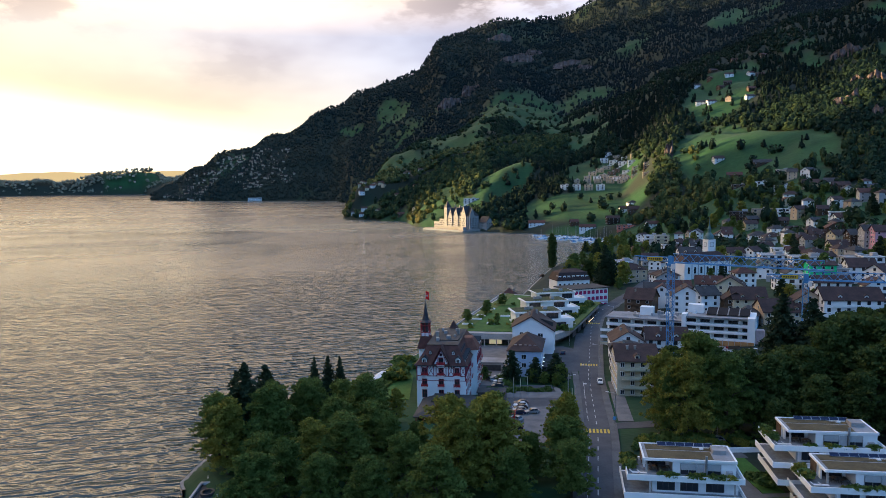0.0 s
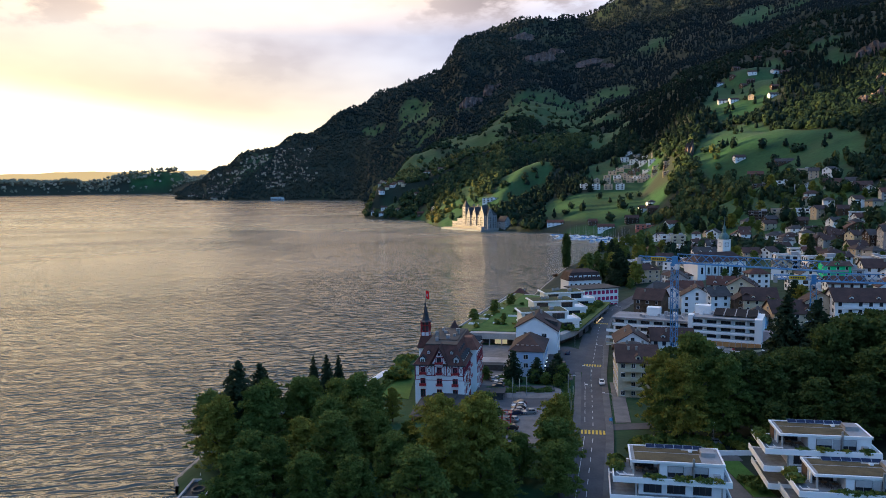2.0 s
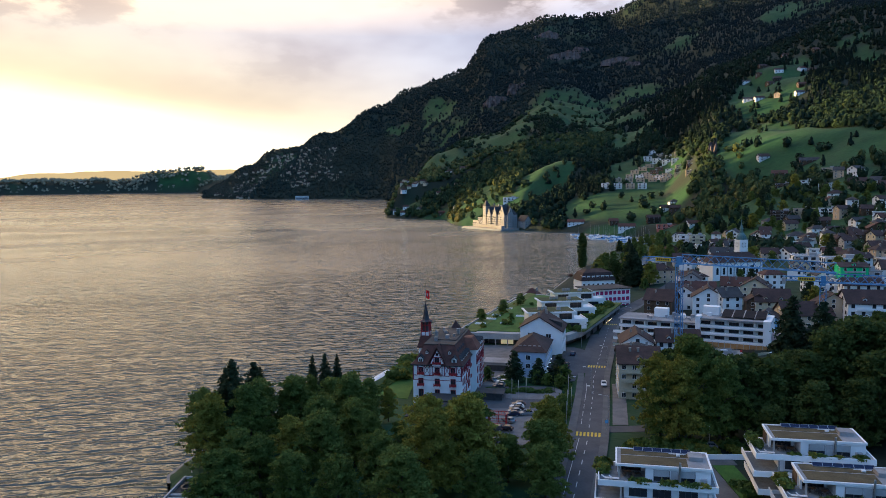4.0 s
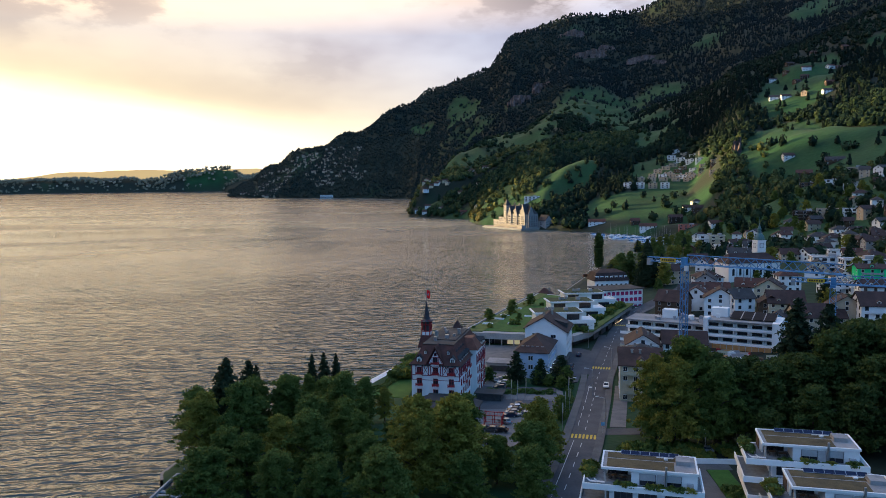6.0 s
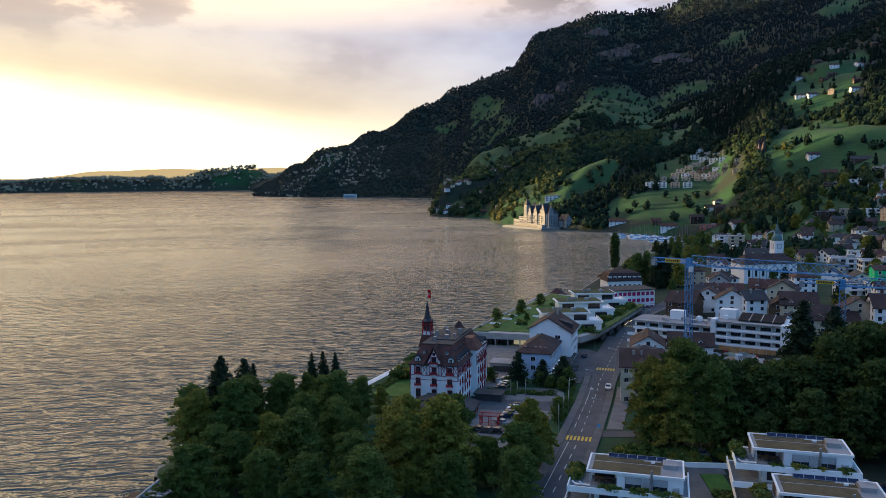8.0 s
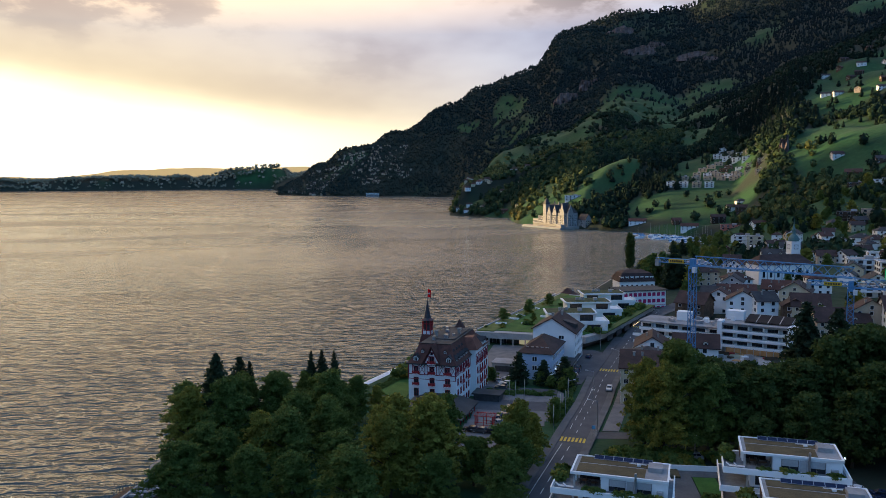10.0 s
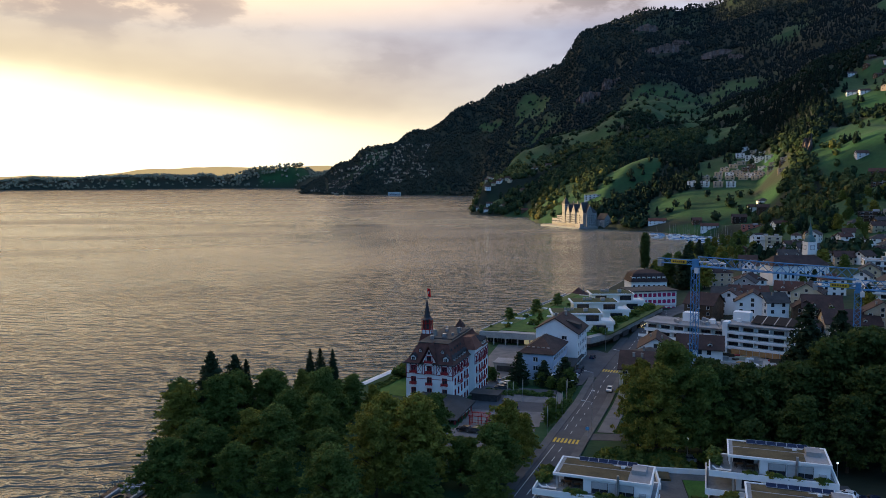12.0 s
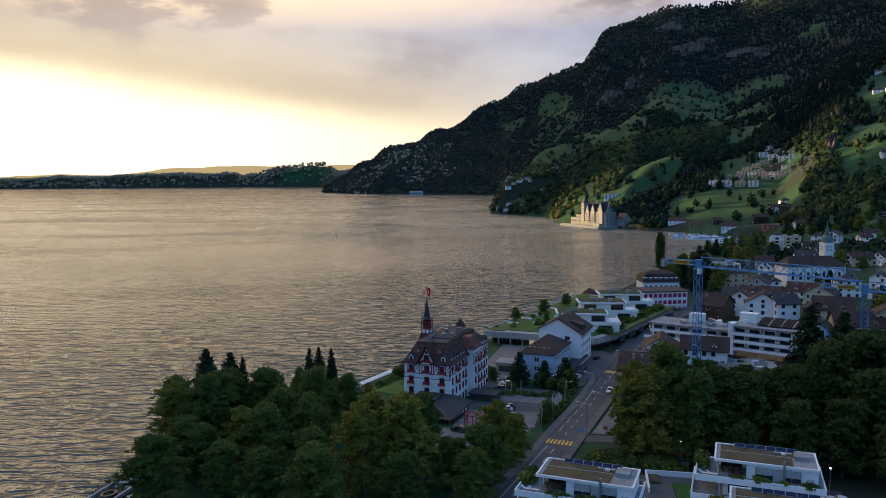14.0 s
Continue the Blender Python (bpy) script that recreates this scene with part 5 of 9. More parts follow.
def scatter_woods(name, label, pts, heights, widths, tints, shards, seed, mat):
    r = np.random.RandomState(seed)
    lib = [tree_shape(i, i % 3 == 0, shards) for i in range(15)]
    conic = tints < 0.2
    pick = np.where(conic, r.randint(0, 5, len(pts)) * 3, r.randint(0, 5, len(pts)) * 3 + r.randint(1, 3, len(pts)))
    out, tint = [], []
    for k, shape in enumerate(lib):
        ids = np.nonzero(pick == k)[0]
        if not len(ids):
            continue
        a = r.uniform(0, 6.283, len(ids))
        ca, sa = np.cos(a)[:, None, None], np.sin(a)[:, None, None]
        w, h = widths[ids, None, None], heights[ids, None, None]
        x, y, z = shape[None, :, :, 0], shape[None, :, :, 1], shape[None, :, :, 2]
        P = np.stack([(x * ca - y * sa) * w, (x * sa + y * ca) * w, z * h - 0.05 * h], -1) + pts[ids][:, None, None, :]
        out.append(P.reshape(-1, 3))
        tint.append(np.repeat(tints[ids], shape.shape[0] * 3))
    verts = np.concatenate(out)
    me = mesh_of(name, verts, np.arange(len(verts)).reshape(-1, 3), mat)
    layer = me.attributes.new("tint", "FLOAT", "POINT")
    layer.data.foreach_set("value", np.concatenate(tint).astype(np.float32))
    tagged(new(name, me), label, "woods", kind="stuff")


FOREST = forest_material("mixed_woodland", ((0.0, (0.005, 0.014, 0.011)), (0.35, (0.015, 0.033, 0.019)), (0.6, (0.029, 0.054, 0.024)), (0.85, (0.085, 0.102, 0.032)), (1.0, (0.18, 0.155, 0.045))))
# upper spruces turned bluer than FOREST: distance haze painted into their colours
HAZY_SPRUCES = forest_material("haze_blue_spruces", ((0.0, (0.010, 0.020, 0.023)), (0.4, (0.014, 0.027, 0.028)), (0.75, (0.031, 0.048, 0.040)), (1.0, (0.054, 0.060, 0.044))))

# far shore trees made pale: haze painted into the leaf colour
HAZY_WOODS = forest_material("haze_painted_woods", ((0.0, (0.19, 0.18, 0.13)), (0.5, (0.25, 0.235, 0.165)), (1.0, (0.30, 0.27, 0.18))))


def woods_band(name, label, az0, az1, r0, r1, spacing, h, w, shards, seed, sparse=0.03):
    r = np.random.RandomState(seed)
    area = radians(az1 - az0) * (r1 * r1 - r0 * r0) / 2
    n = int(area / spacing ** 2)
    az, rr = np.radians(r.uniform(az0, az1, n)), np.sqrt(r.uniform(r0 * r0, r1 * r1, n))
    x, y = CX + rr * np.sin(az), CY + rr * np.cos(az)
    z = land(x, y)
    dens = np.maximum(wooded(x, y, z), sparse)
    ok = (r.uniform(size=n) < dens) & (z > lake_level(rr) + 1.5)
    ok &= (inland(x, y) > 5) | (y > 1700)
    for hx, hy, rad in CLEARED:
        ok &= np.hypot(x - hx, y - hy) > rad
    x, y, z = x[ok], y[ok], z[ok]
    zone = fbm(x, y, 240, 3)
    tint = np.clip(np.where(x < 400, 0.47, 0.38) + (zone - 0.5) * 1.1 + r.normal(size=len(x)) * 0.12, 0, 1)
    # tint paints in sun on the point, haze far left, shade at right
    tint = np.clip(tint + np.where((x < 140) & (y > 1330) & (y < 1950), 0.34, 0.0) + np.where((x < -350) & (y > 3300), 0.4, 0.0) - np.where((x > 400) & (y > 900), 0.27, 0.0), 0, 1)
    hh = h * r.uniform(0.65, 1.25, len(x))
    scatter_woods(name, label, np.stack([x, y, z], 1), hh, w * r.uniform(0.75, 1.3, len(x)) * np.where(tint < 0.2, 0.75, 1.0), tint, shards, seed, HAZY_WOODS if r0 > 4500 else HAZY_SPRUCES if r0 > 2700 else FOREST)

# ---- the half-timbered lake hotel ----
def hotel():
    W, D, E = 14.8, 32.0, 13.4            # width, depth, eaves over the base
    ob = thing("hotel", 0.6, 223.0, 3.0, -9.4, "white lake hotel with red half-timbering, red-brown mansard roof and spire", "hotel")
    bay = (W, W + 1.9, 16.0, 31.0)
    part("wall", boxes((0, W, 0, D, -1.5, E)), "white", ob)
    part("side_bay", boxes((W - 0.3, bay[1], bay[2], bay[3], -1.5, E + 1.4)), "white", ob)
    # mansard: steep lower slopes up to a flat deck
    bm = bmesh.new()
    ins, top, o = 2.7, E + 5.3, 0.55
    a = [bm.verts.new(v) for v in ((-o, -o, E), (W + o, -o, E), (W + o, D + o, E), (-o, D + o, E))]
    m_ = [bm.verts.new(v) for v in ((0.55, 0.55, E + 1.2), (W - 0.55, 0.55, E + 1.2), (W - 0.55, D - 0.55, E + 1.2), (0.55, D - 0.55, E + 1.2))]
    b = [bm.verts.new(v) for v in ((ins, ins + 1.2, top), (W - ins, ins + 1.2, top), (W - ins, D - ins, top), (ins, D - ins, top))]
    for lo, hi in ((a, m_), (m_, b)):
        for i in range(4):
            bm.faces.new((lo[i], lo[(i + 1) % 4], hi[(i + 1) % 4], hi[i]))
    bm.faces.new(a[::-1])
    bm.faces.new(b)
    part("roof", bm, "hotel_tile", ob, "steep red-brown tiled mansard")
    part("roof_deck", boxes((ins - 0.15, W - ins + 0.15, ins + 1.05, D - ins + 0.15, top, top + 0.22), (ins + 2.4, W - ins - 0.6, ins + 7, D - ins - 1, top + 0.22, top + 0.5)), "felt", ob, "flat grey roof deck")
    part("fascia", boxes((-0.62, W + 0.62, -0.66, -0.5, E - 0.22, E + 0.1), (W + 0.5, W + 0.66, -0.5, 16, E - 0.22, E + 0.1), (-0.66, -0.5, -0.5, D, E - 0.22, E + 0.1)), "slate", ob)
    for u, v, s in ((5.2, 9, 0.45), (8.2, 12, 0.6), (9.8, 15, 0.35), (6.2, 20, 0.5), (9.4, 24, 0.4), (4.6, 25, 0.35)):
        part("roof_vent", boxes((u - s, u + s, v - s, v + s, top + 0.2, top + 0.9 + s)), "metal", ob)
    for u, v in ((10.5, 19), (4.4, 14)):
        part("chimney", boxes((u - 0.4, u + 0.4, v - 0.7, v + 0.7, top, top + 2.0), (u - 0.5, u + 0.5, v - 0.8, v + 0.8, top + 2.0, top + 2.2)), "stone", ob)
    # red tiled hipped roof over the side bay
    bm = bmesh.new()
    z0 = E + 1.4
    x0, x1, y0, y1 = W - 4.6, bay[1] + 0.5, bay[2] - 0.5, bay[2] + 7.5
    v = [bm.verts.new(p) for p in ((x0, y0, z0), (x1, y0, z0), (x1, y1, z0), (x0, y1, z0), (x0 + 0.4, y0 + 2.2, z0 + 3.6), (x1 - 2.2, y0 + 2.2, z0 + 3.6), (x1 - 2.2, y1 - 2, z0 + 3.6), (x0 + 0.4, y1 - 2, z0 + 3.6))]
    for f in ((0, 1, 5, 4), (1, 2, 6, 5), (2, 3, 7, 6), (3, 0, 4, 7), (4, 5, 6, 7), (3, 2, 1, 0)):
        bm.faces.new([v[i] for i in f])
    br = part("bay_roof", bm, "tile_bright", ob, "bright red tiled hipped bay roof")
    part("round_window", window_mesh(0.7, 0.7, False, "white", 0), None, br, at=pose((x0 + x1) / 2 + 0.3, y0 + 0.9, z0 + 1.0, -32))
    bm = bmesh.new()
    v = [bm.verts.new(p) for p in ((W - 1, y1, z0 - 0.4), (x1, y1, z0 - 0.4), (x1, bay[3] + 0.5, z0 - 0.4), (W - 1, bay[3] + 0.5, z0 - 0.4), (W - 2.5, y1, z0 + 3), (W - 2.5, bay[3] - 1, z0 + 3))]
    for f in ((0, 1, 4), (1, 2, 5, 4), (2, 3, 5), (3, 0, 4, 5), (3, 2, 1, 0)):
        bm.faces.new([v[i] for i in f])
    part("bay_roof", bm, "tile_red", ob)

    # timber frame: bands, posts and crosses
    def timbers(u0, u1, place, zs, posts):
        for z in zs:
            part("beam", boxes((u0, u1, -0.1, 0.05, z, z + 0.22)), "maroon", ob, at=place)
        for i, u in enumerate(posts):
            part("post", boxes((u - 0.11, u + 0.11, -0.12, 0.05, zs[0], zs[-1])), "maroon", ob, at=place)
        for a_, b_ in zip(posts[:-1], posts[1:]):
            if b_ - a_ < 1.3:
                continue
            bm = bmesh.new()
            h0, h1 = zs[0] + 0.2, zs[-1]
            for p, q in (((a_, h0), (b_, h1)), ((a_, h1), (b_, h0))):
                tube(bm, (p[0], -0.03, p[1]), (q[0], -0.03, q[1]), 0.075, sides=4)
            part("brace", bm, "maroon", ob, at=place)

    front = pose(0, 0, 0)
    right = pose(W, 0, 0, 0, 0, 90)
    timbers(0, W, front, (10.05, 13.2), (0.1, 1.35, 3.4, 5.2, 5.9, 8.9, 9.6, 11.2, 13.3, 14.7))
    timbers(0, 16, right, (10.05, 13.2), (0.1, 2.0, 4.1, 6.2, 8.3, 10.4, 12.5, 15.9))
    part("beam", boxes((0, W, -0.08, 0.05, 8.7, 8.85)), "maroon", ob)
    for u in (0.08, W - 0.08):
        part("corner_post", boxes((u - 0.14, u + 0.14, -0.1, 0.05, 8.7, E)), "maroon", ob)
    # doors and windows with their balconies
    door = window_mesh(1.35, 2.3, False, "red", 1)

    def balcony(place, w=1.9):
        b = part("balcony", boxes((-w / 2, w / 2, -1.0, 0, -0.12, 0.05)), "white", ob, at=place)
        bm = bmesh.new()
        for x_ in np.linspace(-w / 2, w / 2, 12):
            box(bm, x_ - 0.03, x_ + 0.03, -1.0, -0.94, 0.05, 0.95)
        for y_ in np.linspace(-0.95, -0.1, 5):
            for x_ in (-w / 2, w / 2):
                box(bm, x_ - 0.03, x_ + 0.03, y_ - 0.03, y_ + 0.03, 0.05, 0.95)
        box(bm, -w / 2 - 0.05, w / 2 + 0.05, -1.05, -0.9, 0.92, 1.02)
        box(bm, -w / 2 - 0.03, w / 2 + 0.03, -1.0, -0.95, 0.3, 0.75)
        part("railing", bm, "red", b)

    for u in (2.4, 7.4, 12.2):
        for z in (3.6, 6.9, 10.3):
            part("balcony_door", door, None, ob, at=pose(u, 0, z))
            if z > 4:
                balcony(pose(u, 0, z))
    slim = window_mesh(1.0, 1.9, False, "red", 1)
    for v_ in (2.0, 5.2, 8.3, 11.4, 14.0):
        for z in (0.4, 3.8, 7.1, 10.5):
            part("window", slim, None, ob, at=right @ pose(v_, 0, z))
    for v_ in (5.2, 11.4):
        for z in (7.0, 10.4):
            balcony(right @ pose(v_, 0, z), 2.4)
    side = pose(bay[1], bay[2], 0, 0, 0, 90)
    for v_ in (2.0, 5.0, 8.0, 11.0, 13.4):
        for z in (0.4, 3.8, 7.1, 10.5):
            part("window", slim, None, ob, at=side @ pose(v_, 0, z))
    for v_ in (3.4, 8.0):
        for z in (3.7, 7.0, 10.4):
            balcony(side @ pose(v_, 0, z), 3.2)
    timbers(0, 15, side, (10.05, 13.2), (0.1, 3.4, 6.5, 9.6, 12.2, 14.9))
    left = pose(0, D, 0, 0, 0, -90)
    for v_ in (4, 8, 13, 18, 23, 28):
        for z in (0.4, 3.8, 7.1, 10.5):
            part("window", slim, None, ob, at=left @ pose(v_, 0, z))
    # gabled half-timber front dormer, small and oval dormers
    g = bmesh.new()
    sweep(g, [(7.4 - 2.6, E - 0.2), (7.4 + 2.6, E - 0.2), (7.4, E + 4.7)], -0.15, 4.6, "y")
    gd = part("gable", g, "white", ob, "white half-timbered gable")
    rf = bmesh.new()
    sweep(rf, [(7.4 - 3.3, E - 0.9), (7.4, E + 5.2), (7.4 + 3.3, E - 0.9), (7.4 + 3.3, E - 0.5), (7.4, E + 5.75), (7.4 - 3.3, E - 0.5)], -0.85, 5.2, "y")
    part("gable_roof", rf, "hotel_tile", gd)
    part("balcony_door", window_mesh(1.3, 2.0, False, "red", 1), None, gd, at=pose(7.4, -0.16, E + 0.2))
    balcony(pose(7.4, -0.15, E + 0.15), 2.4)
    part("attic_window", window_mesh(0.6, 0.7, False, "maroon", 0), None, gd, at=pose(7.4, -0.16, E + 2.9))
    bm = bmesh.new()
    for s in (-1, 1):
        tube(bm, (7.4 + s * 2.4, -0.2, E), (7.4, -0.2, E + 4.5), 0.09, sides=4)
        tube(bm, (7.4 + s * 1.0, -0.2, E), (7.4 + s * 1.0, -0.2, E + 2.6), 0.08, sides=4)
    box(bm, 7.4 - 1.4, 7.4 + 1.4, -0.24, -0.1, E + 2.3, E + 2.45)
    part("timbering", bm, "maroon", gd)

    def dormer(place, s=1.0, mat="slate"):
        bm = bmesh.new()
        sweep(bm, [(-0.75 * s, 0), (0.75 * s, 0), (0.75 * s, 1.3 * s), (0, 1.75 * s), (-0.75 * s, 1.3 * s)], -0.1, 2.6, "y")
        d = part("dormer", bm, "white", ob, at=place)
        rf = bmesh.new()
        sweep(rf, [(-1.1 * s, 1.05 * s), (0, 2.1 * s), (1.1 * s, 1.05 * s), (1.1 * s, 1.2 * s), (0, 2.4 * s), (-1.1 * s, 1.2 * s)], -0.5, 2.8, "y")
        part("dormer_roof", rf, mat, d)
        part("window", window_mesh(0.85 * s, 1.0 * s, False, "white", 1), None, d, at=pose(0, -0.11, 0.2 * s))

    for u in (2.3, 12.5):
        dormer(pose(u, 0.35, E + 0.55))
    for u in (3.9, 10.9):
        dormer(pose(u, 2.0, E + 2.9), 0.55, "tile_red")
    for v_ in (2.6, 5.2, 7.8, 10.4, 13.0):
        dormer(right @ pose(v_, 0.4, E + 0.6), 0.85)
    for v_ in (3.9, 6.8, 9.7, 12.6):
        dormer(right @ pose(v_, 2.0, E + 2.9), 0.5, "slate")
    for v_ in (9.5, 12.0):
        dormer(side @ pose(v_, 0.2, E + 1.4), 0.9)
    # the slim tower and its spire
    tu, tv, tz = -0.3, 19.5, top - 0.8
    bm = boxes((tu - 1.9, tu + 3.4, tv - 2.4, tv + 2.4, -1.5, E + 1.5))
    part("tower_base", bm, "white", ob)
    bm = bmesh.new()
    v = [bm.verts.new(p) for p in ((tu - 2.4, tv - 2.9, E + 1.3), (tu + 3.8, tv - 2.9, E + 1.3), (tu + 3.8, tv + 2.9, E + 1.3), (tu - 2.4, tv + 2.9, E + 1.3),
                                   (tu - 1.5, tv - 1.6, tz + 0.6), (tu + 1.6, tv - 1.6, tz + 0.6), (tu + 1.6, tv + 1.6, tz + 0.6), (tu - 1.5, tv + 1.6, tz + 0.6))]
    for f in ((0, 1, 5, 4), (1, 2, 6, 5), (2, 3, 7, 6), (3, 0, 4, 7), (4, 5, 6, 7), (3, 2, 1, 0)):
        bm.faces.new([v[i] for i in f])
    part("tower_roof", bm, "hotel_tile", ob)
    bm = boxes((tu - 1.35, tu + 1.35, tv - 1.35, tv + 1.35, tz, tz + 1.9))
    tw = part("tower", bm, "white", ob, "open half-timbered belfry with a dark green spire")
    bm = bmesh.new()
    for sx in (-1.3, 0.0, 1.3):
        for sy in (-1.3, 1.3):
            box(bm, tu + sx - 0.11, tu + sx + 0.11, tv + sy - 0.11, tv + sy + 0.11, tz + 0.2, tz + 5.4)
            box(bm, tu + sy - 0.13, tu + sy + 0.13, tv + sx - 0.13, tv + sx + 0.13, tz + 0.2, tz + 5.4)
    for z in (tz + 0.1, tz + 1.8, tz + 3.9, tz + 5.2):
        for s in (-1.4, 1.4):
            box(bm, tu - 1.45, tu + 1.45, tv + s - 0.08, tv + s + 0.08, z, z + 0.22)
            box(bm, tu + s - 0.08, tu + s + 0.08, tv - 1.45, tv + 1.45, z, z + 0.22)
    part("belfry_frame", bm, "red", tw)
    # dark box that stands in for the shade inside the open belfry
    part("belfry_core", boxes((tu - 0.9, tu + 0.9, tv - 0.9, tv + 0.9, tz + 1.9, tz + 5.2)), "frame_dark", tw)
    bm = bmesh.new()
    rings = []
    for r_, z in ((2.3, tz + 5.1), (1.25, tz + 5.75), (0.85, tz + 7.0), (0.07, tz + 11.6)):
        rings.append([bm.verts.new((tu + r_ * math.cos(a + 0.785) * 1.0, tv + r_ * math.sin(a + 0.785), z)) for a in (0, 0.785, 1.571, 2.356, 3.142, 3.927, 4.712, 5.498)])
    for lo, hi in zip(rings[:-1], rings[1:]):
        for i in range(8):
            bm.faces.new((lo[i], lo[(i + 1) % 8], hi[(i + 1) % 8], hi[i]))
    bm.faces.new(rings[0][::-1])
    bm.faces.new(rings[-1])
    part("spire", bm, "slate", tw, "dark slate spire")
    bm = bmesh.new()
    tube(bm, (tu, tv, tz + 11.5), (tu, tv, tz + 15.6), 0.07, 0.05, 6)
    part("flagpole", bm, "metal", tw)
    bm = bmesh.new()
    fl = [[bm.verts.new((tu + 0.1 + 1.0 * i / 6 + 0.1, tv + 0.15 * math.sin(i * 1.3) , tz + 12.6 + 2.6 * k - 0.35 * i / 6)) for i in range(7)] for k in (0, 1)]
    for i in range(6):
        bm.faces.new((fl[0][i], fl[0][i + 1], fl[1][i + 1], fl[1][i]))
    bmesh.ops.solidify(bm, geom=bm.faces[:], thickness=0.03)
    flag = part("flag", bm, surface("flag_red", (0.5, 0.01, 0.02), (0.7, 0.02, 0.03), 1, 0.7), tw, "red flag with a white cross")
    part("cross", boxes((tu + 0.45, tu + 0.85, tv - 0.28, tv + 0.3, tz + 13.6, tz + 13.85), (tu + 0.56, tu + 0.74, tv - 0.28, tv + 0.3, tz + 13.3, tz + 14.15)), "canvas", flag)
    # small turret cap at the back
    bm = bmesh.new()
    hip(bm, 2.6, 2.6, 0, 2.8, 0.2, 0)
    part("turret_roof", bm, "tile_brown", ob, at=pose(7.6, 29.6, top + 0.3))
    # restaurant annex towards the park
    ax0, ax1, ay0, ay1 = 2.5, 21.0, -17.5, -0.1
    part("annex_wall", boxes((ax0 + 1, ax1 - 1, ay0 + 2.5, ay1, -1.5, 3.0)), "white", ob)
    bm = bmesh.new()
    v = [bm.verts.new(p) for p in ((ax0 - 0.6, ay0 - 0.6, 2.9), (ax1 + 0.6, ay0 - 0.6, 2.9), (ax1 + 0.6, ay1, 3.0), (ax0 - 0.6, ay1, 3.0),
                                   (ax0 - 0.6, ay0 - 0.6, 3.15), (ax1 + 0.6, ay0 - 0.6, 3.15), (ax1 + 0.6, ay1, 3.4), (ax0 - 0.6, ay1, 3.4), (ax0 + 4, ay0 + 6, 4.5), (ax1 - 4.5, ay0 + 6, 4.5), (ax1 - 4.5, ay1, 4.7), (ax0 + 4, ay1, 4.7))]
    for f in ((3, 2, 1, 0), (0, 1, 5, 4), (1, 2, 6, 5), (3, 0, 4, 7), (4, 5, 9, 8), (5, 6, 10, 9), (7, 4, 8, 11), (8, 9, 10, 11), (2, 3, 7, 11, 10, 6)):
        bm.faces.new([v[i] for i in f])
    an = part("annex_roof", bm, "felt", ob, "low grey annex roof")
    part("roof_step", boxes((ax0 + 3, ax1 - 8, ay0 + 9.5, ay1 - 0.3, 4.45, 5.0)), "felt", an)
    for i in range(10):
        u = ax0 + 0.2 + i * (ax1 - ax0 - 0.4) / 9
        part("veranda_post", boxes((u - 0.12, u + 0.12, ay0 - 0.05, ay0 + 0.2, -1.5, 2.95)), "maroon", ob)
    part("veranda_rail", boxes((ax0, ax1, ay0, ay0 + 0.1, 0.6, 0.75), (ax0, ax1, ay0, ay0 + 0.1, -0.2, -0.05)), "maroon", ob)
    part("veranda_wall", boxes((ax0, ax1, ay0 + 0.02, ay0 + 0.18, -1.5, -0.2)), "white", ob)
    for i in range(9):
        u = ax0 + 1.2 + i * 2.03
        part("veranda_window", window_mesh(1.6, 2.0, False, "maroon", 1), None, ob, at=pose(u, ay0 + 2.5, 0.4))
    for v_ in np.linspace(ay0 + 0.5, ay1 - 2, 6):
        part("veranda_post", boxes((ax1 - 0.15, ax1 + 0.1, v_ - 0.1, v_ + 0.1, -1.5, 2.95)), "red", ob)
    # pale balconies of the lake wing, on the far side
    for z in (3.5, 6.6, 9.6):
        part("lake_balcony", boxes((-3.6, 0, 26, 31.5, z, z + 0.2), (-3.65, -3.5, 26, 31.5, z + 0.2, z + 1.1), (-3.6, 0, 25.9, 26.05, z + 0.2, z + 1.1)), "white", ob)
    for v_ in (26.1, 31.3):
        part("lake_post", boxes((-3.6, -3.35, v_ - 0.12, v_ + 0.12, -1.5, 9.7)), "white", ob)


hotel()

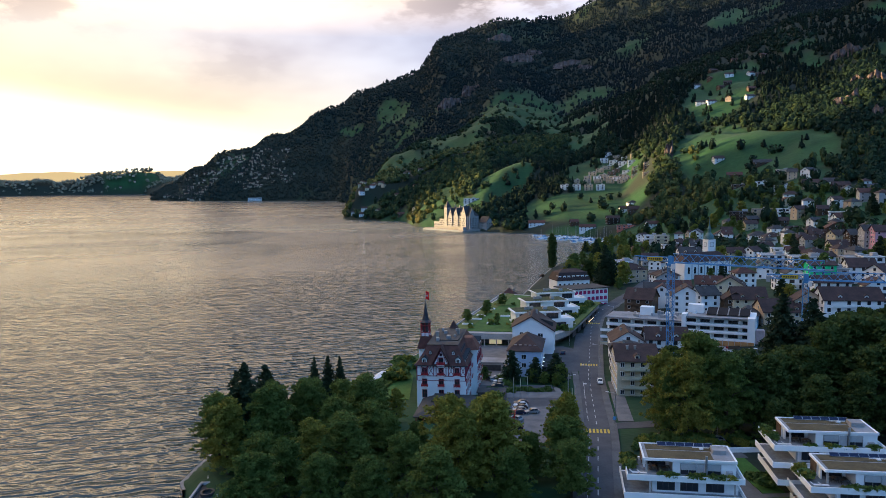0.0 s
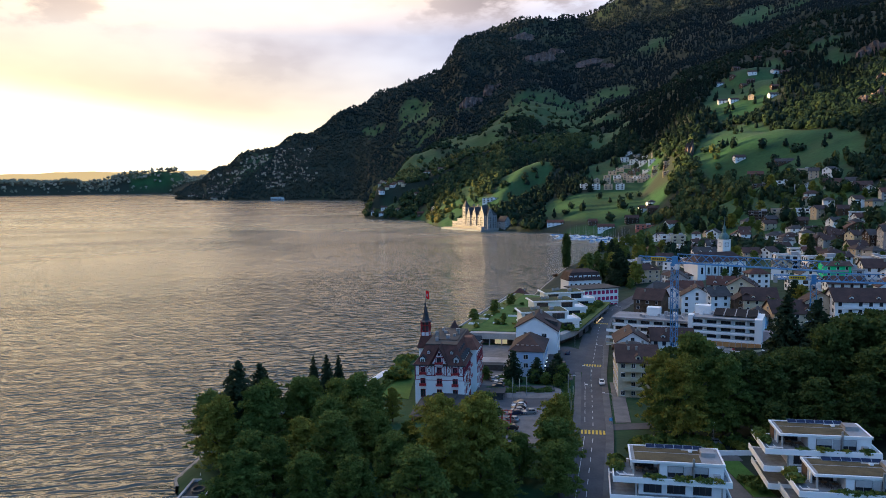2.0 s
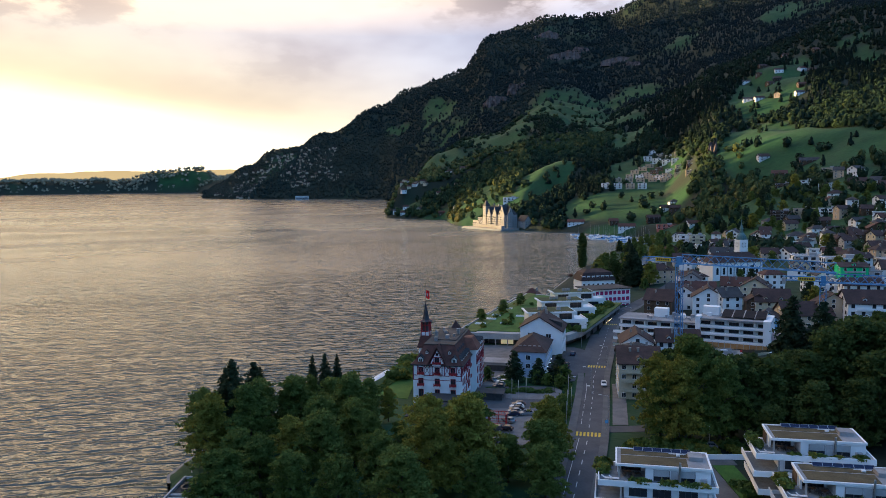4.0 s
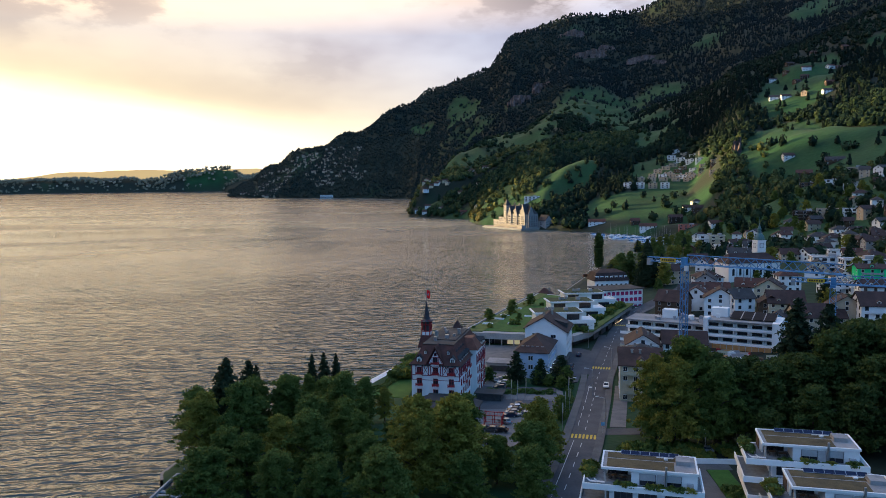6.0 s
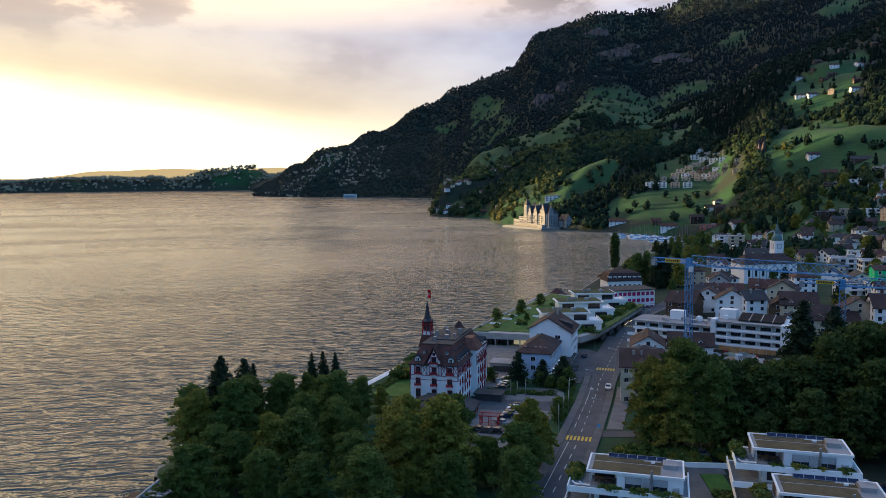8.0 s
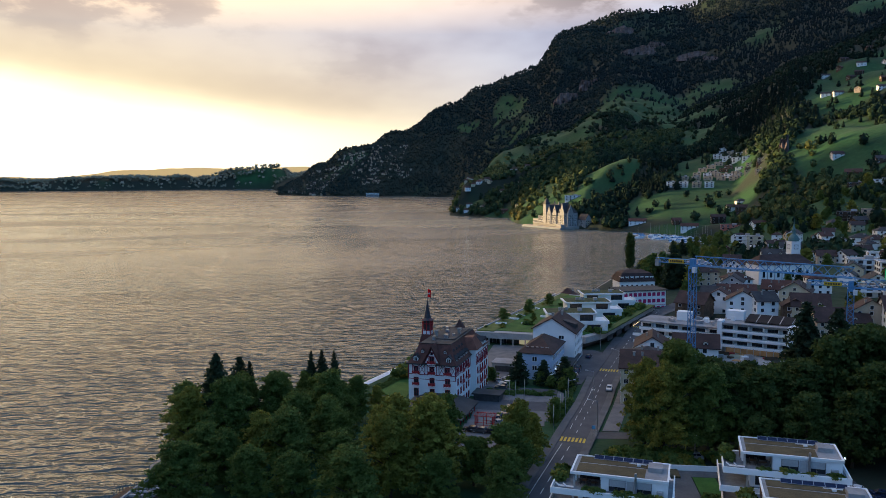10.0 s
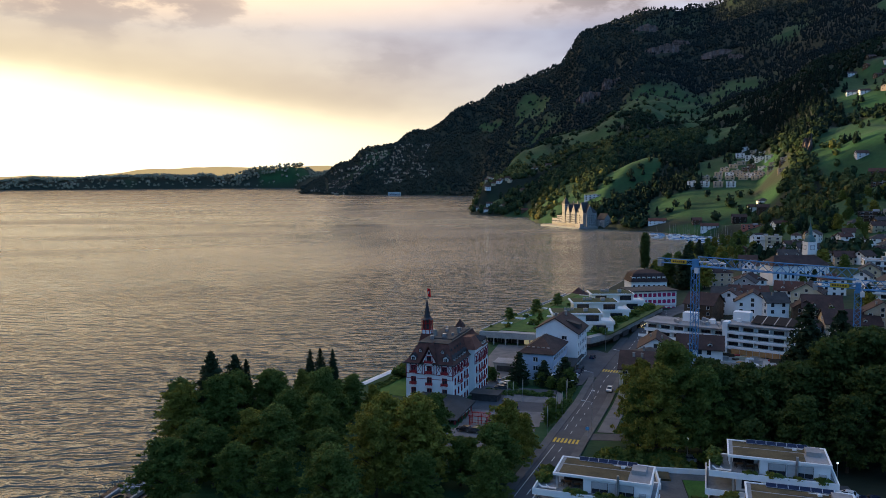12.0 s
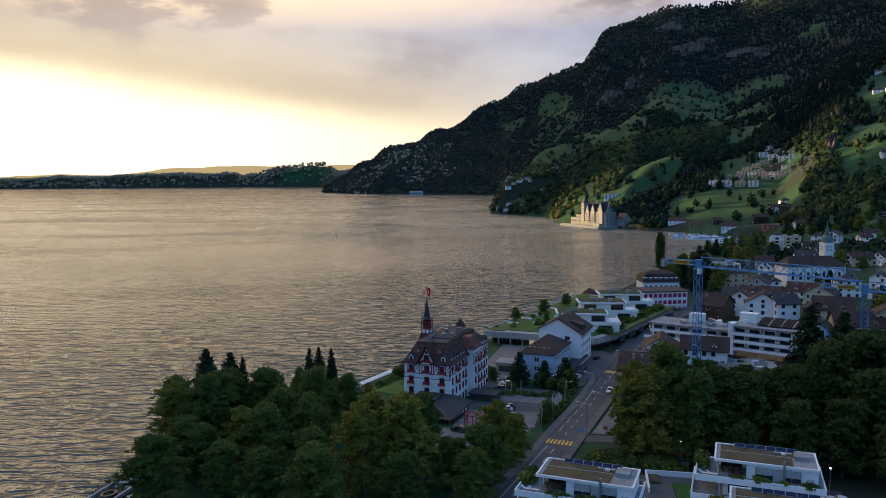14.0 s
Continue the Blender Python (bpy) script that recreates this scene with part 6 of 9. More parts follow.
# ---- the modern terrace apartments in the foreground ----
def penthouse(x, y, rot, zroof, levels, label):
    """Stacked white terraces under a penthouse with a planted roof; origin at the roof's back left corner."""
    W, D = 17.7, 9.3
    ob = thing("terrace_apartments", x, y, 0, rot, label, "apartment building", "terrace apartments")
    zf = zroof - 3.1
    r0 = part("roof", boxes((0, W, -D, 0, zroof - 0.42, zroof - 0.12)), "white", ob, "white roof edge round dry planting")
    part("parapet", boxes((-0.02, W + 0.02, -D - 0.02, -D + 0.3, zroof - 0.12, zroof + 0.06), (-0.02, W + 0.02, -0.3, 0.02, zroof - 0.12, zroof + 0.06),
                          (-0.02, 0.3, -D + 0.3, -0.3, zroof - 0.12, zroof + 0.06), (W - 0.3, W + 0.02, -D + 0.3, -0.3, zroof - 0.12, zroof + 0.06)), "white", r0)
    part("planting", boxes((1.0, W * 0.76, -D + 0.9, -D * 0.44, zroof - 0.12, zroof - 0.02), (1.0, W * 0.92, -D * 0.38, -0.5, zroof - 0.12, zroof - 0.03)), "sedum", r0, "dry brown sedum")
    part("gravel_strip", boxes((0.3, W - 0.3, -D + 0.3, -0.3, zroof - 0.12, zroof - 0.09)), "flat_roof", r0)
    for i in range(6):
        u = W * 0.25 + i * 1.83
        p = part("solar_panel", boxes((-0.88, 0.88, -0.5, 0.5, 0, 0.05)), "solar", r0, at=pose(u, -1.05, zroof + 0.28, 28))
        part("panel_frame", boxes((-0.9, 0.9, -0.52, -0.48, -0.02, 0.07), (-0.9, 0.9, 0.48, 0.52, -0.02, 0.07), (-0.9, -0.86, -0.5, 0.5, -0.02, 0.07), (0.86, 0.9, -0.5, 0.5, -0.02, 0.07)), "metal", p)
    part("roof_unit", boxes((W * 0.78, W * 0.78 + 2.6, -D * 0.56, -D * 0.24, zroof - 0.1, zroof + 0.75)), "flat_roof", r0, "grey roof access box")
    part("pipe", boxes((W * 0.58, W * 0.76, -2.75, -2.6, zroof + 0.25, zroof + 0.36), (W * 0.66, W * 0.7, -3.1, -2.3, zroof + 0.0, zroof + 0.3)), "canvas", r0)
    # penthouse rooms, set back under the roof at the open corner
    part("penthouse_wall", boxes((5.6, W - 0.2, -D + 0.3, -0.2, zf, zroof - 0.42), (0.25, 5.6, -4.0, -0.2, zf, zroof - 0.42)), "white", ob)
    part("cladding", boxes((0.18, 0.25, -3.9, -0.4, zf, zroof - 0.42)), "wood", ob, "timber cladding")
    part("roof_post", boxes((0.5, 0.85, -D + 0.5, -D + 0.85, zf, zroof - 0.42)), "concrete", ob)
    part("screen_wall", boxes((0.4, 0.7, -5.6, -4.6, zf, zroof - 0.42)), "white", ob)
    slide = window_mesh(2.9, 2.1, False, "metal", 1)
    for u in (8.6, 13.2):
        part("sliding_window", slide, None, ob, at=pose(u, -D + 0.29, zf + 0.15))
        part("lowered_blind", boxes((u - 1.4, u + 1.4, -D + 0.14, -D + 0.2, zf + 1.05, zf + 2.3)), "grey", ob, "pale grey half-lowered blind")
    part("blind", boxes((10.25, 11.55, -D + 0.2, -D + 0.3, zf + 0.1, zf + 2.3)), "grey", ob)
    part("sliding_window", window_mesh(3.6, 2.1, False, "frame_dark", 2), None, ob, at=pose(3.0, -4.01, zf + 0.1))
    bm = bmesh.new()
    tube(bm, (11.9, -D - 0.15, zf), (11.9, -D - 0.15, zroof + 1.0), 0.22, 0.22, 10)
    part("flue", bm, "metal", ob)
    if levels == 3:
        part("garden_box", boxes((15.6, 16.8, -D - 0.5, -D + 0.25, zf, zf + 1.2)), "grey", ob)
    # terraces and the storeys below
    for k in range(levels):
        z = zf - 3.1 * k
        x0, x1, y0 = -3.3 - 0.6 * (k % 2), W + 0.9, -D - 2.6 - 1.4 * k
        t = part("terrace", boxes((x0, x1, y0, 0.5, z - 0.4, z - 0.03)), "white", ob, "white terrace with a solid parapet")
        part("decking", boxes((x0 + 0.3, x1 - 0.3, y0 + 0.3, -0.2, z - 0.03, z + 0.0)), "deck", t)
        part("parapet", boxes((x0, x1, y0, y0 + 0.22, z - 0.03, z + 0.75), (x0, x0 + 0.22, y0 + 0.22, 0.5, z - 0.03, z + 0.75), (x1 - 0.22, x1, y0 + 0.22, 0.5, z - 0.03, z + 0.75)), "white", t)
        if k:
            part("storey_wall", boxes((1.6, W, -D - 1.0, 0.3, z, z + 2.7)), "white", ob)
            for u in (4.2, 8.6, 13.4):
                part("window", window_mesh(3.2, 1.7, False, "frame_dark", 2), None, ob, at=pose(u, -D - 1.01, z + 0.5))
            for u in (1.0, W - 1):
                part("column", boxes((u - 0.15, u + 0.15, y0 + 1.0, y0 + 1.3, z, z + 2.7)), "concrete", ob)
    zg = zf - 3.1 * (levels - 1)
    part("ground_storey", boxes((1.0, W, -D - 1.2, 0.2, zg - 6.5, zg - 0.4)), "white", ob)
    for u in (3.4, 8.6, 13.6):
        part("window", window_mesh(3.2, 1.8, False, "frame_dark", 2), None, ob, at=pose(u, -D - 1.21, zg - 2.5))
    return ob


LBL = "white terrace apartments with planted roof and solar panels"
A1 = penthouse(47.6, 152.6, -10.7, 15.9, 3, LBL + " beside the road")
A2 = penthouse(79.9, 160.2, -10.0, 18.3, 3, LBL)
A3 = penthouse(80.3, 146.2, -10.0, 15.2, 3, LBL + ", stepping down")


def shrub_mesh(seed, count=220, size=0.2, mat="hedge"):
    r = np.random.RandomState(seed)
    c = r.uniform(-0.5, 0.5, (8, 3)) * (1, 1, 0.6) + (0, 0, 0.5)
    return leaf_mesh("shrub", c, r.uniform(0.25, 0.45, 8), count, size, seed, mat)


SHRUBS = []


def shrub(x, y, z, s, k=0, label="bushy green planting in a terrace trough", group="terrace planting"):
    while len(SHRUBS) < 4:
        SHRUBS.append(shrub_mesh(80 + len(SHRUBS), mat=("hedge", "leaf", "leaf_autumn", "hedge")[len(SHRUBS)]))
    ob = new("shrub", SHRUBS[k % 4])
    ob.matrix_basis = pose(x, y, z, 0, 0, (x * 91 + y * 37) % 360) @ Matrix.Scale(s, 4)
    return tagged(ob, label, "shrub", group)


def hedge(rows, label, group):
    """A row of bushes grown together: places x, y, z and size."""
    shrub_at = []
    while len(SHRUBS) < 4:
        SHRUBS.append(shrub_mesh(80 + len(SHRUBS), mat=("hedge", "leaf", "leaf_autumn", "hedge")[len(SHRUBS)]))
    for i, (x, y, z, s) in enumerate(rows):
        me = SHRUBS[i % 2 * 3]
        co = np.empty(len(me.vertices) * 3, dtype=np.float32)
        me.vertices.foreach_get("co", co)
        co = co.reshape(-1, 3)
        a = (x * 91 + y * 37) % 6.283
        turn = np.array(((math.cos(a), math.sin(a), 0), (-math.sin(a), math.cos(a), 0), (0, 0, 1)))
        shrub_at.append(co @ turn * s + (x - rows[0][0], y - rows[0][1], z - rows[0][2]))
    verts = np.concatenate(shrub_at)
    ob = new("hedge", mesh_of("hedge", verts, np.arange(len(verts)).reshape(-1, 3), M["hedge"]))
    ob.matrix_basis = pose(*rows[0][:3])
    return tagged(ob, label, "hedge", group)


def terrace_life(block, zf, seed, dense):
    """Planters, chairs, tables and pots on a penthouse terrace."""
    rnd = random.Random(seed)
    m = block.matrix_basis
    for i in range(dense):
        p = m @ Vector((rnd.uniform(2.5, 17), -11.3 + rnd.uniform(-0.25, 0.25), zf))
        shrub(p.x, p.y, p.z + 0.25, rnd.uniform(0.6, 1.15), i)
    for i in range(dense // 2):
        p = m @ Vector((-2.9 + rnd.uniform(0, 1.2), rnd.uniform(-7.5, -0.8), zf))
        shrub(p.x, p.y, p.z, rnd.uniform(1.0, 1.8), i)
    for u, v in ((2.2, -6.6), (4.0, -7.4)):
        p = m @ Vector((u, v, zf))
        t = thing("terrace_table", p.x, p.y, p.z, 10, "dark garden table on a roof terrace", "table", "terrace furniture")
        part("tabletop", boxes((-0.8, 0.8, -0.45, 0.45, 0.7, 0.75)), "wood", t)
        for a in (-0.7, 0.7):
            for b in (-0.38, 0.38):
                part("leg", boxes((a - 0.03, a + 0.03, b - 0.03, b + 0.03, 0, 0.7)), "frame_dark", t)
        for k in range(4):
            q = m @ Vector((u - 0.6 + 1.2 * (k % 2), v + (0.8 if k > 1 else -0.8), zf))
            c = thing("garden_chair", q.x, q.y, q.z, rnd.uniform(0, 360), "dark garden chair on a roof terrace", "chair", "terrace furniture")
            part("seat", boxes((-0.25, 0.25, -0.25, 0.25, 0.42, 0.47)), "frame_dark", c)
            part("backrest", boxes((-0.25, 0.25, 0.22, 0.27, 0.47, 0.95)), "frame_dark", c)
            for a in (-0.22, 0.22):
                for b in (-0.22, 0.22):
                    part("leg", boxes((a - 0.02, a + 0.02, b - 0.02, b + 0.02, 0, 0.42)), "frame_dark", c)
    for u in (-1.6, -0.2):
        p = m @ Vector((u, -9.6, zf))
        b = thing("sun_lounger", p.x, p.y, p.z, 80, "pale sun lounger on a roof terrace", "lounger", "terrace furniture")
        part("mattress", boxes((-0.3, 0.3, -0.9, 0.5, 0.28, 0.38)), "canvas", b)
        part("backrest", boxes((-0.3, 0.3, 0, 0.75, 0, 0.09)), "canvas", b, at=pose(0, 0.48, 0.32, 38))
        for a in (-0.26, 0.26):
            for c in (-0.8, 0.4):
                part("leg", boxes((a - 0.03, a + 0.03, c - 0.03, c + 0.03, 0, 0.28)), "metal", b)


terrace_life(A1, 12.8, 1, 38)
terrace_life(A2, 15.2, 2, 18)
terrace_life(A3, 12.1, 3, 18)

# courtyard between the blocks
yard = thing("courtyard", 0, 0, 0, 0, "paved courtyard with lawns between the terrace apartments", "courtyard", kind="structure")
gz = ground_z(72, 160)
part("paving", boxes((66.5, 73.0, 141, 171.2, gz - 1, gz + 0.1), (73, 79, 148.6, 150.6, gz - 1, gz + 0.1), (60, 79, 171.2, 174.7, gz - 1, gz + 0.1)), "pavement", yard)
part("lawn", boxes((73.2, 78, 150.8, 171, gz - 1, gz + 0.13), (73.2, 78, 138, 148.4, gz - 1, gz + 0.13)), "lawn", yard)
part("garden_wall", boxes((68, 90, 174.8, 175.2, gz - 1, gz + 1.2), (67.6, 68, 165, 175.2, gz - 1, gz + 1.2)), "white", yard, "long white boundary wall")
part("planting_bed", boxes((68.2, 70.6, 170, 174.4, gz - 1, gz + 0.5)), "sedum", yard)
for i, (x, y, s) in enumerate(((74, 158.5, 1.6), (75.2, 158.3, 1.5), (76.3, 158.1, 1.6), (77.4, 157.9, 1.5), (74.8, 153.6, 2.4))):
    shrub(x, y, gz + 0.1, s, 0, "clipped green hedge on a lawn", "courtyard shrubs")
for i in range(60):
    rnd = random.Random(i)
    shrub(rnd.uniform(54, 84), rnd.uniform(176.5, 184), gz, rnd.uniform(1.2, 2.6), i, "wild green shrub on the bank behind the wall", "bank shrubs")

# ---- quay, garden deck and the villas on it ----
def quay():
    bm = bmesh.new()
    ys = np.concatenate([np.linspace(168, 300, 30), np.linspace(304, 640, 60)])
    xs = np.interp(ys, SHORE_Y, SHORE_X)
    rows = [[bm.verts.new((x + o, y, z)) for x, y in zip(xs, ys)] for o, z in ((-0.5, -3), (-0.5, 1.7), (0.4, 1.75), (1.6, 1.5))]
    for a, b in zip(rows[:-1], rows[1:]):
        for i in range(len(ys) - 1):
            bm.faces.new((a[i], a[i + 1], b[i + 1], b[i]))
    ob = new("quay_wall", mesh_from("quay_wall", bm, "stone"))
    tagged(ob, "grey stone quay wall along the lake shore", "quay wall", kind="structure")


quay()


def garden_deck():
    ob = thing("garden_deck", 0, 0, 0, 0, "planted roof garden over a low concrete building by the lake", "roof garden")
    out = [(12, 313), (57, 305), (65, 316), (80, 352), (94, 386), (88, 402), (49, 426)]
    bm = bmesh.new()
    slab(bm, out, 5.9, 8.4)
    part("deck_slab", bm, "concrete", ob)
    inner = [(13.5, 317), (56, 309), (64, 320), (78, 354), (91, 387), (86, 399), (50, 421)]
    bm = bmesh.new()
    slab(bm, inner, 8.4, 8.62)
    part("lawn", bm, "lawn", ob, "bright green lawn")
    bm = bmesh.new()
    slab(bm, [(13, 314.5), (20, 313.4), (54, 421), (50, 424)], 8.4, 8.75)
    part("moss_strip", bm, "moss", ob, "yellow-green planted strip")
    part("edge_path", boxes((-1.6, -0.9, 0, 112, 8.35, 8.8)), "concrete", ob, at=pose(14.0, 316, 0, 0, 0, -17.6))
    # the glazed storey under the deck
    bm = bmesh.new()
    slab(bm, [(15, 318), (56, 310), (64, 322), (78, 356), (88, 385), (52, 420)], 1.5, 7.0)
    part("lower_wall", bm, "frame_dark", ob)
    for i in range(7):
        x_ = 13 + i * 5
        part("column", boxes((-0.25, 0.25, -0.25, 0.25, 1.5, 7.0)), "concrete", ob, at=pose(x_, 313.4 - (x_ - 12) * 0.178, 0))
    part("lit_window", boxes((-2.6, 2.6, -0.1, 0.1, 0, 3.0)), LAMP_ROOM, ob, "window of a lit room", at=pose(33, 314.1, 3.0, 0, 0, -11))
    for x_ in (17, 23, 40, 46):
        part("glazing", window_mesh(4.2, 3.2, False, "metal", 2), None, ob, at=pose(x_, 317.4 - (x_ - 15) * 0.195, 2.6, 0, 0, -11))
    # light wells in the lawn
    for x_, y_, r_ in ((22, 330, -18), (30, 352, -18), (36, 371, -18), (33, 331, -10), (41, 349, -10), (44, 338, 0), (48, 362, -10), (27, 342, -18)):
        w = part("light_well", boxes((-2.2, 2.2, -1.3, -1.0, 8.5, 9.1), (-2.2, 2.2, 1.0, 1.3, 8.5, 9.1), (-2.2, -1.9, -1.0, 1.0, 8.5, 9.1), (1.9, 2.2, -1.0, 1.0, 8.5, 9.1)), "white", ob, at=pose(x_, y_, 0, 0, 0, r_))
        part("well_floor", boxes((-1.9, 1.9, -1.0, 1.0, 8.5, 8.68)), "glass", w)
    # planted slope and wall along the road
    bm = bmesh.new()
    slab(bm, [(62, 312), (65.5, 313), (95, 386), (92, 388)], 8.4, 8.9)
    part("moss_strip", bm, "moss", ob, "yellow-green planted strip")
    # dark plates imitate the shade in the garage mouths; nothing is cut
    for i in range(6):
        y_ = 322 + i * 11
        part("garage_opening", boxes((-0.1, 0.15, -3.6, 3.6, 4.2, 6.4)), "frame_dark", ob, at=pose(68.0 + i * 4.55, y_, 0, 0, 0, -22.5))


def lamp_material(name, colour, strength):
    mat = bpy.data.materials.new(name)
    mat.use_nodes = True
    p = mat.node_tree.nodes["Principled BSDF"]
    p.inputs["Base Color"].default_value = (*colour, 1)
    p.inputs["Emission Color"].default_value = (*colour, 1)
    p.inputs["Emission Strength"].default_value = strength
    return mat


LAMP_ROOM = lamp_material("lit_room", (1.0, 0.85, 0.5), 0.15)
LAMP_WARM = lamp_material("warm_lamp", (1.0, 0.72, 0.38), 1.3)
LAMP_COOL = lamp_material("street_lamp", (0.85, 0.95, 1.0), 1.0)
garden_deck()
DECK = 8.5
for x, y, s in ((22.5, 338, 0.62), (33.5, 361, 0.68), (43, 382, 0.66), (36, 338, 0.4), (42, 322, 0.4)):
    plant(SMALL[0], x, y, s * 1.15, z=DECK, width_scale=s * 1.35, label="round dark green tree on the roof garden")
for i in range(34):
    rnd = random.Random(100 + i)
    x, y = rnd.uniform(14.5, 50), rnd.uniform(314, 392)
    if (x - 12) / 36 * 108 + 312 < y - 2 or x > 46 - (y - 314) * 0.02 and y < 318:
        continue
    shrub(x, y, DECK, rnd.uniform(0.8, 1.8), i, "low green shrub on the roof garden", "roof garden shrubs")
for i in range(70):
    rnd = random.Random(300 + i)
    k = rnd.random()
    shrub(60.5 + k * 30 + rnd.uniform(-3.4, 1.2), 313 + k * 72 + rnd.uniform(-2, 2), DECK, rnd.uniform(1.4, 2.6), i, "dense green hedge bush above the road", "roadside hedge")


def villa(x, y, rot, z0):
    """A white stepped villa: a wide upper floor with a planted roof, and a lower wing towards the road."""
    ob = thing("villa", x, y, z0, rot, "white cubic villa with planted flat roofs, stepping down to the road", "villa", "stepped lakeside villas")
    H1 = 7.4
    part("upper_wall", boxes((0, 19.5, 1.0, 12, 0, H1 - 0.5)), "white", ob)
    r1 = part("upper_roof", boxes((-1.2, 20, -0.2, 12.6, H1 - 0.5, H1)), "white", ob)
    part("planting", boxes((-0.4, 19.4, 0.4, 12, H1, H1 + 0.12)), "moss_dark", r1)
    for u, v, s in ((5.2, 6, 0.5), (6.6, 6, 0.5), (8.2, 7, 0.6), (13.5, 5, 0.9)):
        part("roof_vent", boxes((u - s, u + s, v - s, v + s, H1, H1 + 1.3)), "concrete", r1)
    part("lower_wall", boxes((12.5, 24, -2.4, 10, 0, 3.3)), "white", ob)
    r2 = part("lower_roof", boxes((12.2, 24.6, -2.8, 0.95, 3.3, 3.8), (19.5, 24.6, 0.95, 10.4, 3.3, 3.8)), "white", ob)
    part("planting", boxes((12.8, 24.0, -2.2, 0.7, 3.8, 3.9)), "moss_dark", r2)
    part("railing", boxes((12.3, 24.5, -2.8, -2.7, 3.8, 4.6), (24.4, 24.5, -2.7, 10.3, 3.8, 4.6)), "white", r2)
    dark = window_mesh(5.2, 2.4, False, "frame_dark", 2)
    for u in (4.0, 15.8):
        part("window", dark, None, ob, at=pose(u, 0.99, 3.9))
    part("window", dark, None, ob, at=pose(18.3, -2.41, 0.4))
    part("window", window_mesh(4.4, 2.3, False, "frame_dark", 2), None, ob, at=pose(6.5, 0.99, 0.4))
    for v in (1.0, 6.0):
        part("window", window_mesh(3.0, 2.2, False, "frame_dark", 1), None, ob, at=pose(24.01, v + 0.6, 0.5, 0, 0, 90))
        part("window", window_mesh(3.0, 2.2, False, "frame_dark", 1), None, ob, at=pose(19.51, v + 2.4, 4.3, 0, 0, 90))


villa(42.5, 317.0, 6, DECK)
villa(51.0, 346.5, 8, DECK)
villa(60.0, 374.0, 8, DECK)

# pale blue hall and the white gabled house behind it, beside the road
def roadside_pair():
    ob = thing("house", 32.1, 259.4, 2.6, -12, "pale blue rendered house with a brown hipped roof, beside the road", "house")
    w, d, h = 11.6, 22.0, 9.6
    part("wall", boxes((0, w, 0, d, -1, h)), "bluish", ob)
    bm = bmesh.new()
    hip(bm, w, d, 0, 4.2, 0.5, 0.0)
    for v in bm.verts:
        if v.co.z > 3:
            v.co.y += -1.5 if v.co.x < 0 else 3.0
            v.co.x *= 0.1
    part("roof", bm, "tile_brown", ob, at=pose(w / 2, d / 2, h))
    for i in range(5):
        part("snow_guard", boxes((-0.5, 0.5, -0.1, 0.1, 0, 0.25)), "metal", ob, at=pose(2.5 + i * 1.7, 2.6, h + 1.45))
    for z in (3.8, 6.8):
        part("window", window_mesh(1.5, 1.5, False, "white", 1), None, ob, at=pose(5.6, 0, z))
    for z in (1.0, 4.0, 7.2):
        for v in np.arange(1.6, d - 1, 2.6):
            part("window", window_mesh(1.5, 1.4, False, "white", 1), None, ob, at=pose(w, v, z, 0, 0, 90))
    part("canopy", boxes((w, w + 4.5, 4, d + 10, 2.9, 3.3)), "felt", ob, "flat dark entrance canopy")
    for v in (5, 11, 17, 23):
        part("canopy_post", boxes((w + 4.1, w + 4.3, v, v + 0.2, -1, 2.9)), "concrete", ob)
    ob = thing("house", 36.6, 283.5, 2.6, -12, "tall white gabled house with a brown tiled roof, beside the road", "house")
    w, d, h = 15.5, 17.5, 13.6
    bm = bmesh.new()
    sweep(bm, [(0, -1), (w, -1), (w, h - 1.2), (w * 0.46, h + 3.6), (0, h - 0.2)], 0, d, "y")
    part("wall", bm, "white", ob)
    bm = bmesh.new()
    sweep(bm, [(-0.7, h - 0.7), (w * 0.46, h + 3.75), (w + 0.7, h - 1.75), (w + 0.7, h - 1.4), (w * 0.46, h + 4.1), (-0.7, h - 0.35)], -0.6, d + 0.6, "y")
    part("roof", bm, "tile_brown", ob)
    part("window", window_mesh(1.1, 0.8, False, "white", 1), None, ob, at=pose(3.4, 0, 10.6))
    part("window", window_mesh(1.8, 1.3, False, "white", 1), None, ob, at=pose(10.6, 0, 9.8))
    for z in (1.0, 4.0, 7.0, 10.0):
        for v in np.arange(2.0, d - 1, 3.2):
            part("window", window_mesh(1.5, 1.5, False, "white", 1), None, ob, at=pose(w, v, z, 0, 0, 90))
    bm = bmesh.new()
    sweep(bm, [(w * 0.66, h + 0.9), (w * 0.98, h - 0.6), (w * 0.98, h + 1.1), (w * 0.66, h + 2.4)], 5, 9, "y")
    part("dormer", bm, "tile_grey", ob)
    for u, v in ((w * 0.4, 6), (w * 0.55, 12)):
        part("chimney", boxes((u - 0.4, u + 0.4, v - 0.4, v + 0.4, h + 2, h + 4.9)), "stone", ob)


roadside_pair()


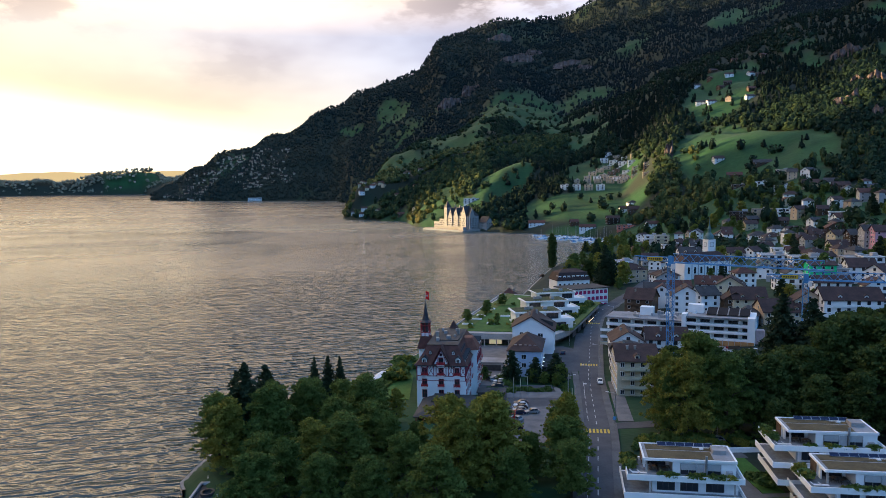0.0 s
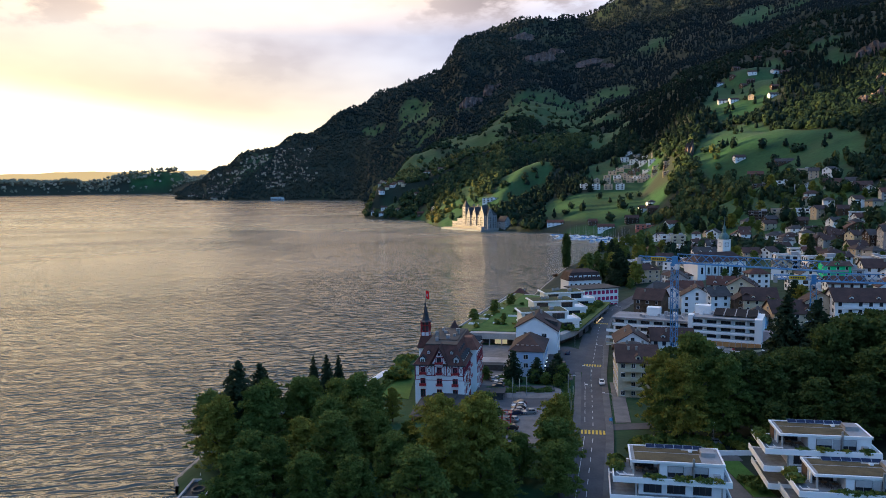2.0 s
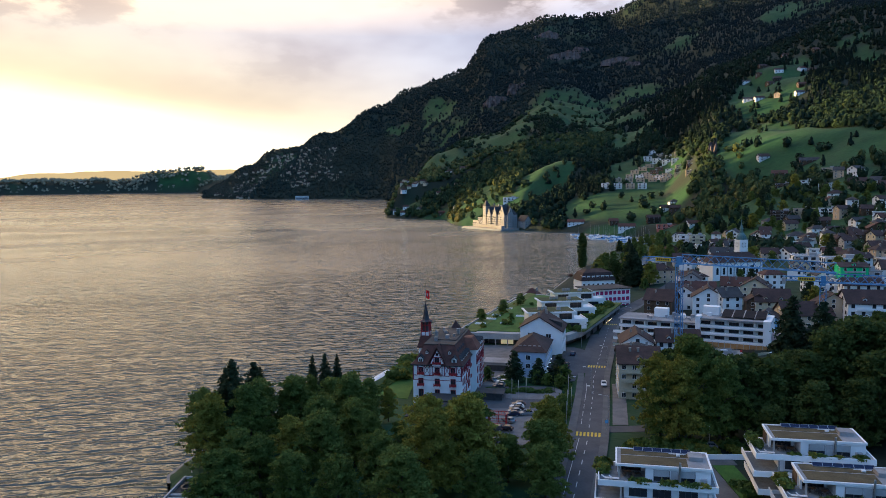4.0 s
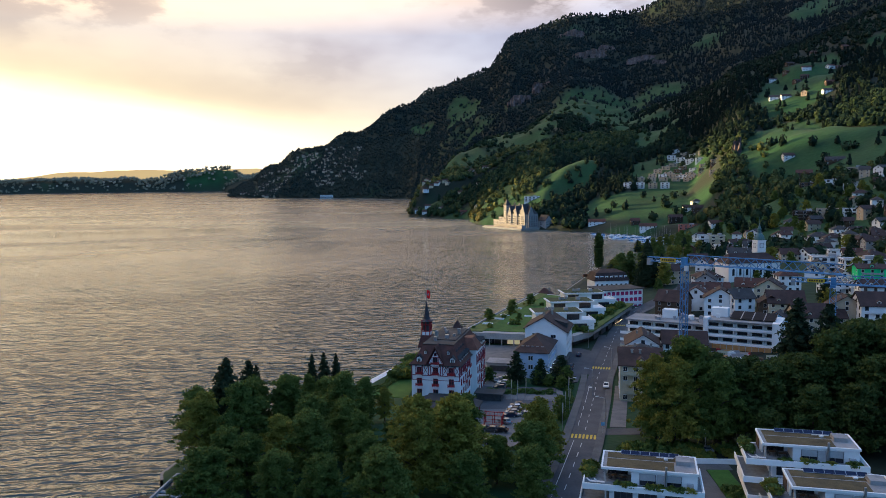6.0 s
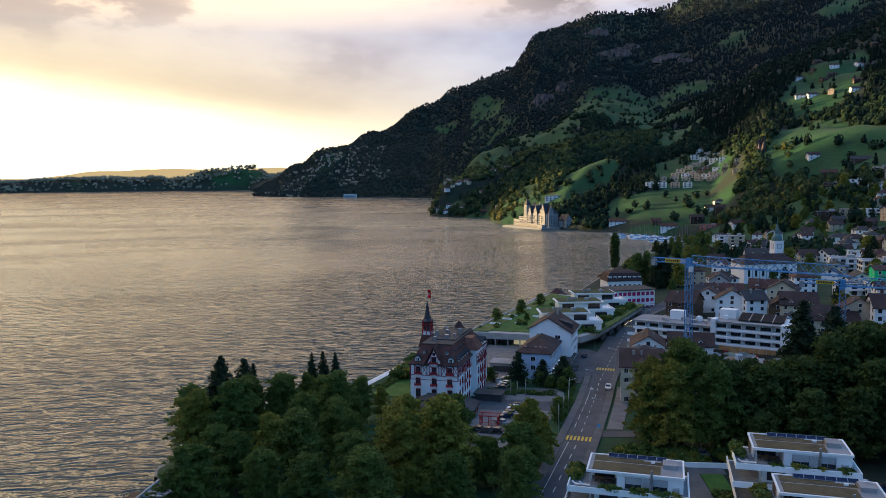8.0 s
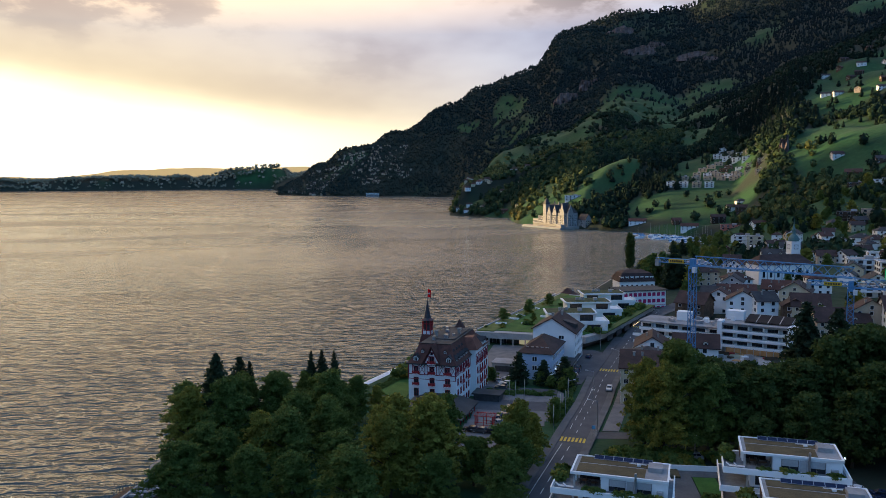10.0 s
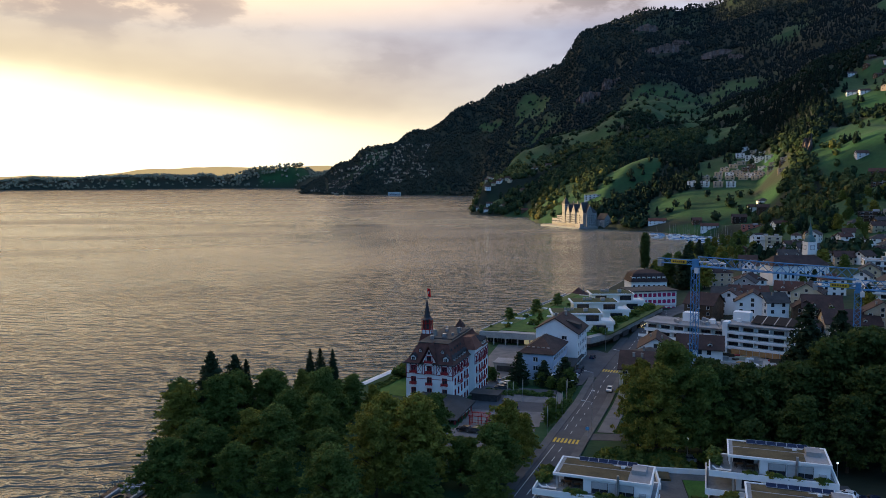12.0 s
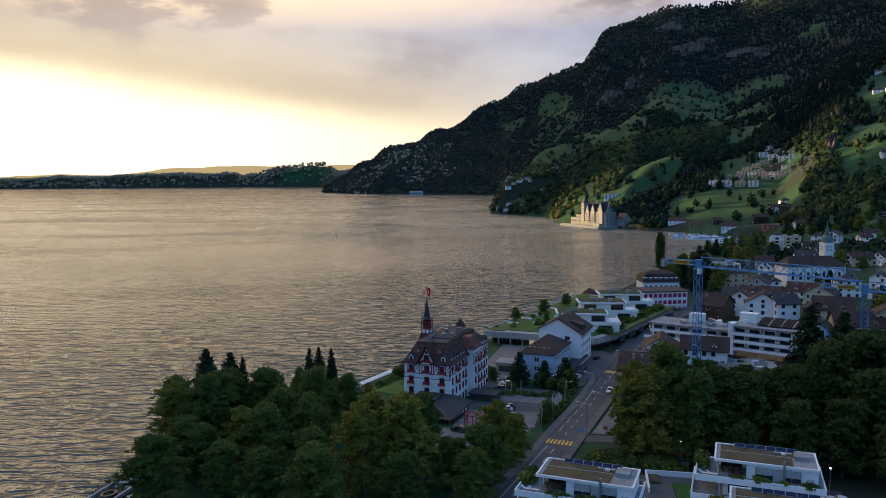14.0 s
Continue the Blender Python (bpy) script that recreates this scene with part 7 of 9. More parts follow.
def pink_house():
    ob = thing("school_building", 80.5, 396.5, 3.0, 20.0, "long white two-storey building with magenta shutters and a flat dark roof", "building")
    w, d, h = 24, 15, 10.8
    part("wall", boxes((0, w, 0, d, -1, h)), "white", ob)
    part("roof", boxes((-0.8, w + 0.8, -0.9, d + 0.6, h, h + 0.5)), "felt", ob)
    part("band", boxes((0, w, -0.12, 0.02, 3.2, 3.5)), "pink", ob)
    for k, z in enumerate((0.8, 4.6, 8.0)):
        for i in range(9):
            u = 1.6 + i * 2.6
            part("window", window_mesh(1.5, 1.9, False, "white", 0), None, ob, at=pose(u, 0, z))
            part("shutter", boxes((-0.9, 0.9, -0.16, -0.06, 0.0, 1.75)), MAGENTA, ob, "magenta shutter", at=pose(u, 0, z))
    ob = thing("lakeside_house", 93.0, 462.0, 2.6, 12, "large white lakeside house with a brown mansard roof and dormers", "house")
    w, d, h = 21, 14, 9.0
    part("wall", boxes((-w / 2, w / 2, -d / 2, d / 2, -1, h)), "white", ob)
    bm = bmesh.new()
    a = [bm.verts.new(v) for v in ((-w / 2 - 0.6, -d / 2 - 0.6, h), (w / 2 + 0.6, -d / 2 - 0.6, h), (w / 2 + 0.6, d / 2 + 0.6, h), (-w / 2 - 0.6, d / 2 + 0.6, h))]
    b = [bm.verts.new(v) for v in ((-w / 2 + 1.6, -d / 2 + 1.6, h + 4.8), (w / 2 - 1.6, -d / 2 + 1.6, h + 4.8), (w / 2 - 1.6, d / 2 - 1.6, h + 4.8), (-w / 2 + 1.6, d / 2 - 1.6, h + 4.8))]
    c = [bm.verts.new((-w / 2 + 6, 0, h + 6.6)), bm.verts.new((w / 2 - 6, 0, h + 6.6))]
    for i in range(4):
        bm.faces.new((a[i], a[(i + 1) % 4], b[(i + 1) % 4], b[i]))
    bm.faces.new(a[::-1])
    bm.faces.new((b[0], b[1], c[1], c[0]))
    bm.faces.new((b[1], b[2], c[1]))
    bm.faces.new((b[2], b[3], c[0], c[1]))
    bm.faces.new((b[3], b[0], c[0]))
    part("roof", bm, "tile_brown", ob)
    for i in range(7):
        u = -w / 2 + 1.6 + i * 2.95
        for z in (1.4, 5.4):
            part("window", window_mesh(1.2, 1.8, True, "white", 0), None, ob, at=pose(u, -d / 2, z))
        d_ = part("dormer", boxes((u - 0.8, u + 0.8, -d / 2 + 0.3, -d / 2 + 3, h + 0.9, h + 2.7), (u - 1.0, u + 1.0, -d / 2 + 0.1, -d / 2 + 3.2, h + 2.7, h + 2.9)), "white", ob)
        part("window", window_mesh(1.1, 1.3, True, "white", 0), None, d_, at=pose(u, -d / 2 + 0.3, h + 1.1))
    for i in range(4):
        for z in (1.0, 4.6):
            part("window", window_mesh(1.2, 1.8, True, "white", 0), None, ob, at=pose(w / 2, -d / 2 + 2.2 + i * 3.5, z, 0, 0, 90))


MAGENTA = surface("magenta_paint", (0.3, 0.01, 0.08), (0.5, 0.03, 0.14), 1, 0.6)
pink_house()
house(54, 446, -15, 9, 9, 1, "wood", "tile_red", "h", "by the lake shore", far=False, pitch=1.0, z=1.6)

# ---- white apartment block under construction, cranes, church ----
def balcony_block():
    ob = thing("apartment_block", 77.6, 303.2, 3.4, -26.2, "long white apartment block with balconies, still under construction", "apartment building")
    for x0, x1, y0, z0, n, deep in ((0, 30.5, 0, -1, 4, 14.001), (30.5, 56, -1.2, 0.5, 3, 15)):
        left = x0 < 1
        top = 12.2 if left else 14.5
        rise = 2.75
        part("wall", boxes((x0, x1, y0 + 1.7, y0 + deep, -2, top)), "white", ob)
        part("roof", boxes((x0 - 0.4, x1 + 0.3, y0 - 0.3, y0 + deep + 0.3, top, top + 0.45)), "flat_roof", ob)
        for k in range(n):
            z = top - rise * (k + 1)
            part("balcony_slab", boxes((x0 - (2.5 if left and k > 0 else 0.0), x1, y0 - 0.2, y0 + 1.7, z - 0.3, z)), "white", ob)
            if True:
                px = x0 - (2.5 if left and k > 0 else 0.0)
                pp = part("parapet", boxes((px, x1, y0 - 0.25, y0 - 0.1, z - 0.1, z + 0.75)), "white" if k < 3 else "cream", ob)
                part("glass_rail", boxes((px, x1, y0 - 0.19, y0 - 0.15, z + 0.75, z + 1.05)), RAIL_GLASS, pp, "pale green glass rail")
            count = int((x1 - x0) / 5.0)
            for i in range(count):
                u = x0 + (i + 0.5) * (x1 - x0) / count
                part("glazing", window_mesh(3.3, 1.75, False, "frame_dark", 2), None, ob, at=pose(u, y0 + 1.69, z + 0.1))
                part("partition", boxes((u + 2.2, u + 2.4, y0 - 0.1, y0 + 1.7, z, z + 2.45)), "white", ob)
    part("stair_tower", boxes((29.6, 31.4, -1.6, 3, -2, 15.6)), "white", ob)
    part("end_wall", boxes((53.6, 56.3, -1.8, 13.8, -1, 15.2)), "white", ob)
    part("plant_room", boxes((12, 17.2, 8, 12, 12.4, 16.0), (22, 24, 8, 10, 12.4, 14.2)), "white", ob)
    part("plant_room", boxes((31, 37, 7, 11, 14.9, 18.2), (33, 34.4, 4.6, 5.8, 14.9, 16.2)), "white", ob)
    rnd = random.Random(3)
    for i in range(16):
        u, v, s = rnd.uniform(4, 30), rnd.uniform(3, 12), rnd.uniform(0.25, 0.8)
        part("roof_vent", boxes((u - s, u + s, v - s, v + s, 12.3, 12.6 + rnd.uniform(0.5, 1.8))), "metal", ob)
    for i in range(4):
        p = part("solar_field", boxes((-1.85, 1.85, -4.4, 4.4, 0, 0.08)), "solar_dark", ob, at=pose(40.3 + i * 4.0, 6.4, 16.2, 10))
        part("panel_frame", boxes((-1.92, -1.82, -4.4, 4.4, -0.5, 0.1), (1.82, 1.92, -4.4, 4.4, -0.5, 0.1)), "metal", p)
    part("building_wrap", boxes((33, 56, -2.0, -1.7, 4.3, 6.1)), "board", ob, "orange weatherboard round the building site")
    part("site_slab", boxes((29, 60, -19, -1.9, -2.5, 4.0)), "site_floor", ob)
    for i in range(9):
        u = 36 + i * 2.2
        part("prop", boxes((u - 0.08, u + 0.08, -2.1, -1.95, 4.0, 6.4)), "metal", ob)
    for i in range(5):
        part("shutter_panel", boxes((-2.2, 2.2, -0.12, 0.12, 0, 1.3)), ("wood", "cream", "metal")[i % 3], ob, at=pose(33 + i * 5.4, -6 - 3 * (i % 3), 4.0, 0, 0, 10 * i))
    for i in range(12):
        part("pallet_stack", boxes((-1.1, 1.1, -0.8, 0.8, 0, 0.6 + 0.25 * (i % 4))), ("board", "canvas", "metal", "wood", "red")[i % 5], ob, at=pose(31.5 + rnd.uniform(0, 26), -4 - rnd.uniform(0, 13), 4.0, 0, 0, rnd.uniform(0, 90)))
    part("site_wall", boxes((29, 60, -19.3, -19, -2.5, 5.2), (29, 29.3, -19, -6, -2.5, 5.2)), "concrete", ob)
    for i in range(3):
        part("wrapped_scaffold", boxes((56.4, 59.4, 1 + i * 3.4, 4 + i * 3.4, 0.6, 10.5 - i)), "pinkish", ob, "pink insulation sheets on scaffolding")


RAIL_GLASS = surface("rail_glass", (0.26, 0.32, 0.33), (0.38, 0.45, 0.46), 2, 0.1, spec=0.6)
balcony_block()


def lattice(bm, a, b, s, n, tri=False, r=0.055):
    """A lattice boom from a to b: chords and zigzag bracing."""
    a, b = Vector(a), Vector(b)
    d = (b - a).normalized()
    up = Vector((0, 0, 1)) if abs(d.z) < 0.9 else Vector((0, 1, 0))
    sx = d.cross(up).normalized()
    sz = sx.cross(d).normalized()
    offs = [(-s, -s), (s, -s), (0, s * 1.3)] if tri else [(-s, -s), (s, -s), (s, s), (-s, s)]
    for o in offs:
        tube(bm, a + sx * o[0] + sz * o[1], b + sx * o[0] + sz * o[1], r * 1.6, sides=5)
    for i in range(n):
        p, q = a + (b - a) * (i / n), a + (b - a) * ((i + 1) / n)
        for k in range(len(offs)):
            o1, o2 = offs[k], offs[(k + 1) % len(offs)]
            u, v = (o1, o2) if i % 2 else (o2, o1)
            tube(bm, p + sx * u[0] + sz * u[1], q + sx * v[0] + sz * v[1], r, sides=4)


def crane(x, y, z0, top, turn, reach, back, label):
    ob = thing("tower_crane", x, y, z0, turn, label, "crane", "tower cranes")
    H = top - z0
    part("base", boxes((-2.4, 2.4, -2.4, 2.4, -1, 0.6)), "concrete", ob)
    bm = bmesh.new()
    lattice(bm, (0, 0, 0.6), (0, 0, H - 2.2), 0.95, int(H / 2.1), r=0.085)
    part("mast", bm, "steel_blue", ob)
    head = part("slewing_head", boxes((-1.1, 1.1, -1.1, 1.1, H - 2.2, H - 1.4), (-0.8, 0.8, -0.8, 0.8, H - 1.4, H + 1.2)), "steel_blue", ob)
    part("cab", boxes((0.7, 1.9, -2.1, -1.0, H - 3.2, H - 1.5)), "canvas", head)
    bm = bmesh.new()
    lattice(bm, (0.8, 0, H + 0.3), (reach, 0, H), 1.3, int(reach / 2.7), True, r=0.11)
    jib = part("jib", bm, "steel_blue", ob)
    part("trolley", boxes((reach * 0.42, reach * 0.42 + 1.8, -0.7, 0.7, H - 1.3, H - 0.8)), "steel_blue", jib)
    bm = bmesh.new()
    lattice(bm, (-0.8, 0, H), (-back, 0, H), 0.7, int(back / 1.8), r=0.08)
    box(bm, -back, -0.5, -0.8, 0.8, H - 0.75, H - 0.65)
    cj = part("counter_jib", bm, "steel_blue", ob)
    part("counterweight", boxes((-back - 0.2, -back + 1.2, -0.8, 0.8, H - 2.0, H + 0.2)), "concrete", cj)
    s = part("sign", boxes((-back * 0.62, -back * 0.62 + 5.4, -1.06, -0.96, H - 0.6, H + 0.7)), "yellow", cj, "yellow sign board")
    for i in range(6):
        part("sign_bar", boxes((-back * 0.62 + 0.5 + i * 0.75, -back * 0.62 + 1.0 + i * 0.75, -1.09, -1.05, H - 0.25, H + 0.35)), "wood_dark", s)


crane(88.7, 257.5, 3.2, 43.6, -37, 48, 13.0, "blue tower crane with a yellow sign and long lattice jib")
crane(140.6, 266.0, 8.0, 35.6, -22, 38, 13.0, "blue tower crane standing behind tall conifers")


def church():
    ob = thing("church", 176, 464, 11.5, 14, "white church with brown nave roof and a clock tower", "church")
    w, d, h = 33, 15, 10.5
    part("nave_wall", boxes((-w / 2, w / 2, -d / 2, d / 2, -2, h)), "white", ob)
    bm = bmesh.new()
    hip(bm, w, d, 0, 5.2, 0.6, w - 9)
    part("nave_roof", bm, "tile_brown", ob, at=pose(0, 0, h))
    for i in range(7):
        u = -w / 2 + 3 + i * 4.4
        bm = bmesh.new()
        pts = [(-0.7, 0), (0.7, 0), (0.7, 3.4)] + [(0.7 * math.cos(a), 3.4 + 0.7 * math.sin(a)) for a in np.linspace(0.3, 2.84, 6)] + [(-0.7, 3.4)]
        sweep(bm, pts, -0.1, 0.05, "y")
        part("arched_window", bm, "glass", ob, at=pose(u, -d / 2, 3.2))
        part("pilaster", boxes((u + 2.0, u + 2.4, -d / 2 - 0.2, -d / 2, -2, h - 0.4)), "grey", ob)
    t = part("tower", boxes((-2.95, 2.95, -2.95, 2.95, -2, 20.4), (-3.2, 3.2, -3.2, 3.2, 13.4, 13.8), (-3.2, 3.2, -3.2, 3.2, 20.4, 20.8)), "white", ob, "white clock tower with a green copper dome", at=pose(26.0, 29, 0))
    for turn in (0, 90, -90):
        p = pose(0, 0, 0, 0, 0, turn)
        part("clock_face", boxes((-1.5, 1.5, -0.1, 0.05, -1.5, 1.5)), "grey", t, "round clock dial", at=p @ pose(0, -2.95, 17.4))
        bm = bmesh.new()
        tube(bm, (0, -0.12, 0), (0, -0.2, 0), 1.25, sides=16)
        part("dial", bm, "canvas", t, at=p @ pose(0, -2.95, 17.4))
        # dark plate on the wall in place of a shaded sound opening
        part("belfry_opening", boxes((-0.7, 0.7, -0.1, 0.05, 0, 3.2)), "frame_dark", t, at=p @ pose(0, -2.95, 9.2))
    bm = bmesh.new()
    rings = []
    for r_, z in ((3.2, 20.8), (3.25, 21.8), (2.9, 23.2), (2.0, 24.5), (1.15, 25.2), (1.05, 27.4), (1.35, 27.7), (0.7, 29.4), (0.22, 31.4), (0.06, 36.0)):
        rings.append([bm.verts.new((r_ * math.cos(a), r_ * math.sin(a), z)) for a in np.linspace(0, 6.283, 12, endpoint=False)])
    for lo, hi in zip(rings[:-1], rings[1:]):
        for i in range(12):
            bm.faces.new((lo[i], lo[(i + 1) % 12], hi[(i + 1) % 12], hi[i]))
    bm.faces.new(rings[-1])
    bm.faces.new(rings[0][::-1])
    part("dome", bm, "copper", t, "green copper dome")


church()
# houses on the road's uphill side
house(71.0, 239.5, -8, 12.5, 17, 4, "cream", "tile_brown", "g", "with balconies beside the road", far=False, z=2.8, pitch=0.42, balconies=True)
house(75.5, 262.5, -10, 12.5, 13, 3, "white", "tile_grey", "h", "beside the lake road", far=False, z=3, pitch=0.45)
house(79.5, 281, 82, 15, 11.5, 3, "white", "tile_brown", "g", "beside the lake road", far=False, z=3)
house(94.5, 280.5, -10, 15, 11.5, 3, "white", "tile_brown", "g", "beside the building site", far=False, z=3.2)

# ---- the castle hotel, the harbour, vehicles and small things ----
def castle_hotel():
    ob = thing("castle_hotel", 23, 1239, 1.5, -58, "grand white castle-like hotel with steep slate roofs on the lake shore", "hotel")
    ob.matrix_basis = ob.matrix_basis @ Matrix.Diagonal((0.87, 0.87, 0.97, 1))
    w, d, h = 105, 24, 23.0
    main = 33.0                                   # where the tall block begins
    part("quay_terrace", boxes((-14, w + 10, -16, d + 4, -5, 1.6)), "stone", ob)
    part("wall", boxes((main, w, 0, d, 0, h)), CASTLE, ob)
    bm = bmesh.new()
    hip(bm, w - main, d, 0, 14, 0.5, w - main - 16)
    part("roof", bm, "slate", ob, "steep dark slate roof", at=pose((main + w) / 2, d / 2, h))

    def gable(place, s, top, deep, floors):
        bm = bmesh.new()
        sweep(bm, [(-s, 0), (s, 0), (s, h), (0, h + top), (-s, h)], -2.4, deep, "y")
        g = part("gable_bay", bm, CASTLE, ob, at=place)
        rf = bmesh.new()
        sweep(rf, [(-s - 0.6, h - 1.0), (0, h + top + 0.2), (s + 0.6, h - 1.0), (s + 0.6, h - 0.4), (0, h + top + 1.2), (-s - 0.6, h - 0.4)], -1.7, deep + 0.6, "y")
        part("gable_roof", rf, "slate", g)
        for z in floors:
            for o in ((-0.55 * s, 0, 0.55 * s) if z < h - 1 else (0,)):
                part("window", window_mesh(1.7, 2.5, True, "white", 0), None, g, at=pose(o, -2.41, z))
        part("window", window_mesh(1.5, 3.0, True, "white", 0), None, g, at=pose(0, -2.41, h + top * 0.3))
        return g

    floors = (3, 6.6, 10.2, 13.8, 17.4)
    for u, s in ((53.5, 5.0), (72, 5.4), (95.5, 7.0)):
        gable(pose(u, 0, 0), s, s * 2.15, 11, floors)
    end = pose(w, 0, 0, 0, 0, 90)
    gable(end @ pose(8.0, 0, 0), 6.0, 12.5, 12, floors)
    for v in (16.5, 20.5):
        for z in floors:
            part("window", window_mesh(1.7, 2.5, True, "white", 0), None, ob, at=end @ pose(v, -0.01, z))
    for z in floors:
        for i in range(21):
            part("window", window_mesh(1.9, 2.5, True, "white", 0), None, ob, at=pose(main + 2 + i * 3.4, -0.01, z))
        part("balcony", boxes((main, w - 14, -1.4, 0, z - 0.5, z - 0.3), (main, w - 14, -1.45, -1.35, z - 0.3, z + 0.6)), CASTLE, ob)
    # dormers on the long slope
    for u in (44, 62.5, 83):
        dm = part("dormer", boxes((u - 1.6, u + 1.6, 1.5, 7, h + 1.5, h + 6)), CASTLE, ob)
        bm = bmesh.new()
        hip(bm, 3.2, 5.5, 0, 3.4, 0.4, 0)
        part("dormer_roof", bm, "slate", dm, at=pose(u, 4.2, h + 6))
        part("window", window_mesh(1.4, 2.2, True, "white", 0), None, dm, at=pose(u, 1.49, h + 2.6))
    for u, v, tall in ((48, 13, 40), (66, 11, 39.5), (88, 13, 40)):
        part("chimney", boxes((u - 0.7, u + 0.7, v - 1.1, v + 1.1, h + 8, tall), (u - 0.9, u + 0.9, v - 1.3, v + 1.3, tall, tall + 0.5)), "stone", ob)
    # the square tower with its pyramid roof
    u, v, s, hh = 37.0, 3.0, 4.6, 36.0
    t = part("tower", boxes((u - s, u + s, v - s, v + s, 0, hh), (u - s - 0.5, u + s + 0.5, v - s - 0.5, v + s + 0.5, hh - 0.8, hh)), CASTLE, ob)
    bm = bmesh.new()
    hip(bm, 2 * s, 2 * s, 0, 11, 0.8, 0)
    part("tower_roof", bm, "slate", t, at=pose(u, v, hh))
    for z in (8, 14, 20, 26, 31):
        for o in (-1.8, 1.8):
            part("window", window_mesh(1.3, 2.4, True, "white", 0), None, t, at=pose(u + o, v - s - 0.01, z))
            part("window", window_mesh(1.3, 2.4, True, "white", 0), None, t, at=pose(u + s + 0.01, v + o, z, 0, 0, 90))
    # the lower stepped wing towards the lake
    for a, b, tall in ((-4, 14, 11.0), (14, main, 16.0)):
        wing = part("low_wing", boxes((a, b, -1, d - 6, 0, tall), (a, b, -1.1, -0.8, tall, tall + 0.9)), CASTLE, ob)
        for z in (2.6, 6.2, 9.8, 13.2):
            for i in range(int((b - a) / 3.4)):
                if z + 2.5 < tall:
                    part("window", window_mesh(1.8, 2.4, True, "white", 0), None, wing, at=pose(a + 2 + i * 3.4, -1.01, z))
        part("awning", boxes((a + 1, b - 1, -3.4, -1.1, 5.6, 5.9)), CASTLE, wing)
    # side house behind, with its own gable
    bm = bmesh.new()
    sweep(bm, [(-7, 0), (7, 0), (7, 13), (0, 21), (-7, 13)], -11, 11, "y")
    sh = part("side_house", bm, CASTLE, ob, at=end @ pose(31, -12, 0))
    rf = bmesh.new()
    sweep(rf, [(-7.6, 12.4), (0, 21.2), (7.6, 12.4), (7.6, 13), (0, 22), (-7.6, 13)], -11.6, 11.6, "y")
    part("side_roof", rf, "slate", sh)
    for z in (2.5, 6, 9.5):
        for o in (-4, 0, 4):
            part("window", window_mesh(1.5, 2.2, True, "white", 0), None, sh, at=pose(o, -11.01, z))
            part("window", window_mesh(1.5, 2.2, True, "white", 0), None, sh, at=pose(-7.01, o, z, 0, 0, -90))
    part("arcade", boxes((6, w - 14, -7, -2.5, 1.6, 5.6)), CASTLE, ob)
    # dark plates paint the arcade's inner shade onto its solid front
    for i in range(24):
        part("arcade_opening", boxes((7.5 + i * 3.4, 9.6 + i * 3.4, -7.06, -6.9, 2.0, 4.9)), "frame_dark", ob)
    part("jetty", boxes((-16, w + 10, -18.5, -16, -2, 0.7)), "deck", ob, "pale lakeside jetty")
    part("bath_house", boxes((w - 6, w + 8, -15.5, -9, 1.6, 6.0)), CASTLE, ob)


CASTLE = plaster("ivory_render", (0.28, 0.275, 0.265), 0.92)
castle_hotel()


def boats():
    hull = bmesh.new()
    pts = [(-0.5, -0.36), (-0.5, 0.36), (0.1, 0.42), (0.35, 0.25), (0.5, 0.0), (0.35, -0.25), (0.1, -0.42)]
    slab(hull, [(x * 8, y * 5) for x, y in pts], -0.3, 0.9)
    ob = thing("boat", 0, 0, 0, 0, "moored white pleasure boat with a blue cover", "boat", "boats in the harbour")
    part("hull", hull, "canvas", ob)
    part("cabin", boxes((-1.6, 1.2, -0.9, 0.9, 0.9, 1.7)), "white", ob)
    part("cover", boxes((-3.6, -1.6, -1.4, 1.4, 0.9, 1.25)), "steel_blue", ob, "blue canvas cover")
    bm = bmesh.new()
    tube(bm, (0.8, 0, 0.9), (0.8, 0, 11), 0.09, 0.05, 5)
    part("mast", bm, "metal", ob)
    rnd = random.Random(9)
    n = 0
    bm = bmesh.new()
    slab(bm, [(x * 6.5, y * 4.6) for x, y in pts], -0.3, 0.8)
    low = thing("motorboat", 0, 0, 0, 0, "small white motorboat under a blue cover at its mooring", "boat", "boats in the harbour")
    part("hull", bm, "white", low)
    part("cover", boxes((-2.8, 1.2, -1.2, 1.2, 0.8, 1.3)), "steel_blue", low, "blue canvas cover")
    part("windscreen", boxes((1.2, 1.5, -1.0, 1.0, 0.8, 1.4)), "glass", low)
    second = 0
    for k in range(130):
        f = rnd.random()
        x, y = 178 + 76 * f, 1040 - 145 * f
        x, y = x - rnd.uniform(-6, 26), y - rnd.choice((-4, 18, 40, 62)) - rnd.uniform(0, 9)
        if inland(np.array([x]), np.array([y]))[0] > -3:
            continue
        m = pose(x, y, 0.05, 0, 0, rnd.choice((25, 205)) + rnd.uniform(-8, 8)) @ Matrix.Scale(rnd.uniform(0.75, 1.5), 4)
        if k % 3:
            if second == 0:
                low.matrix_basis = m
            else:
                copy_thing(low, m)
            second += 1
            continue
        if n == 0:
            ob.matrix_basis = m
        else:
            copy_thing(ob, m)
        n += 1
    for k in range(3):
        ob2 = thing("harbour_pontoon", 205 + 17 * k, 1010 - 36 * k, 0.0, 28, "grey floating pontoon of the harbour", "pontoon", "harbour pontoons")
        part("deck", boxes((-24, 6, -1, 1, 0.1, 0.5)), "deck", ob2)
        for u in (-22, -12, -2):
            part("mooring_post", boxes((u - 0.15, u + 0.15, 1.0, 1.3, -2, 2.2)), "wood_dark", ob2)


boats()


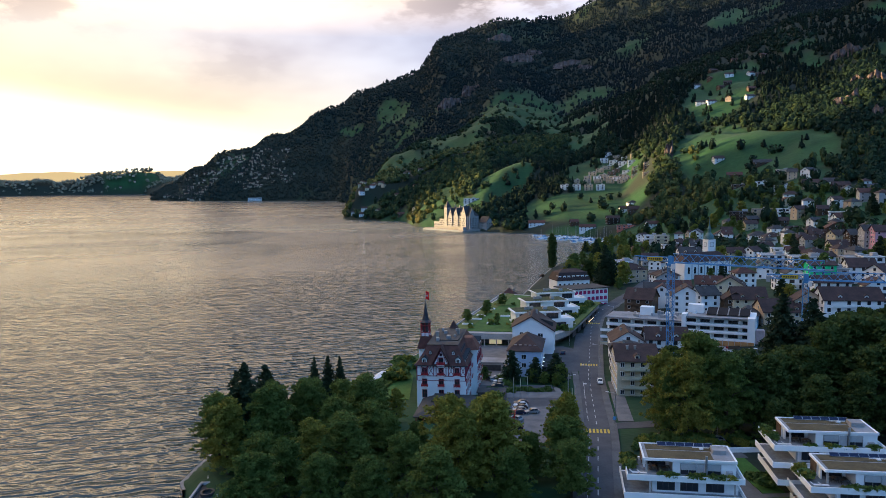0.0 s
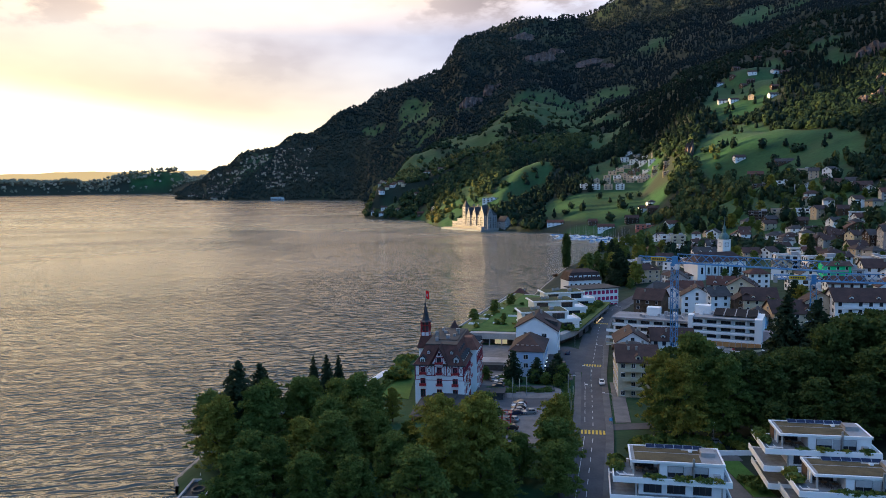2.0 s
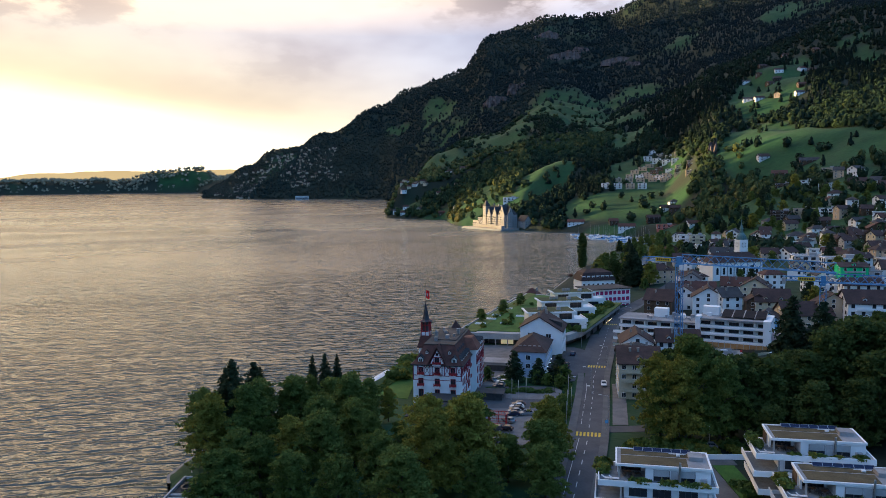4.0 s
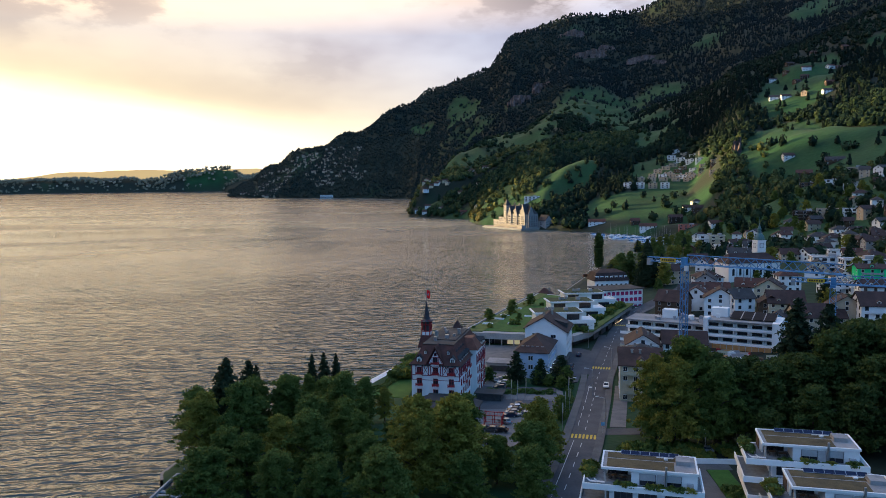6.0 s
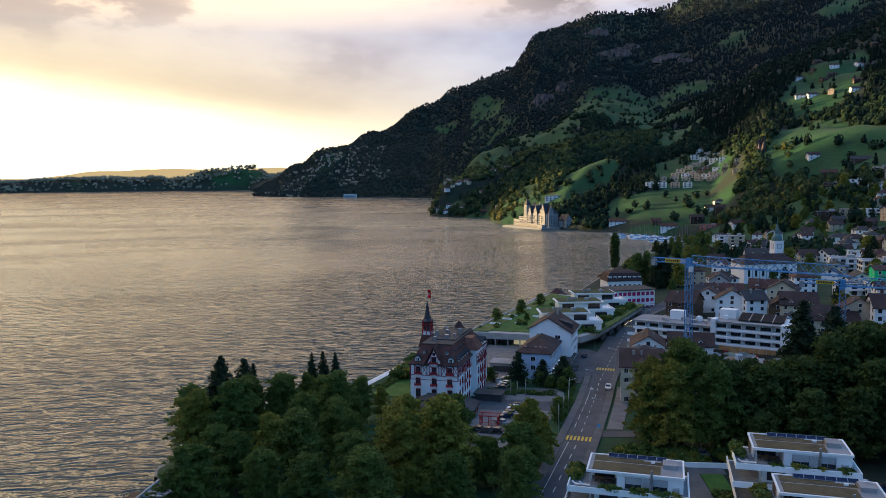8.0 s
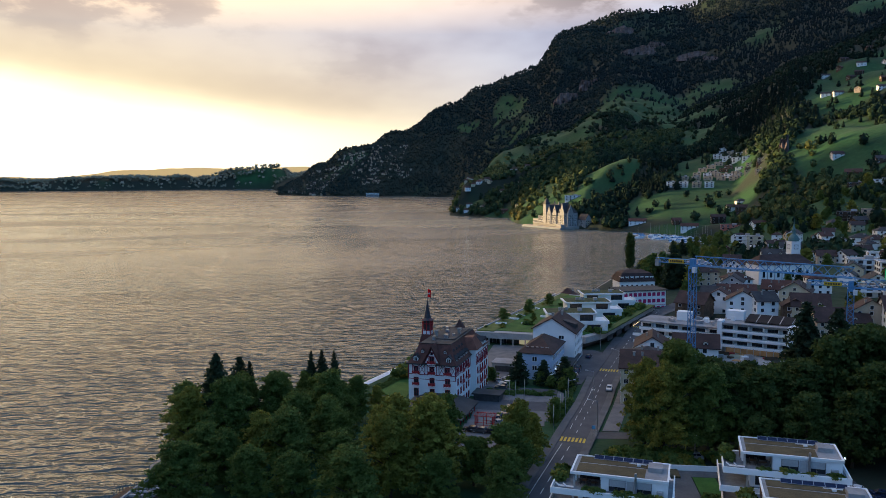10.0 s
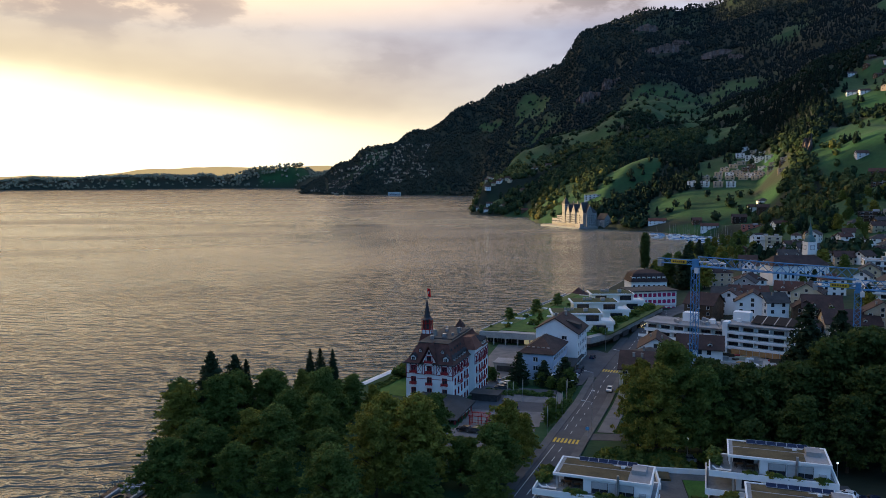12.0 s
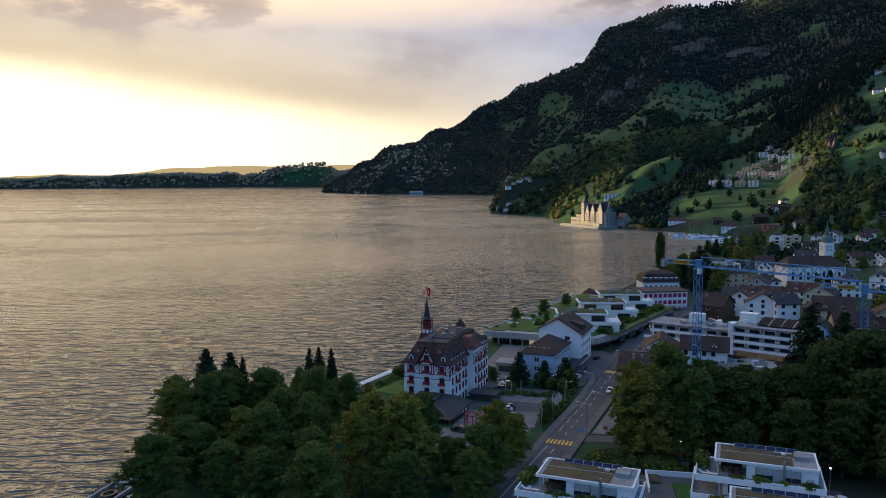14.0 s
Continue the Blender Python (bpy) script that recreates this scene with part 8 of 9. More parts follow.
def car_proto(paint, words):
    ob = thing("car", 0, 0, -50, 0, words, "car", "parked cars")
    bm = bmesh.new()
    sweep(bm, [(-2.1, 0.3), (2.1, 0.3), (2.15, 0.7), (1.9, 0.85), (0.9, 0.95), (-1.9, 1.0), (-2.15, 0.75)], -0.88, 0.88, "x")
    bmesh.ops.bevel(bm, geom=bm.edges[:], offset=0.06, segments=2, affect="EDGES")
    part("body", bm, paint, ob)
    bm = bmesh.new()
    sweep(bm, [(-1.75, 0.95), (0.95, 0.93), (0.25, 1.42), (-1.35, 1.46)], -0.74, 0.74, "x")
    bmesh.ops.bevel(bm, geom=bm.edges[:], offset=0.05, segments=1, affect="EDGES")
    part("cabin_glass", bm, "glass", ob)
    bm = bmesh.new()
    sweep(bm, [(-1.32, 1.44), (0.22, 1.41), (0.12, 1.49), (-0.5, 1.53), (-1.25, 1.49)], -0.68, 0.68, "x")
    part("roof_panel", bm, paint, ob)
    for sx in (-0.72, 0.72):
        bm = bmesh.new()
        tube(bm, (sx * 1.04, 0.93, 0.94), (sx * 0.97, 0.2, 1.44), 0.05, sides=4)
        tube(bm, (sx * 1.04, -0.45, 0.96), (sx * 0.97, -0.45, 1.48), 0.05, sides=4)
        tube(bm, (sx * 1.04, -1.72, 0.96), (sx * 0.97, -1.32, 1.46), 0.06, sides=4)
        part("window_post", bm, paint, ob)
    for sx in (-0.8, 0.8):
        for sy in (-1.3, 1.35):
            bm = bmesh.new()
            tube(bm, (sx - 0.12, sy, 0.32), (sx + 0.12, sy, 0.32), 0.32, sides=12)
            wheel = part("wheel", bm, "black", ob)
            bm = bmesh.new()
            tube(bm, (sx * 1.17 - 0.02, sy, 0.32), (sx * 1.17 + 0.02, sy, 0.32), 0.2, sides=10)
            part("rim", bm, "metal", wheel)
        part("headlight", boxes((sx * 0.8 - 0.15, sx * 0.8 + 0.15, 2.06, 2.15, 0.62, 0.75)), "canvas", ob)
        part("tail_light", boxes((sx * 0.85 - 0.12, sx * 0.85 + 0.12, -2.16, -2.08, 0.72, 0.88)), "red", ob)
    return ob


PAINTS = [("dark blue", (0.012, 0.02, 0.05)), ("silver", (0.22, 0.225, 0.23)), ("black", (0.012, 0.012, 0.014)), ("white", (0.6, 0.6, 0.6)), ("dark grey", (0.05, 0.052, 0.055))]
MODELS = [car_proto(surface(n_.replace(" ", "_") + "_car_paint", c_, tuple(v_ * 1.15 for v_ in c_), 3, 0.25, spec=0.5), "parked " + n_ + " car with dark glass and glossy paint") for n_, c_ in PAINTS]
CARS = [(29.6, 211, 95), (30.4, 214, 95), (31.0, 217, 95), (31.5, 220, 95), (32.0, 223, 95), (33.8, 212, 95), (27.0, 244, 80), (27.6, 247, 80), (28.2, 250, 80), (25.4, 253, 20), (28.6, 256, 60), (22.5, 238, 80),
        (51.2, 263, -12), (52.2, 268.5, -12), (53.0, 274, -12), (57.6, 292, -14), (21.9, 196.4, 75), (24.4, 195.6, 75), (26.9, 195.4, 75), (22.8, 186.6, 60), (28.2, 204.2, 40), (64.6, 186.5, 80), (75.8, 182.5, 80), (92, 179, 80),
        (100, 166, 60), (103.5, 163, 60), (107, 160, 60), (61.5, 246, 170), (105, 157, 60), (102, 150, 60)]
for i, (x, y, r) in enumerate(CARS):
    z = ground_z(x, y) + (0.45 if abs(x - np.interp(y, ROAD_Y, ROAD_X)) < 6 else 0.12)
    m = pose(x, y, z, 0, 0, r)
    if i < len(MODELS):
        MODELS[i].matrix_basis = m
    else:
        copy_thing(MODELS[(i * 7 // 3) % len(MODELS)], m)

# parking areas
lot = thing("parking_area", 0, 0, 0, 0, "grey asphalt car park beside the hotel", "car park", kind="structure")
bm = bmesh.new()
slab(bm, [(23, 198), (38, 196), (44, 228), (45, 244), (21, 246), (19, 226)], 1.5, 3.6)
part("lot", bm, "asphalt", lot, at=pose(0, 0, 0.12))
bm = bmesh.new()
slab(bm, [(20, 245), (31, 243), (33, 268), (46, 310), (20, 312), (16, 262)], 1.5, 3.28)
part("lot", bm, "court", lot)
part("forecourt", boxes((-3, 16, -4, 3, -1, 0.02)), "court", lot, at=pose(32, 234, 3.75, 0, 0, -5))
bm = bmesh.new()
slab(bm, [(44.5, 252), (53, 253), (64, 300), (60, 306), (50, 306), (47, 280)], 1.5, 3.3)
part("forecourt", bm, "asphalt", lot)
part("side_lane", boxes((0, 26, -2.5, 2.5, -1, 0.14)), "asphalt", lot, at=pose(51, 196.5, ground_z(53, 197), 0, 0, 4))
part("car_court", boxes((-7, 7, -14, 8, -1, 0.15)), "asphalt", lot, at=pose(104, 161, ground_z(104, 161), 0, 0, -10))
# low buildings by the hotel's car park
shed = thing("garage", 22.5, 268, 3, -10, "low grey flat-roofed garage beside the car park", "garage")
part("wall", boxes((0, 9, 0, 7, -1, 3)), "concrete", shed)
part("roof", boxes((-0.4, 9.4, -0.4, 7.4, 3, 3.4)), "flat_roof", shed)
part("garage_door", boxes((1, 8, -0.08, 0, 0, 2.3)), "frame_dark", shed)
shed = thing("entrance_pavilion", 19.5, 229.5, 3, -10, "low dark flat-roofed entrance pavilion of the hotel", "pavilion")
part("wall", boxes((0, 8, 0, 5, -1, 2.6)), "frame_dark", shed)
part("roof", boxes((-0.5, 8.5, -0.5, 5.5, 2.6, 3.0)), "felt", shed)


def street_lamp(x, y, turn, h=8.0, arm=1.8, lit=False):
    ob = thing("street_lamp", x, y, ground_z(x, y), turn, "grey steel street lamp with an arm over the road" if arm else "slim grey garden lamp post", "street lamp", "street lamps")
    bm = bmesh.new()
    tube(bm, (0, 0, -0.5), (0, 0, h), 0.09, 0.06, 8)
    if arm:
        tube(bm, (0, 0, h), (arm, 0, h + 0.35), 0.05, 0.05, 6)
    part("pole", bm, "metal", ob)
    part("lamp_head", boxes((arm - 0.35, arm + 0.45, -0.14, 0.14, h + 0.3, h + 0.44)) if arm else boxes((-0.16, 0.16, -0.16, 0.16, h, h + 0.28)), "canvas" if not lit else LAMP_COOL, ob)


for x, y, t, h, a in ((54.6, 199, 172, 8.5, 2.2), (56, 237, 172, 8.5, 2.2), (66.5, 268, 165, 8.5, 2.2), (63, 307, 20, 9, 2.6), (48, 231, 0, 7, 1.8), (75.8, 182, 0, 5.6, 0), (91, 345, 160, 8.5, 2.2), (103, 167, 0, 5.6, 0), (86, 172.5, 0, 5.2, 0)):
    street_lamp(x, y, t, h, a, lit=(a == 0))
for x, y, z in ((44.8, 262, 6.0), (46.2, 268, 6.0), (47.2, 274, 6.0), (43.2, 256.5, 5.6), (12, 204.5, 5.2)):
    ob = thing("wall_lamp", x, y, z, 0, "small bright lamp on a building's edge", "lamp", "lit lamps")
    part("globe", boxes((-0.16, 0.16, -0.16, 0.16, -0.16, 0.16)), LAMP_COOL if x > 20 else LAMP_WARM, ob)
# warm lights of the garage ramp
for i in range(6):
    ob = thing("ramp_lamp", 80.5 + i * 0.9, 349 + i * 2.2, 5.4, 0, "warm lamp in the garage passage by the road", "lamp", "passage lamps")
    part("globe", boxes((-0.15, 0.15, -0.15, 0.15, -0.12, 0.12)), LAMP_WARM, ob)
# green crossing sign and flag poles
sg = thing("traffic_sign", 53.4, 195.2, ground_z(53, 195), 0, "blue and white pedestrian sign on a post", "sign")
bm = bmesh.new()
tube(bm, (0, 0, 0), (0, 0, 3.2), 0.05, 0.05, 6)
part("post", bm, "metal", sg)
part("sign_board", boxes((-0.45, 0.45, -0.05, 0.0, 2.2, 3.1)), "sky_wall", sg)
for x, y in ((30.4, 228.5), (32.3, 227.2), (34.9, 230.5), (43.3, 198), (45.3, 212), (46.9, 216), (48.2, 233)):
    f = thing("banner_pole", x, y, ground_z(x, y), 0, "slim white pole with a furled banner beside the car park", "flagpole", "banner poles")
    bm = bmesh.new()
    tube(bm, (0, 0, 0), (0, 0, 7.5), 0.06, 0.04, 6)
    part("pole", bm, "metal", f)
    part("banner", boxes((0.03, 0.2, -0.03, 0.03, 4.6, 7.2)), "cream", f)


# jetty, bathing house and lawn on the lake side
def jetty():
    ob = thing("jetty", -21.5, 237.5, 0, -17.4, "long pale covered jetty along the shore", "jetty")
    part("deck", boxes((-1.6, 1.6, 0, 33, 0.6, 1.0)), "deck", ob)
    bm = bmesh.new()
    sweep(bm, [(-1.9, 2.6)] + [(1.9 * math.sin(a), 2.6 + 0.75 * math.cos(a)) for a in np.linspace(-1.35, 1.35, 8)] + [(1.9, 2.6)], 0, 33, "y")
    part("canopy", bm, "canvas", ob, "white barrel canopy")
    for i in range(8):
        for u in (-1.6, 1.6):
            part("post", boxes((u - 0.06, u + 0.06, 0.5 + i * 4.6, 0.65 + i * 4.6, -2, 2.7)), "metal", ob)
    lawn = thing("hotel_lawn", 0, 0, 0, 0, "green lawn between the hotel and the lake", "lawn", kind="structure")
    bm = bmesh.new()
    slab(bm, [(-14, 236), (-2, 232), (-1, 262), (-6, 272), (-9, 262)], 0.4, 3.25)
    part("grass", bm, "lawn", lawn)
    rnd = random.Random(700)
    hedge([(-13 + k * 0.2 + rnd.uniform(-1, 1), 243 + k * 0.7, 2.6, rnd.uniform(0.9, 1.6)) for k in range(40)], "low green hedge of shrubs along the jetty", "garden hedges")
    for i in range(16):
        rnd = random.Random(760 + i)
        shrub(rnd.uniform(-8, 1), rnd.uniform(270, 288), 2.6, rnd.uniform(2, 3.6), i, "large green bush by the shore", "shore shrubs")
    rnd = random.Random(800)
    hedge([(24 + k * 0.43, rnd.uniform(236.5, 241), 3.0, rnd.uniform(1.0, 1.9)) for k in range(46)], "dense green hedge along the hotel forecourt", "garden hedges")
    bath = thing("boat_house", -43.7, 163.4, 0, 0, "low timber boat house with grey-framed flat roofs on the lake edge", "boat house")
    bath.matrix_basis = bath.matrix_basis @ Matrix.Diagonal((0.8, 1, 1, 1))
    part("platform", boxes((-6, 12, -30, 7, -3, 1.4)), "deck", bath)
    part("wall", boxes((-4, 2.4, -28, 2, 1.4, 3.5), (2.4, 7.4, -28, 0.3, 1.4, 2.9)), "wood", bath)
    part("roof", boxes((-4.4, 2.2, -28.4, 2.4, 3.5, 3.75), (2.7, 7.6, -28.4, 0.4, 2.9, 3.2)), "felt", bath, "sunken dark roof")
    part("parapet", boxes((-4.8, 2.7, 2.0, 2.6, 3.5, 4.3), (-4.8, -4.2, -28.4, 2.0, 3.5, 4.3), (2.1, 2.7, -28.4, 2.0, 3.5, 4.3), (7.3, 7.7, -28.4, 0.6, 2.9, 3.7), (2.7, 7.7, 0.3, 0.7, 2.9, 3.7)), "grey", bath)
    for v in (-3.2, -17.5):
        bm = bmesh.new()
        rr = [[bm.verts.new((-1 + r_ * math.cos(a), v + r_ * math.sin(a), z)) for a in np.linspace(0, 6.283, 20, endpoint=False)] for r_, z in ((1.9, 3.7), (1.9, 4.35), (1.35, 4.35), (1.35, 3.8))]
        for lo, hi in zip(rr[:-1], rr[1:]):
            for q in range(20):
                bm.faces.new((lo[q], lo[(q + 1) % 20], hi[(q + 1) % 20], hi[q]))
        part("round_duct", bm, "frame_dark", bath)
    for q in range(4):
        part("roof_beam", boxes((-3.8, 1.9, -7.5 - q * 2.0, -6.9 - q * 2.0, 3.75, 4.15)), "grey", bath)
    for v in (-5, -14):
        part("roof_light", boxes((4, 6.2, v - 1.6, v, 3.2, 3.6)), "solar", bath)
        part("hatch", boxes((4.2, 5.2, v - 3.4, v - 2.4, 3.2, 3.9)), "white", bath)
    part("swim_deck", boxes((-13, -5.9, -10, -2, 0.3, 0.8)), "wood", bath)
    for q in range(7):
        part("rail_post", boxes((-13 + q * 1.15, -12.9 + q * 1.15, -2.1, -2.0, 0.8, 1.9), (-13, -12.9, -10 + q * 1.2, -9.9 + q * 1.2, 0.8, 1.9)), "metal", bath)
    for u, v in ((-3.5, 4.5), (1.5, 5.2), (6.5, 4.2)):
        p = bath.matrix_basis @ Vector((u, v, 1.6))
        um = thing("parasol", p.x, p.y, p.z, 0, "closed white parasol on the lake platform", "parasol", "closed parasols")
        bm = bmesh.new()
        tube(bm, (0, 0, 0), (0, 0, 3.3), 0.05, 0.05, 6)
        part("pole", bm, "metal", um)
        bm = bmesh.new()
        tube(bm, (0, 0, 1.2), (0, 0, 3.3), 0.34, 0.06, 8)
        part("canopy", bm, "canvas", um)
    for u in (-9, -6, -3):
        part("mooring_post", boxes((u - 0.2, u + 0.2, 7.0, 7.4, -3, 2.6)), "wood_dark", bath)
    for i in range(14):
        rnd = random.Random(860 + i)
        p = bath.matrix_basis @ Vector((rnd.uniform(-8, 8), rnd.uniform(5.5, 9), 0.6))
        shrub(p.x, p.y, 1.0, rnd.uniform(1.6, 2.6), i, "yellow-green shrub on the lake edge", "lake edge shrubs")


jetty()
for x, y, s in ((32.5, 251.2, 1.15), (40.6, 251.5, 0.8), (47.5, 250.5, 0.95)):
    plant(SLIM, x, y, s * 0.95, width_scale=s * 1.2)
plant(SMALL[0], 48.6, 248.8, 0.85, width_scale=1.0)
plant(SMALL[0], 40.0, 250.6, 0.6, width_scale=0.75)


# ---- the village beyond the lake ----
def far_village():
    r = np.random.RandomState(12)
    rows, tint = [], []
    n = 330
    az = np.concatenate([r.uniform(-17.6, -9.8, n), r.uniform(-41, -20.5, 45), r.uniform(-19.3, -17, 30)])
    rr = np.concatenate([r.uniform(3760, 4130, n), r.uniform(4650, 4720, 45), r.uniform(3830, 4000, 30)])
    x, y = CX + rr * np.sin(np.radians(az)), CY + rr * np.cos(np.radians(az))
    keep = fbm(x, y, 160, 2) > 0.42
    x, y, rr = x[keep], y[keep], rr[keep]
    z = land(x, y)
    bm_v, bm_f, mats = [], [], []
    for i in range(len(x)):
        if z[i] < lake_level(rr[i]) + 1:
            continue
        w, d, h = r.uniform(8, 16), r.uniform(7, 10), r.uniform(5, 8)
        a = r.uniform(-0.4, 0.4) + math.atan2(x[i], y[i]) * -1
        ca, sa = math.cos(a), math.sin(a)
        loc = [(-w, -d, -4), (w, -d, -4), (w, d, -4), (-w, d, -4), (-w, -d, h), (w, -d, h), (w, d, h), (-w, d, h), (-w, 0, h + d * 0.45), (w, 0, h + d * 0.45)]
        k = len(bm_v)
        bm_v += [(x[i] + (u * ca - v * sa) / 2, y[i] + (u * sa + v * ca) / 2, z[i] + q) for u, v, q in loc]
        walls = ((0, 1, 5, 4), (1, 2, 6, 5), (2, 3, 7, 6), (3, 0, 4, 7))
        bm_f += [tuple(k + t for t in f) for f in walls] + [(k + 4, k + 5, k + 9, k + 8), (k + 6, k + 7, k + 8, k + 9), (k + 4, k + 8, k + 7), (k + 5, k + 6, k + 9)]
        mats += [0] * 4 + [1, 1, 0, 0]
    me = bpy.data.meshes.new("far_houses")
    me.from_pydata(bm_v, [], bm_f)
    me.polygons.foreach_set("material_index", mats)
    me.materials.append(M["beige"])
    me.materials.append(M["tile_brown"])
    tagged(new("far_houses", me), "many small white houses on the wooded slope across the lake", "houses", kind="stuff")
    ob = thing("lake_hall", -812, 3536, 9, 12, "long white building at the far lake edge", "building")
    part("wall", boxes((0, 62, 0, 20, -6, 20)), "white", ob)
    part("roof", boxes((-1, 63, -1, 21, 20, 21)), "flat_roof", ob)
    for z in (2, 8, 14):
        part("window_band", boxes((2, 60, -0.4, 0, z, z + 2.4)), "glass", ob)


far_village()

# planting round the hotel's forecourt
for x, y, s_, k in ((21, 250, 0.5, 0), (23.5, 254, 0.55, 2), (21.5, 259, 0.5, 0), (44, 213, 0.75, 0), (46.2, 219, 0.6, 2), (46.8, 244, 0.6, 0), (43, 247, 0.55, 0), (47.2, 226, 0.5, 2), (17.8, 247, 0.5, 0)):
    plant(SMALL[k], x, y, s_, width_scale=s_ * 1.15)
rnd = random.Random(31)
hedge([(45.2 + i * 0.17 + rnd.uniform(-0.3, 0.3), 206 + i * 1.55, 3.0, rnd.uniform(1.0, 1.7)) for i in range(26)], "clipped green hedge along the roadside pavement", "garden hedges")
hedge([(rnd.uniform(29.5, 31.2), 244 + i * 0.9, 3.0, rnd.uniform(1.2, 2.0)) for i in range(14)], "dense green hedge beside the pale blue house", "garden hedges")
bm = bmesh.new()
slab(bm, [(38, 196), (44.2, 197), (47.0, 240), (45.2, 243), (44.2, 228)], 1.5, 3.66)
part("drive", bm, "court", lot)


def red_trellis():
    """A red timber arbour beside the hotel's restaurant."""
    ob = thing("arbour", 25.2, 202.5, ground_z(25.2, 202.5), -9, "red timber arbour with lattice sides beside the hotel restaurant", "arbour")
    for u in (-2.4, 0.0, 2.4):
        for v in (-1.6, 1.6):
            part("post", boxes((u - 0.09, u + 0.09, v - 0.09, v + 0.09, -0.5, 3.0)), "red", ob)
    for v in (-1.6, 1.6):
        part("beam", boxes((-2.8, 2.8, v - 0.08, v + 0.08, 3.0, 3.18)), "red", ob)
    for i in range(8):
        u = -2.6 + i * 0.74
        part("rafter", boxes((u - 0.05, u + 0.05, -2.1, 2.1, 3.18, 3.32)), "red", ob)
    for z in (0.6, 1.3, 2.0):
        part("rail", boxes((-2.4, 2.4, -1.65, -1.57, z, z + 0.09)), "red", ob)
    for s_ in (-1, 1):
        bm = bmesh.new()
        for k in range(3):
            tube(bm, (s_ * 2.4, -1.6 + k * 0.9, 0.2), (s_ * 2.4, -0.7 + k * 0.9, 2.8), 0.045, sides=4)
            tube(bm, (s_ * 2.4, -0.7 + k * 0.9, 0.2), (s_ * 2.4, -1.6 + k * 0.9, 2.8), 0.045, sides=4)
        part("lattice", bm, "red", ob)


red_trellis()
rnd = random.Random(47)
for i in range(10):
    shrub(-6.2 + rnd.uniform(-2.6, 2.6), 257 + rnd.uniform(-3, 5), 2.8, rnd.uniform(2.6, 4.2), i, "tall dense bush at the lawn's edge", "lawn bushes")
hedge([(-12.2 + i * 0.42, 239 + i * 1.5, 2.9, rnd.uniform(0.8, 1.2)) for i in range(18)], "low flowering hedge beside the jetty", "garden hedges")


def verge(name, outline, mat, lift):
    """A paved strip that follows the ground."""
    bm = bmesh.new()
    slab(bm, outline, -0.5, lift)
    for v in bm.verts:
        v.co.z += ground_z(v.co.x, v.co.y)
    part(name, bm, mat, lot)


for k in range(6):
    y0, y1 = 201 + k * 8, 209 + k * 8
    xa, xb = float(np.interp(y0, ROAD_Y, ROAD_X)) + 6.2, float(np.interp(y1, ROAD_Y, ROAD_X)) + 6.2
    verge("paved_verge", [(xa, y0), (xa + 4.2, y0), (xb + 4.2, y1), (xb, y1)], "court", 0.16)

for y0, y1, x0, x1 in ((182, 189, 17.5, 34), (189, 194, 17.5, 34), (194, 199, 17.5, 36), (199, 204, 19.5, 40), (204, 209, 20, 41), (209, 214, 20.5, 42), (214, 220, 20.5, 42.5)):
    verge("hotel_drive", [(x0, y0), (x1, y0), (x1, y1), (x0, y1)], "court", 0.1)

CLEARED = [(o.matrix_basis.translation.x, o.matrix_basis.translation.y, 9.0) for o in scene.objects
           if o.get("category") in ("house", "apartment building", "chalet", "church", "hotel") and o.parent is None]
CLEARED += [(a, b - 11, 15.0) if a > 480 else (a, b - 8, 9.0) for a, b, c in CLEARED if b > 800]
CLEARED += [(115, 560, 55), (150, 630, 65), (190, 720, 75), (215, 810, 52), (260, 640, 60), (300, 1240, 40), (345, 1190, 34), (330, 1150, 26), (200, 1100, 45), (240, 1020, 34), (270, 950, 30), (290, 1030, 30), (45, 1180, 42), (75, 1165, 40), (30, 1215, 34), (260, 960, 30)]
town_trees()


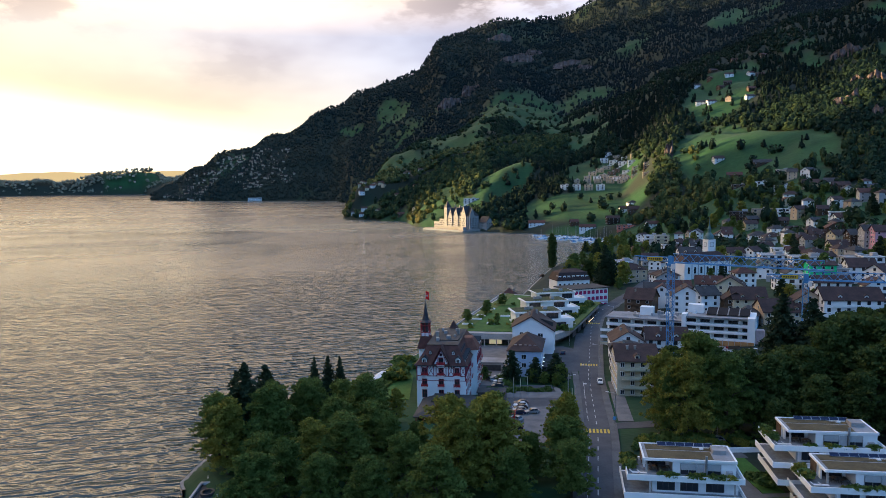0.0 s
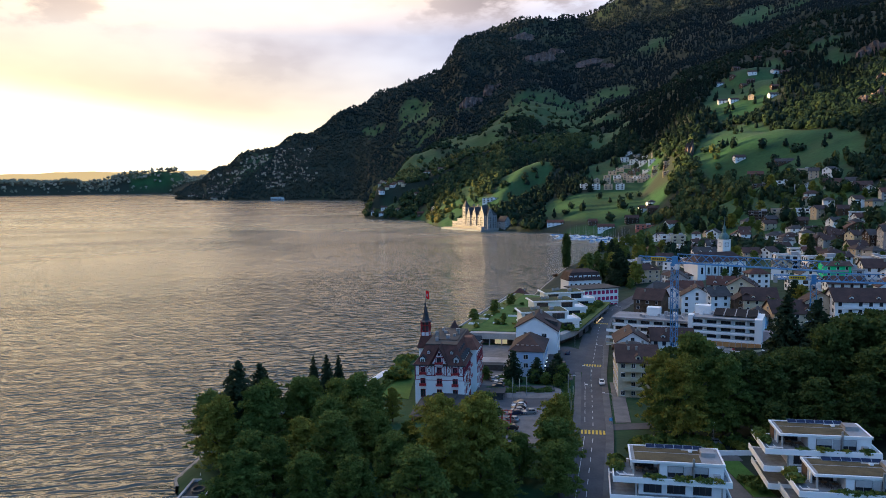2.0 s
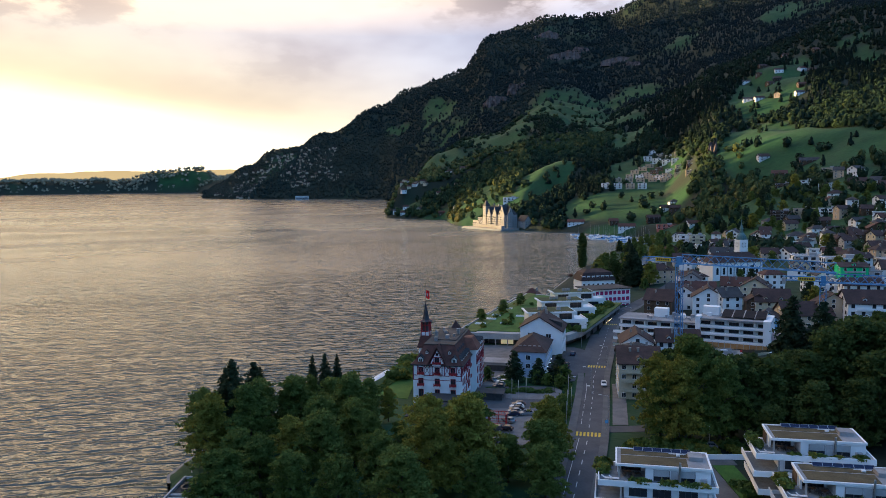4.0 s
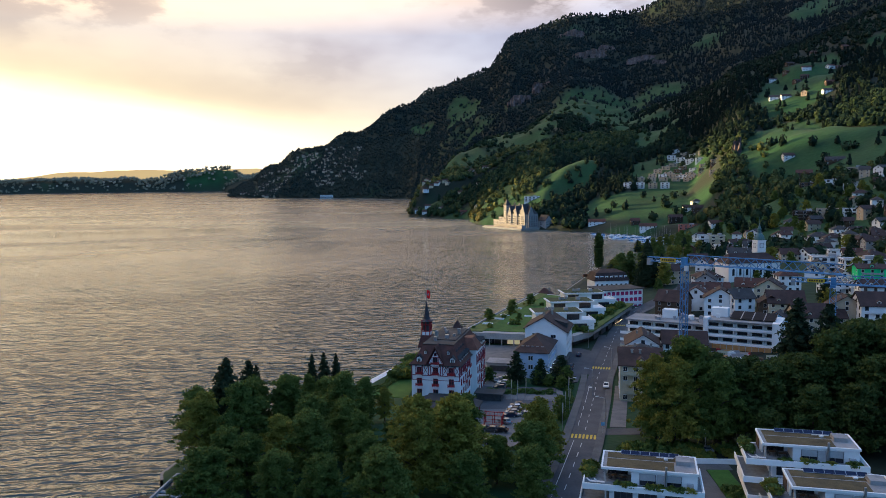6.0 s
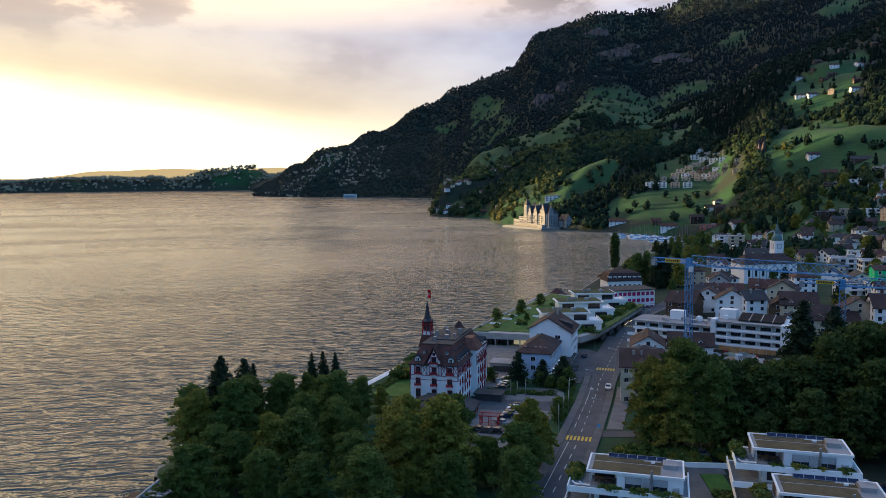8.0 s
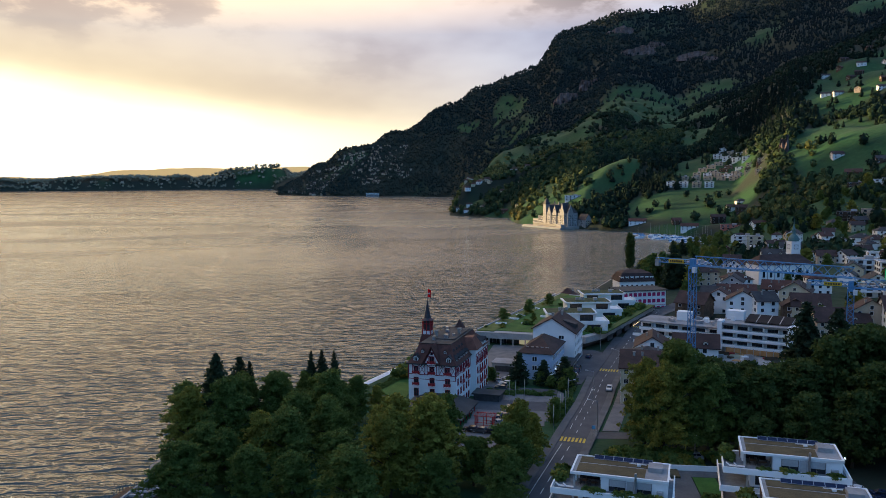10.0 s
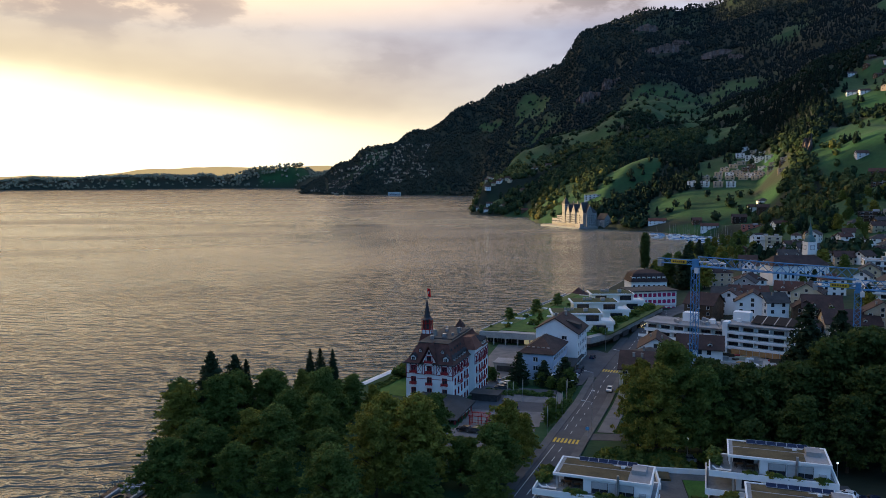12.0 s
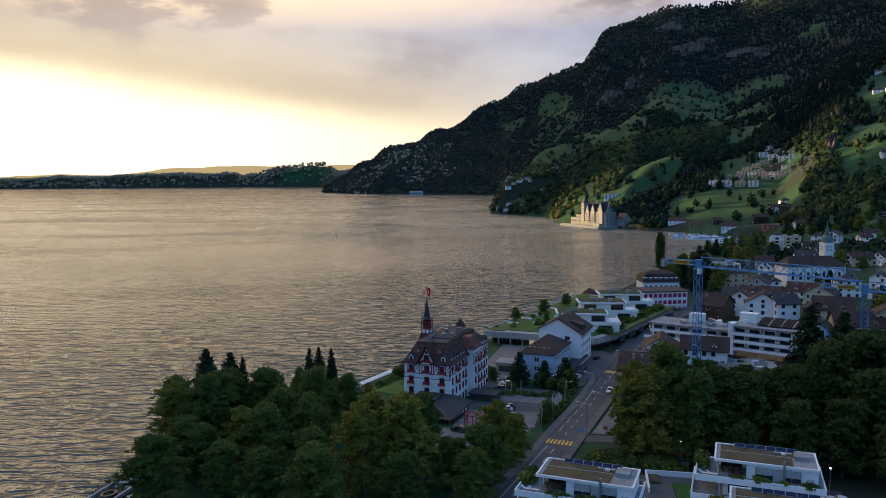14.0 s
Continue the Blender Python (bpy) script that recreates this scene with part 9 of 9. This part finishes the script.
def rock_face(x, y, w, h, turn, seed, label="bare reddish rock face on the wooded slope"):
    """A ragged, fluted cliff that breaks out of the slope."""
    n, m = 48, 12
    z0 = ground_z(x, y)
    u, v = np.meshgrid(np.linspace(-0.5, 0.5, n), np.linspace(0, 1, m), indexing="ij")
    across = u * w + seed * 211.0
    edge = np.clip(2.4 - np.abs(u) * 4.8, 0, 1) ** 0.5
    top = h * (0.28 + 0.75 * fbm(across[:, :1], 0 * across[:, :1], max(w * 0.3, 7), 3)) * edge[:, :1]
    flute = (fbm(across, 0.25 * v * h, max(w * 0.05, 3), 3) - 0.5) * 0.5 * h
    ledge = np.floor(v * 3.999) / 4.0 * 0.16 * h
    P = np.stack([u * w, flute - 0.15 * h * edge + ledge + v * h * 0.1, v * (top + 0.3 * h) - 0.3 * h], -1)
    i, j = np.meshgrid(np.arange(n - 1), np.arange(m - 1), indexing="ij")
    faces = np.stack([i * m + j, (i + 1) * m + j, (i + 1) * m + j + 1, i * m + j + 1], -1).reshape(-1, 4)
    back_ = np.concatenate([P.reshape(-1, 3), P[:, -1] + (0, 0.6 * h, -0.5 * h)])
    k = np.arange(n - 1)
    cap = np.stack([k * m + m - 1, (k + 1) * m + m - 1, n * m + k + 1, n * m + k], 1)
    ob = new("rock_face", mesh_of("rock_face", back_, np.concatenate([faces, cap]), M["rock"]))
    ob.matrix_basis = pose(x, y, z0, 0, 0, turn)
    tagged(ob, label, "rock face", "rock faces")
    for f in (-0.3, -0.1, 0.1, 0.3):
        CLEARED.append((x + f * w, y - 0.5 * h, w * 0.11 + 3))


for i, row in enumerate(((372, 1128, 14, 52, -18), (136, 3345, 130, 60, -2), (226, 3393, 90, 52, -4), (422, 4051, 150, 44, -6), (467, 3699, 170, 48, -7), (564, 3800, 90, 36, -8), (709, 3603, 170, 36, -11), (746, 3463, 70, 27, -12),
                         (798, 1409, 60, 26, -30), (703, 1174, 60, 28, -31), (611, 1077, 40, 26, -30), (590, 958, 26, 22, -32))):
    rock_face(*row, i)
woods_band("woods", "mixed green woods and orchard trees on the lower slopes", 8, 37, 560, 1000, 8.0, 12, 9.5, 40, 1, 0.14)
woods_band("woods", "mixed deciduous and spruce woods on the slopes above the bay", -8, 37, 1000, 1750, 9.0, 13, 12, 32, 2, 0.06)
woods_band("woods", "mixed woods on the middle slopes of the mountain", -7, 37, 1750, 2750, 11.5, 12, 14, 16, 3, 0.08)
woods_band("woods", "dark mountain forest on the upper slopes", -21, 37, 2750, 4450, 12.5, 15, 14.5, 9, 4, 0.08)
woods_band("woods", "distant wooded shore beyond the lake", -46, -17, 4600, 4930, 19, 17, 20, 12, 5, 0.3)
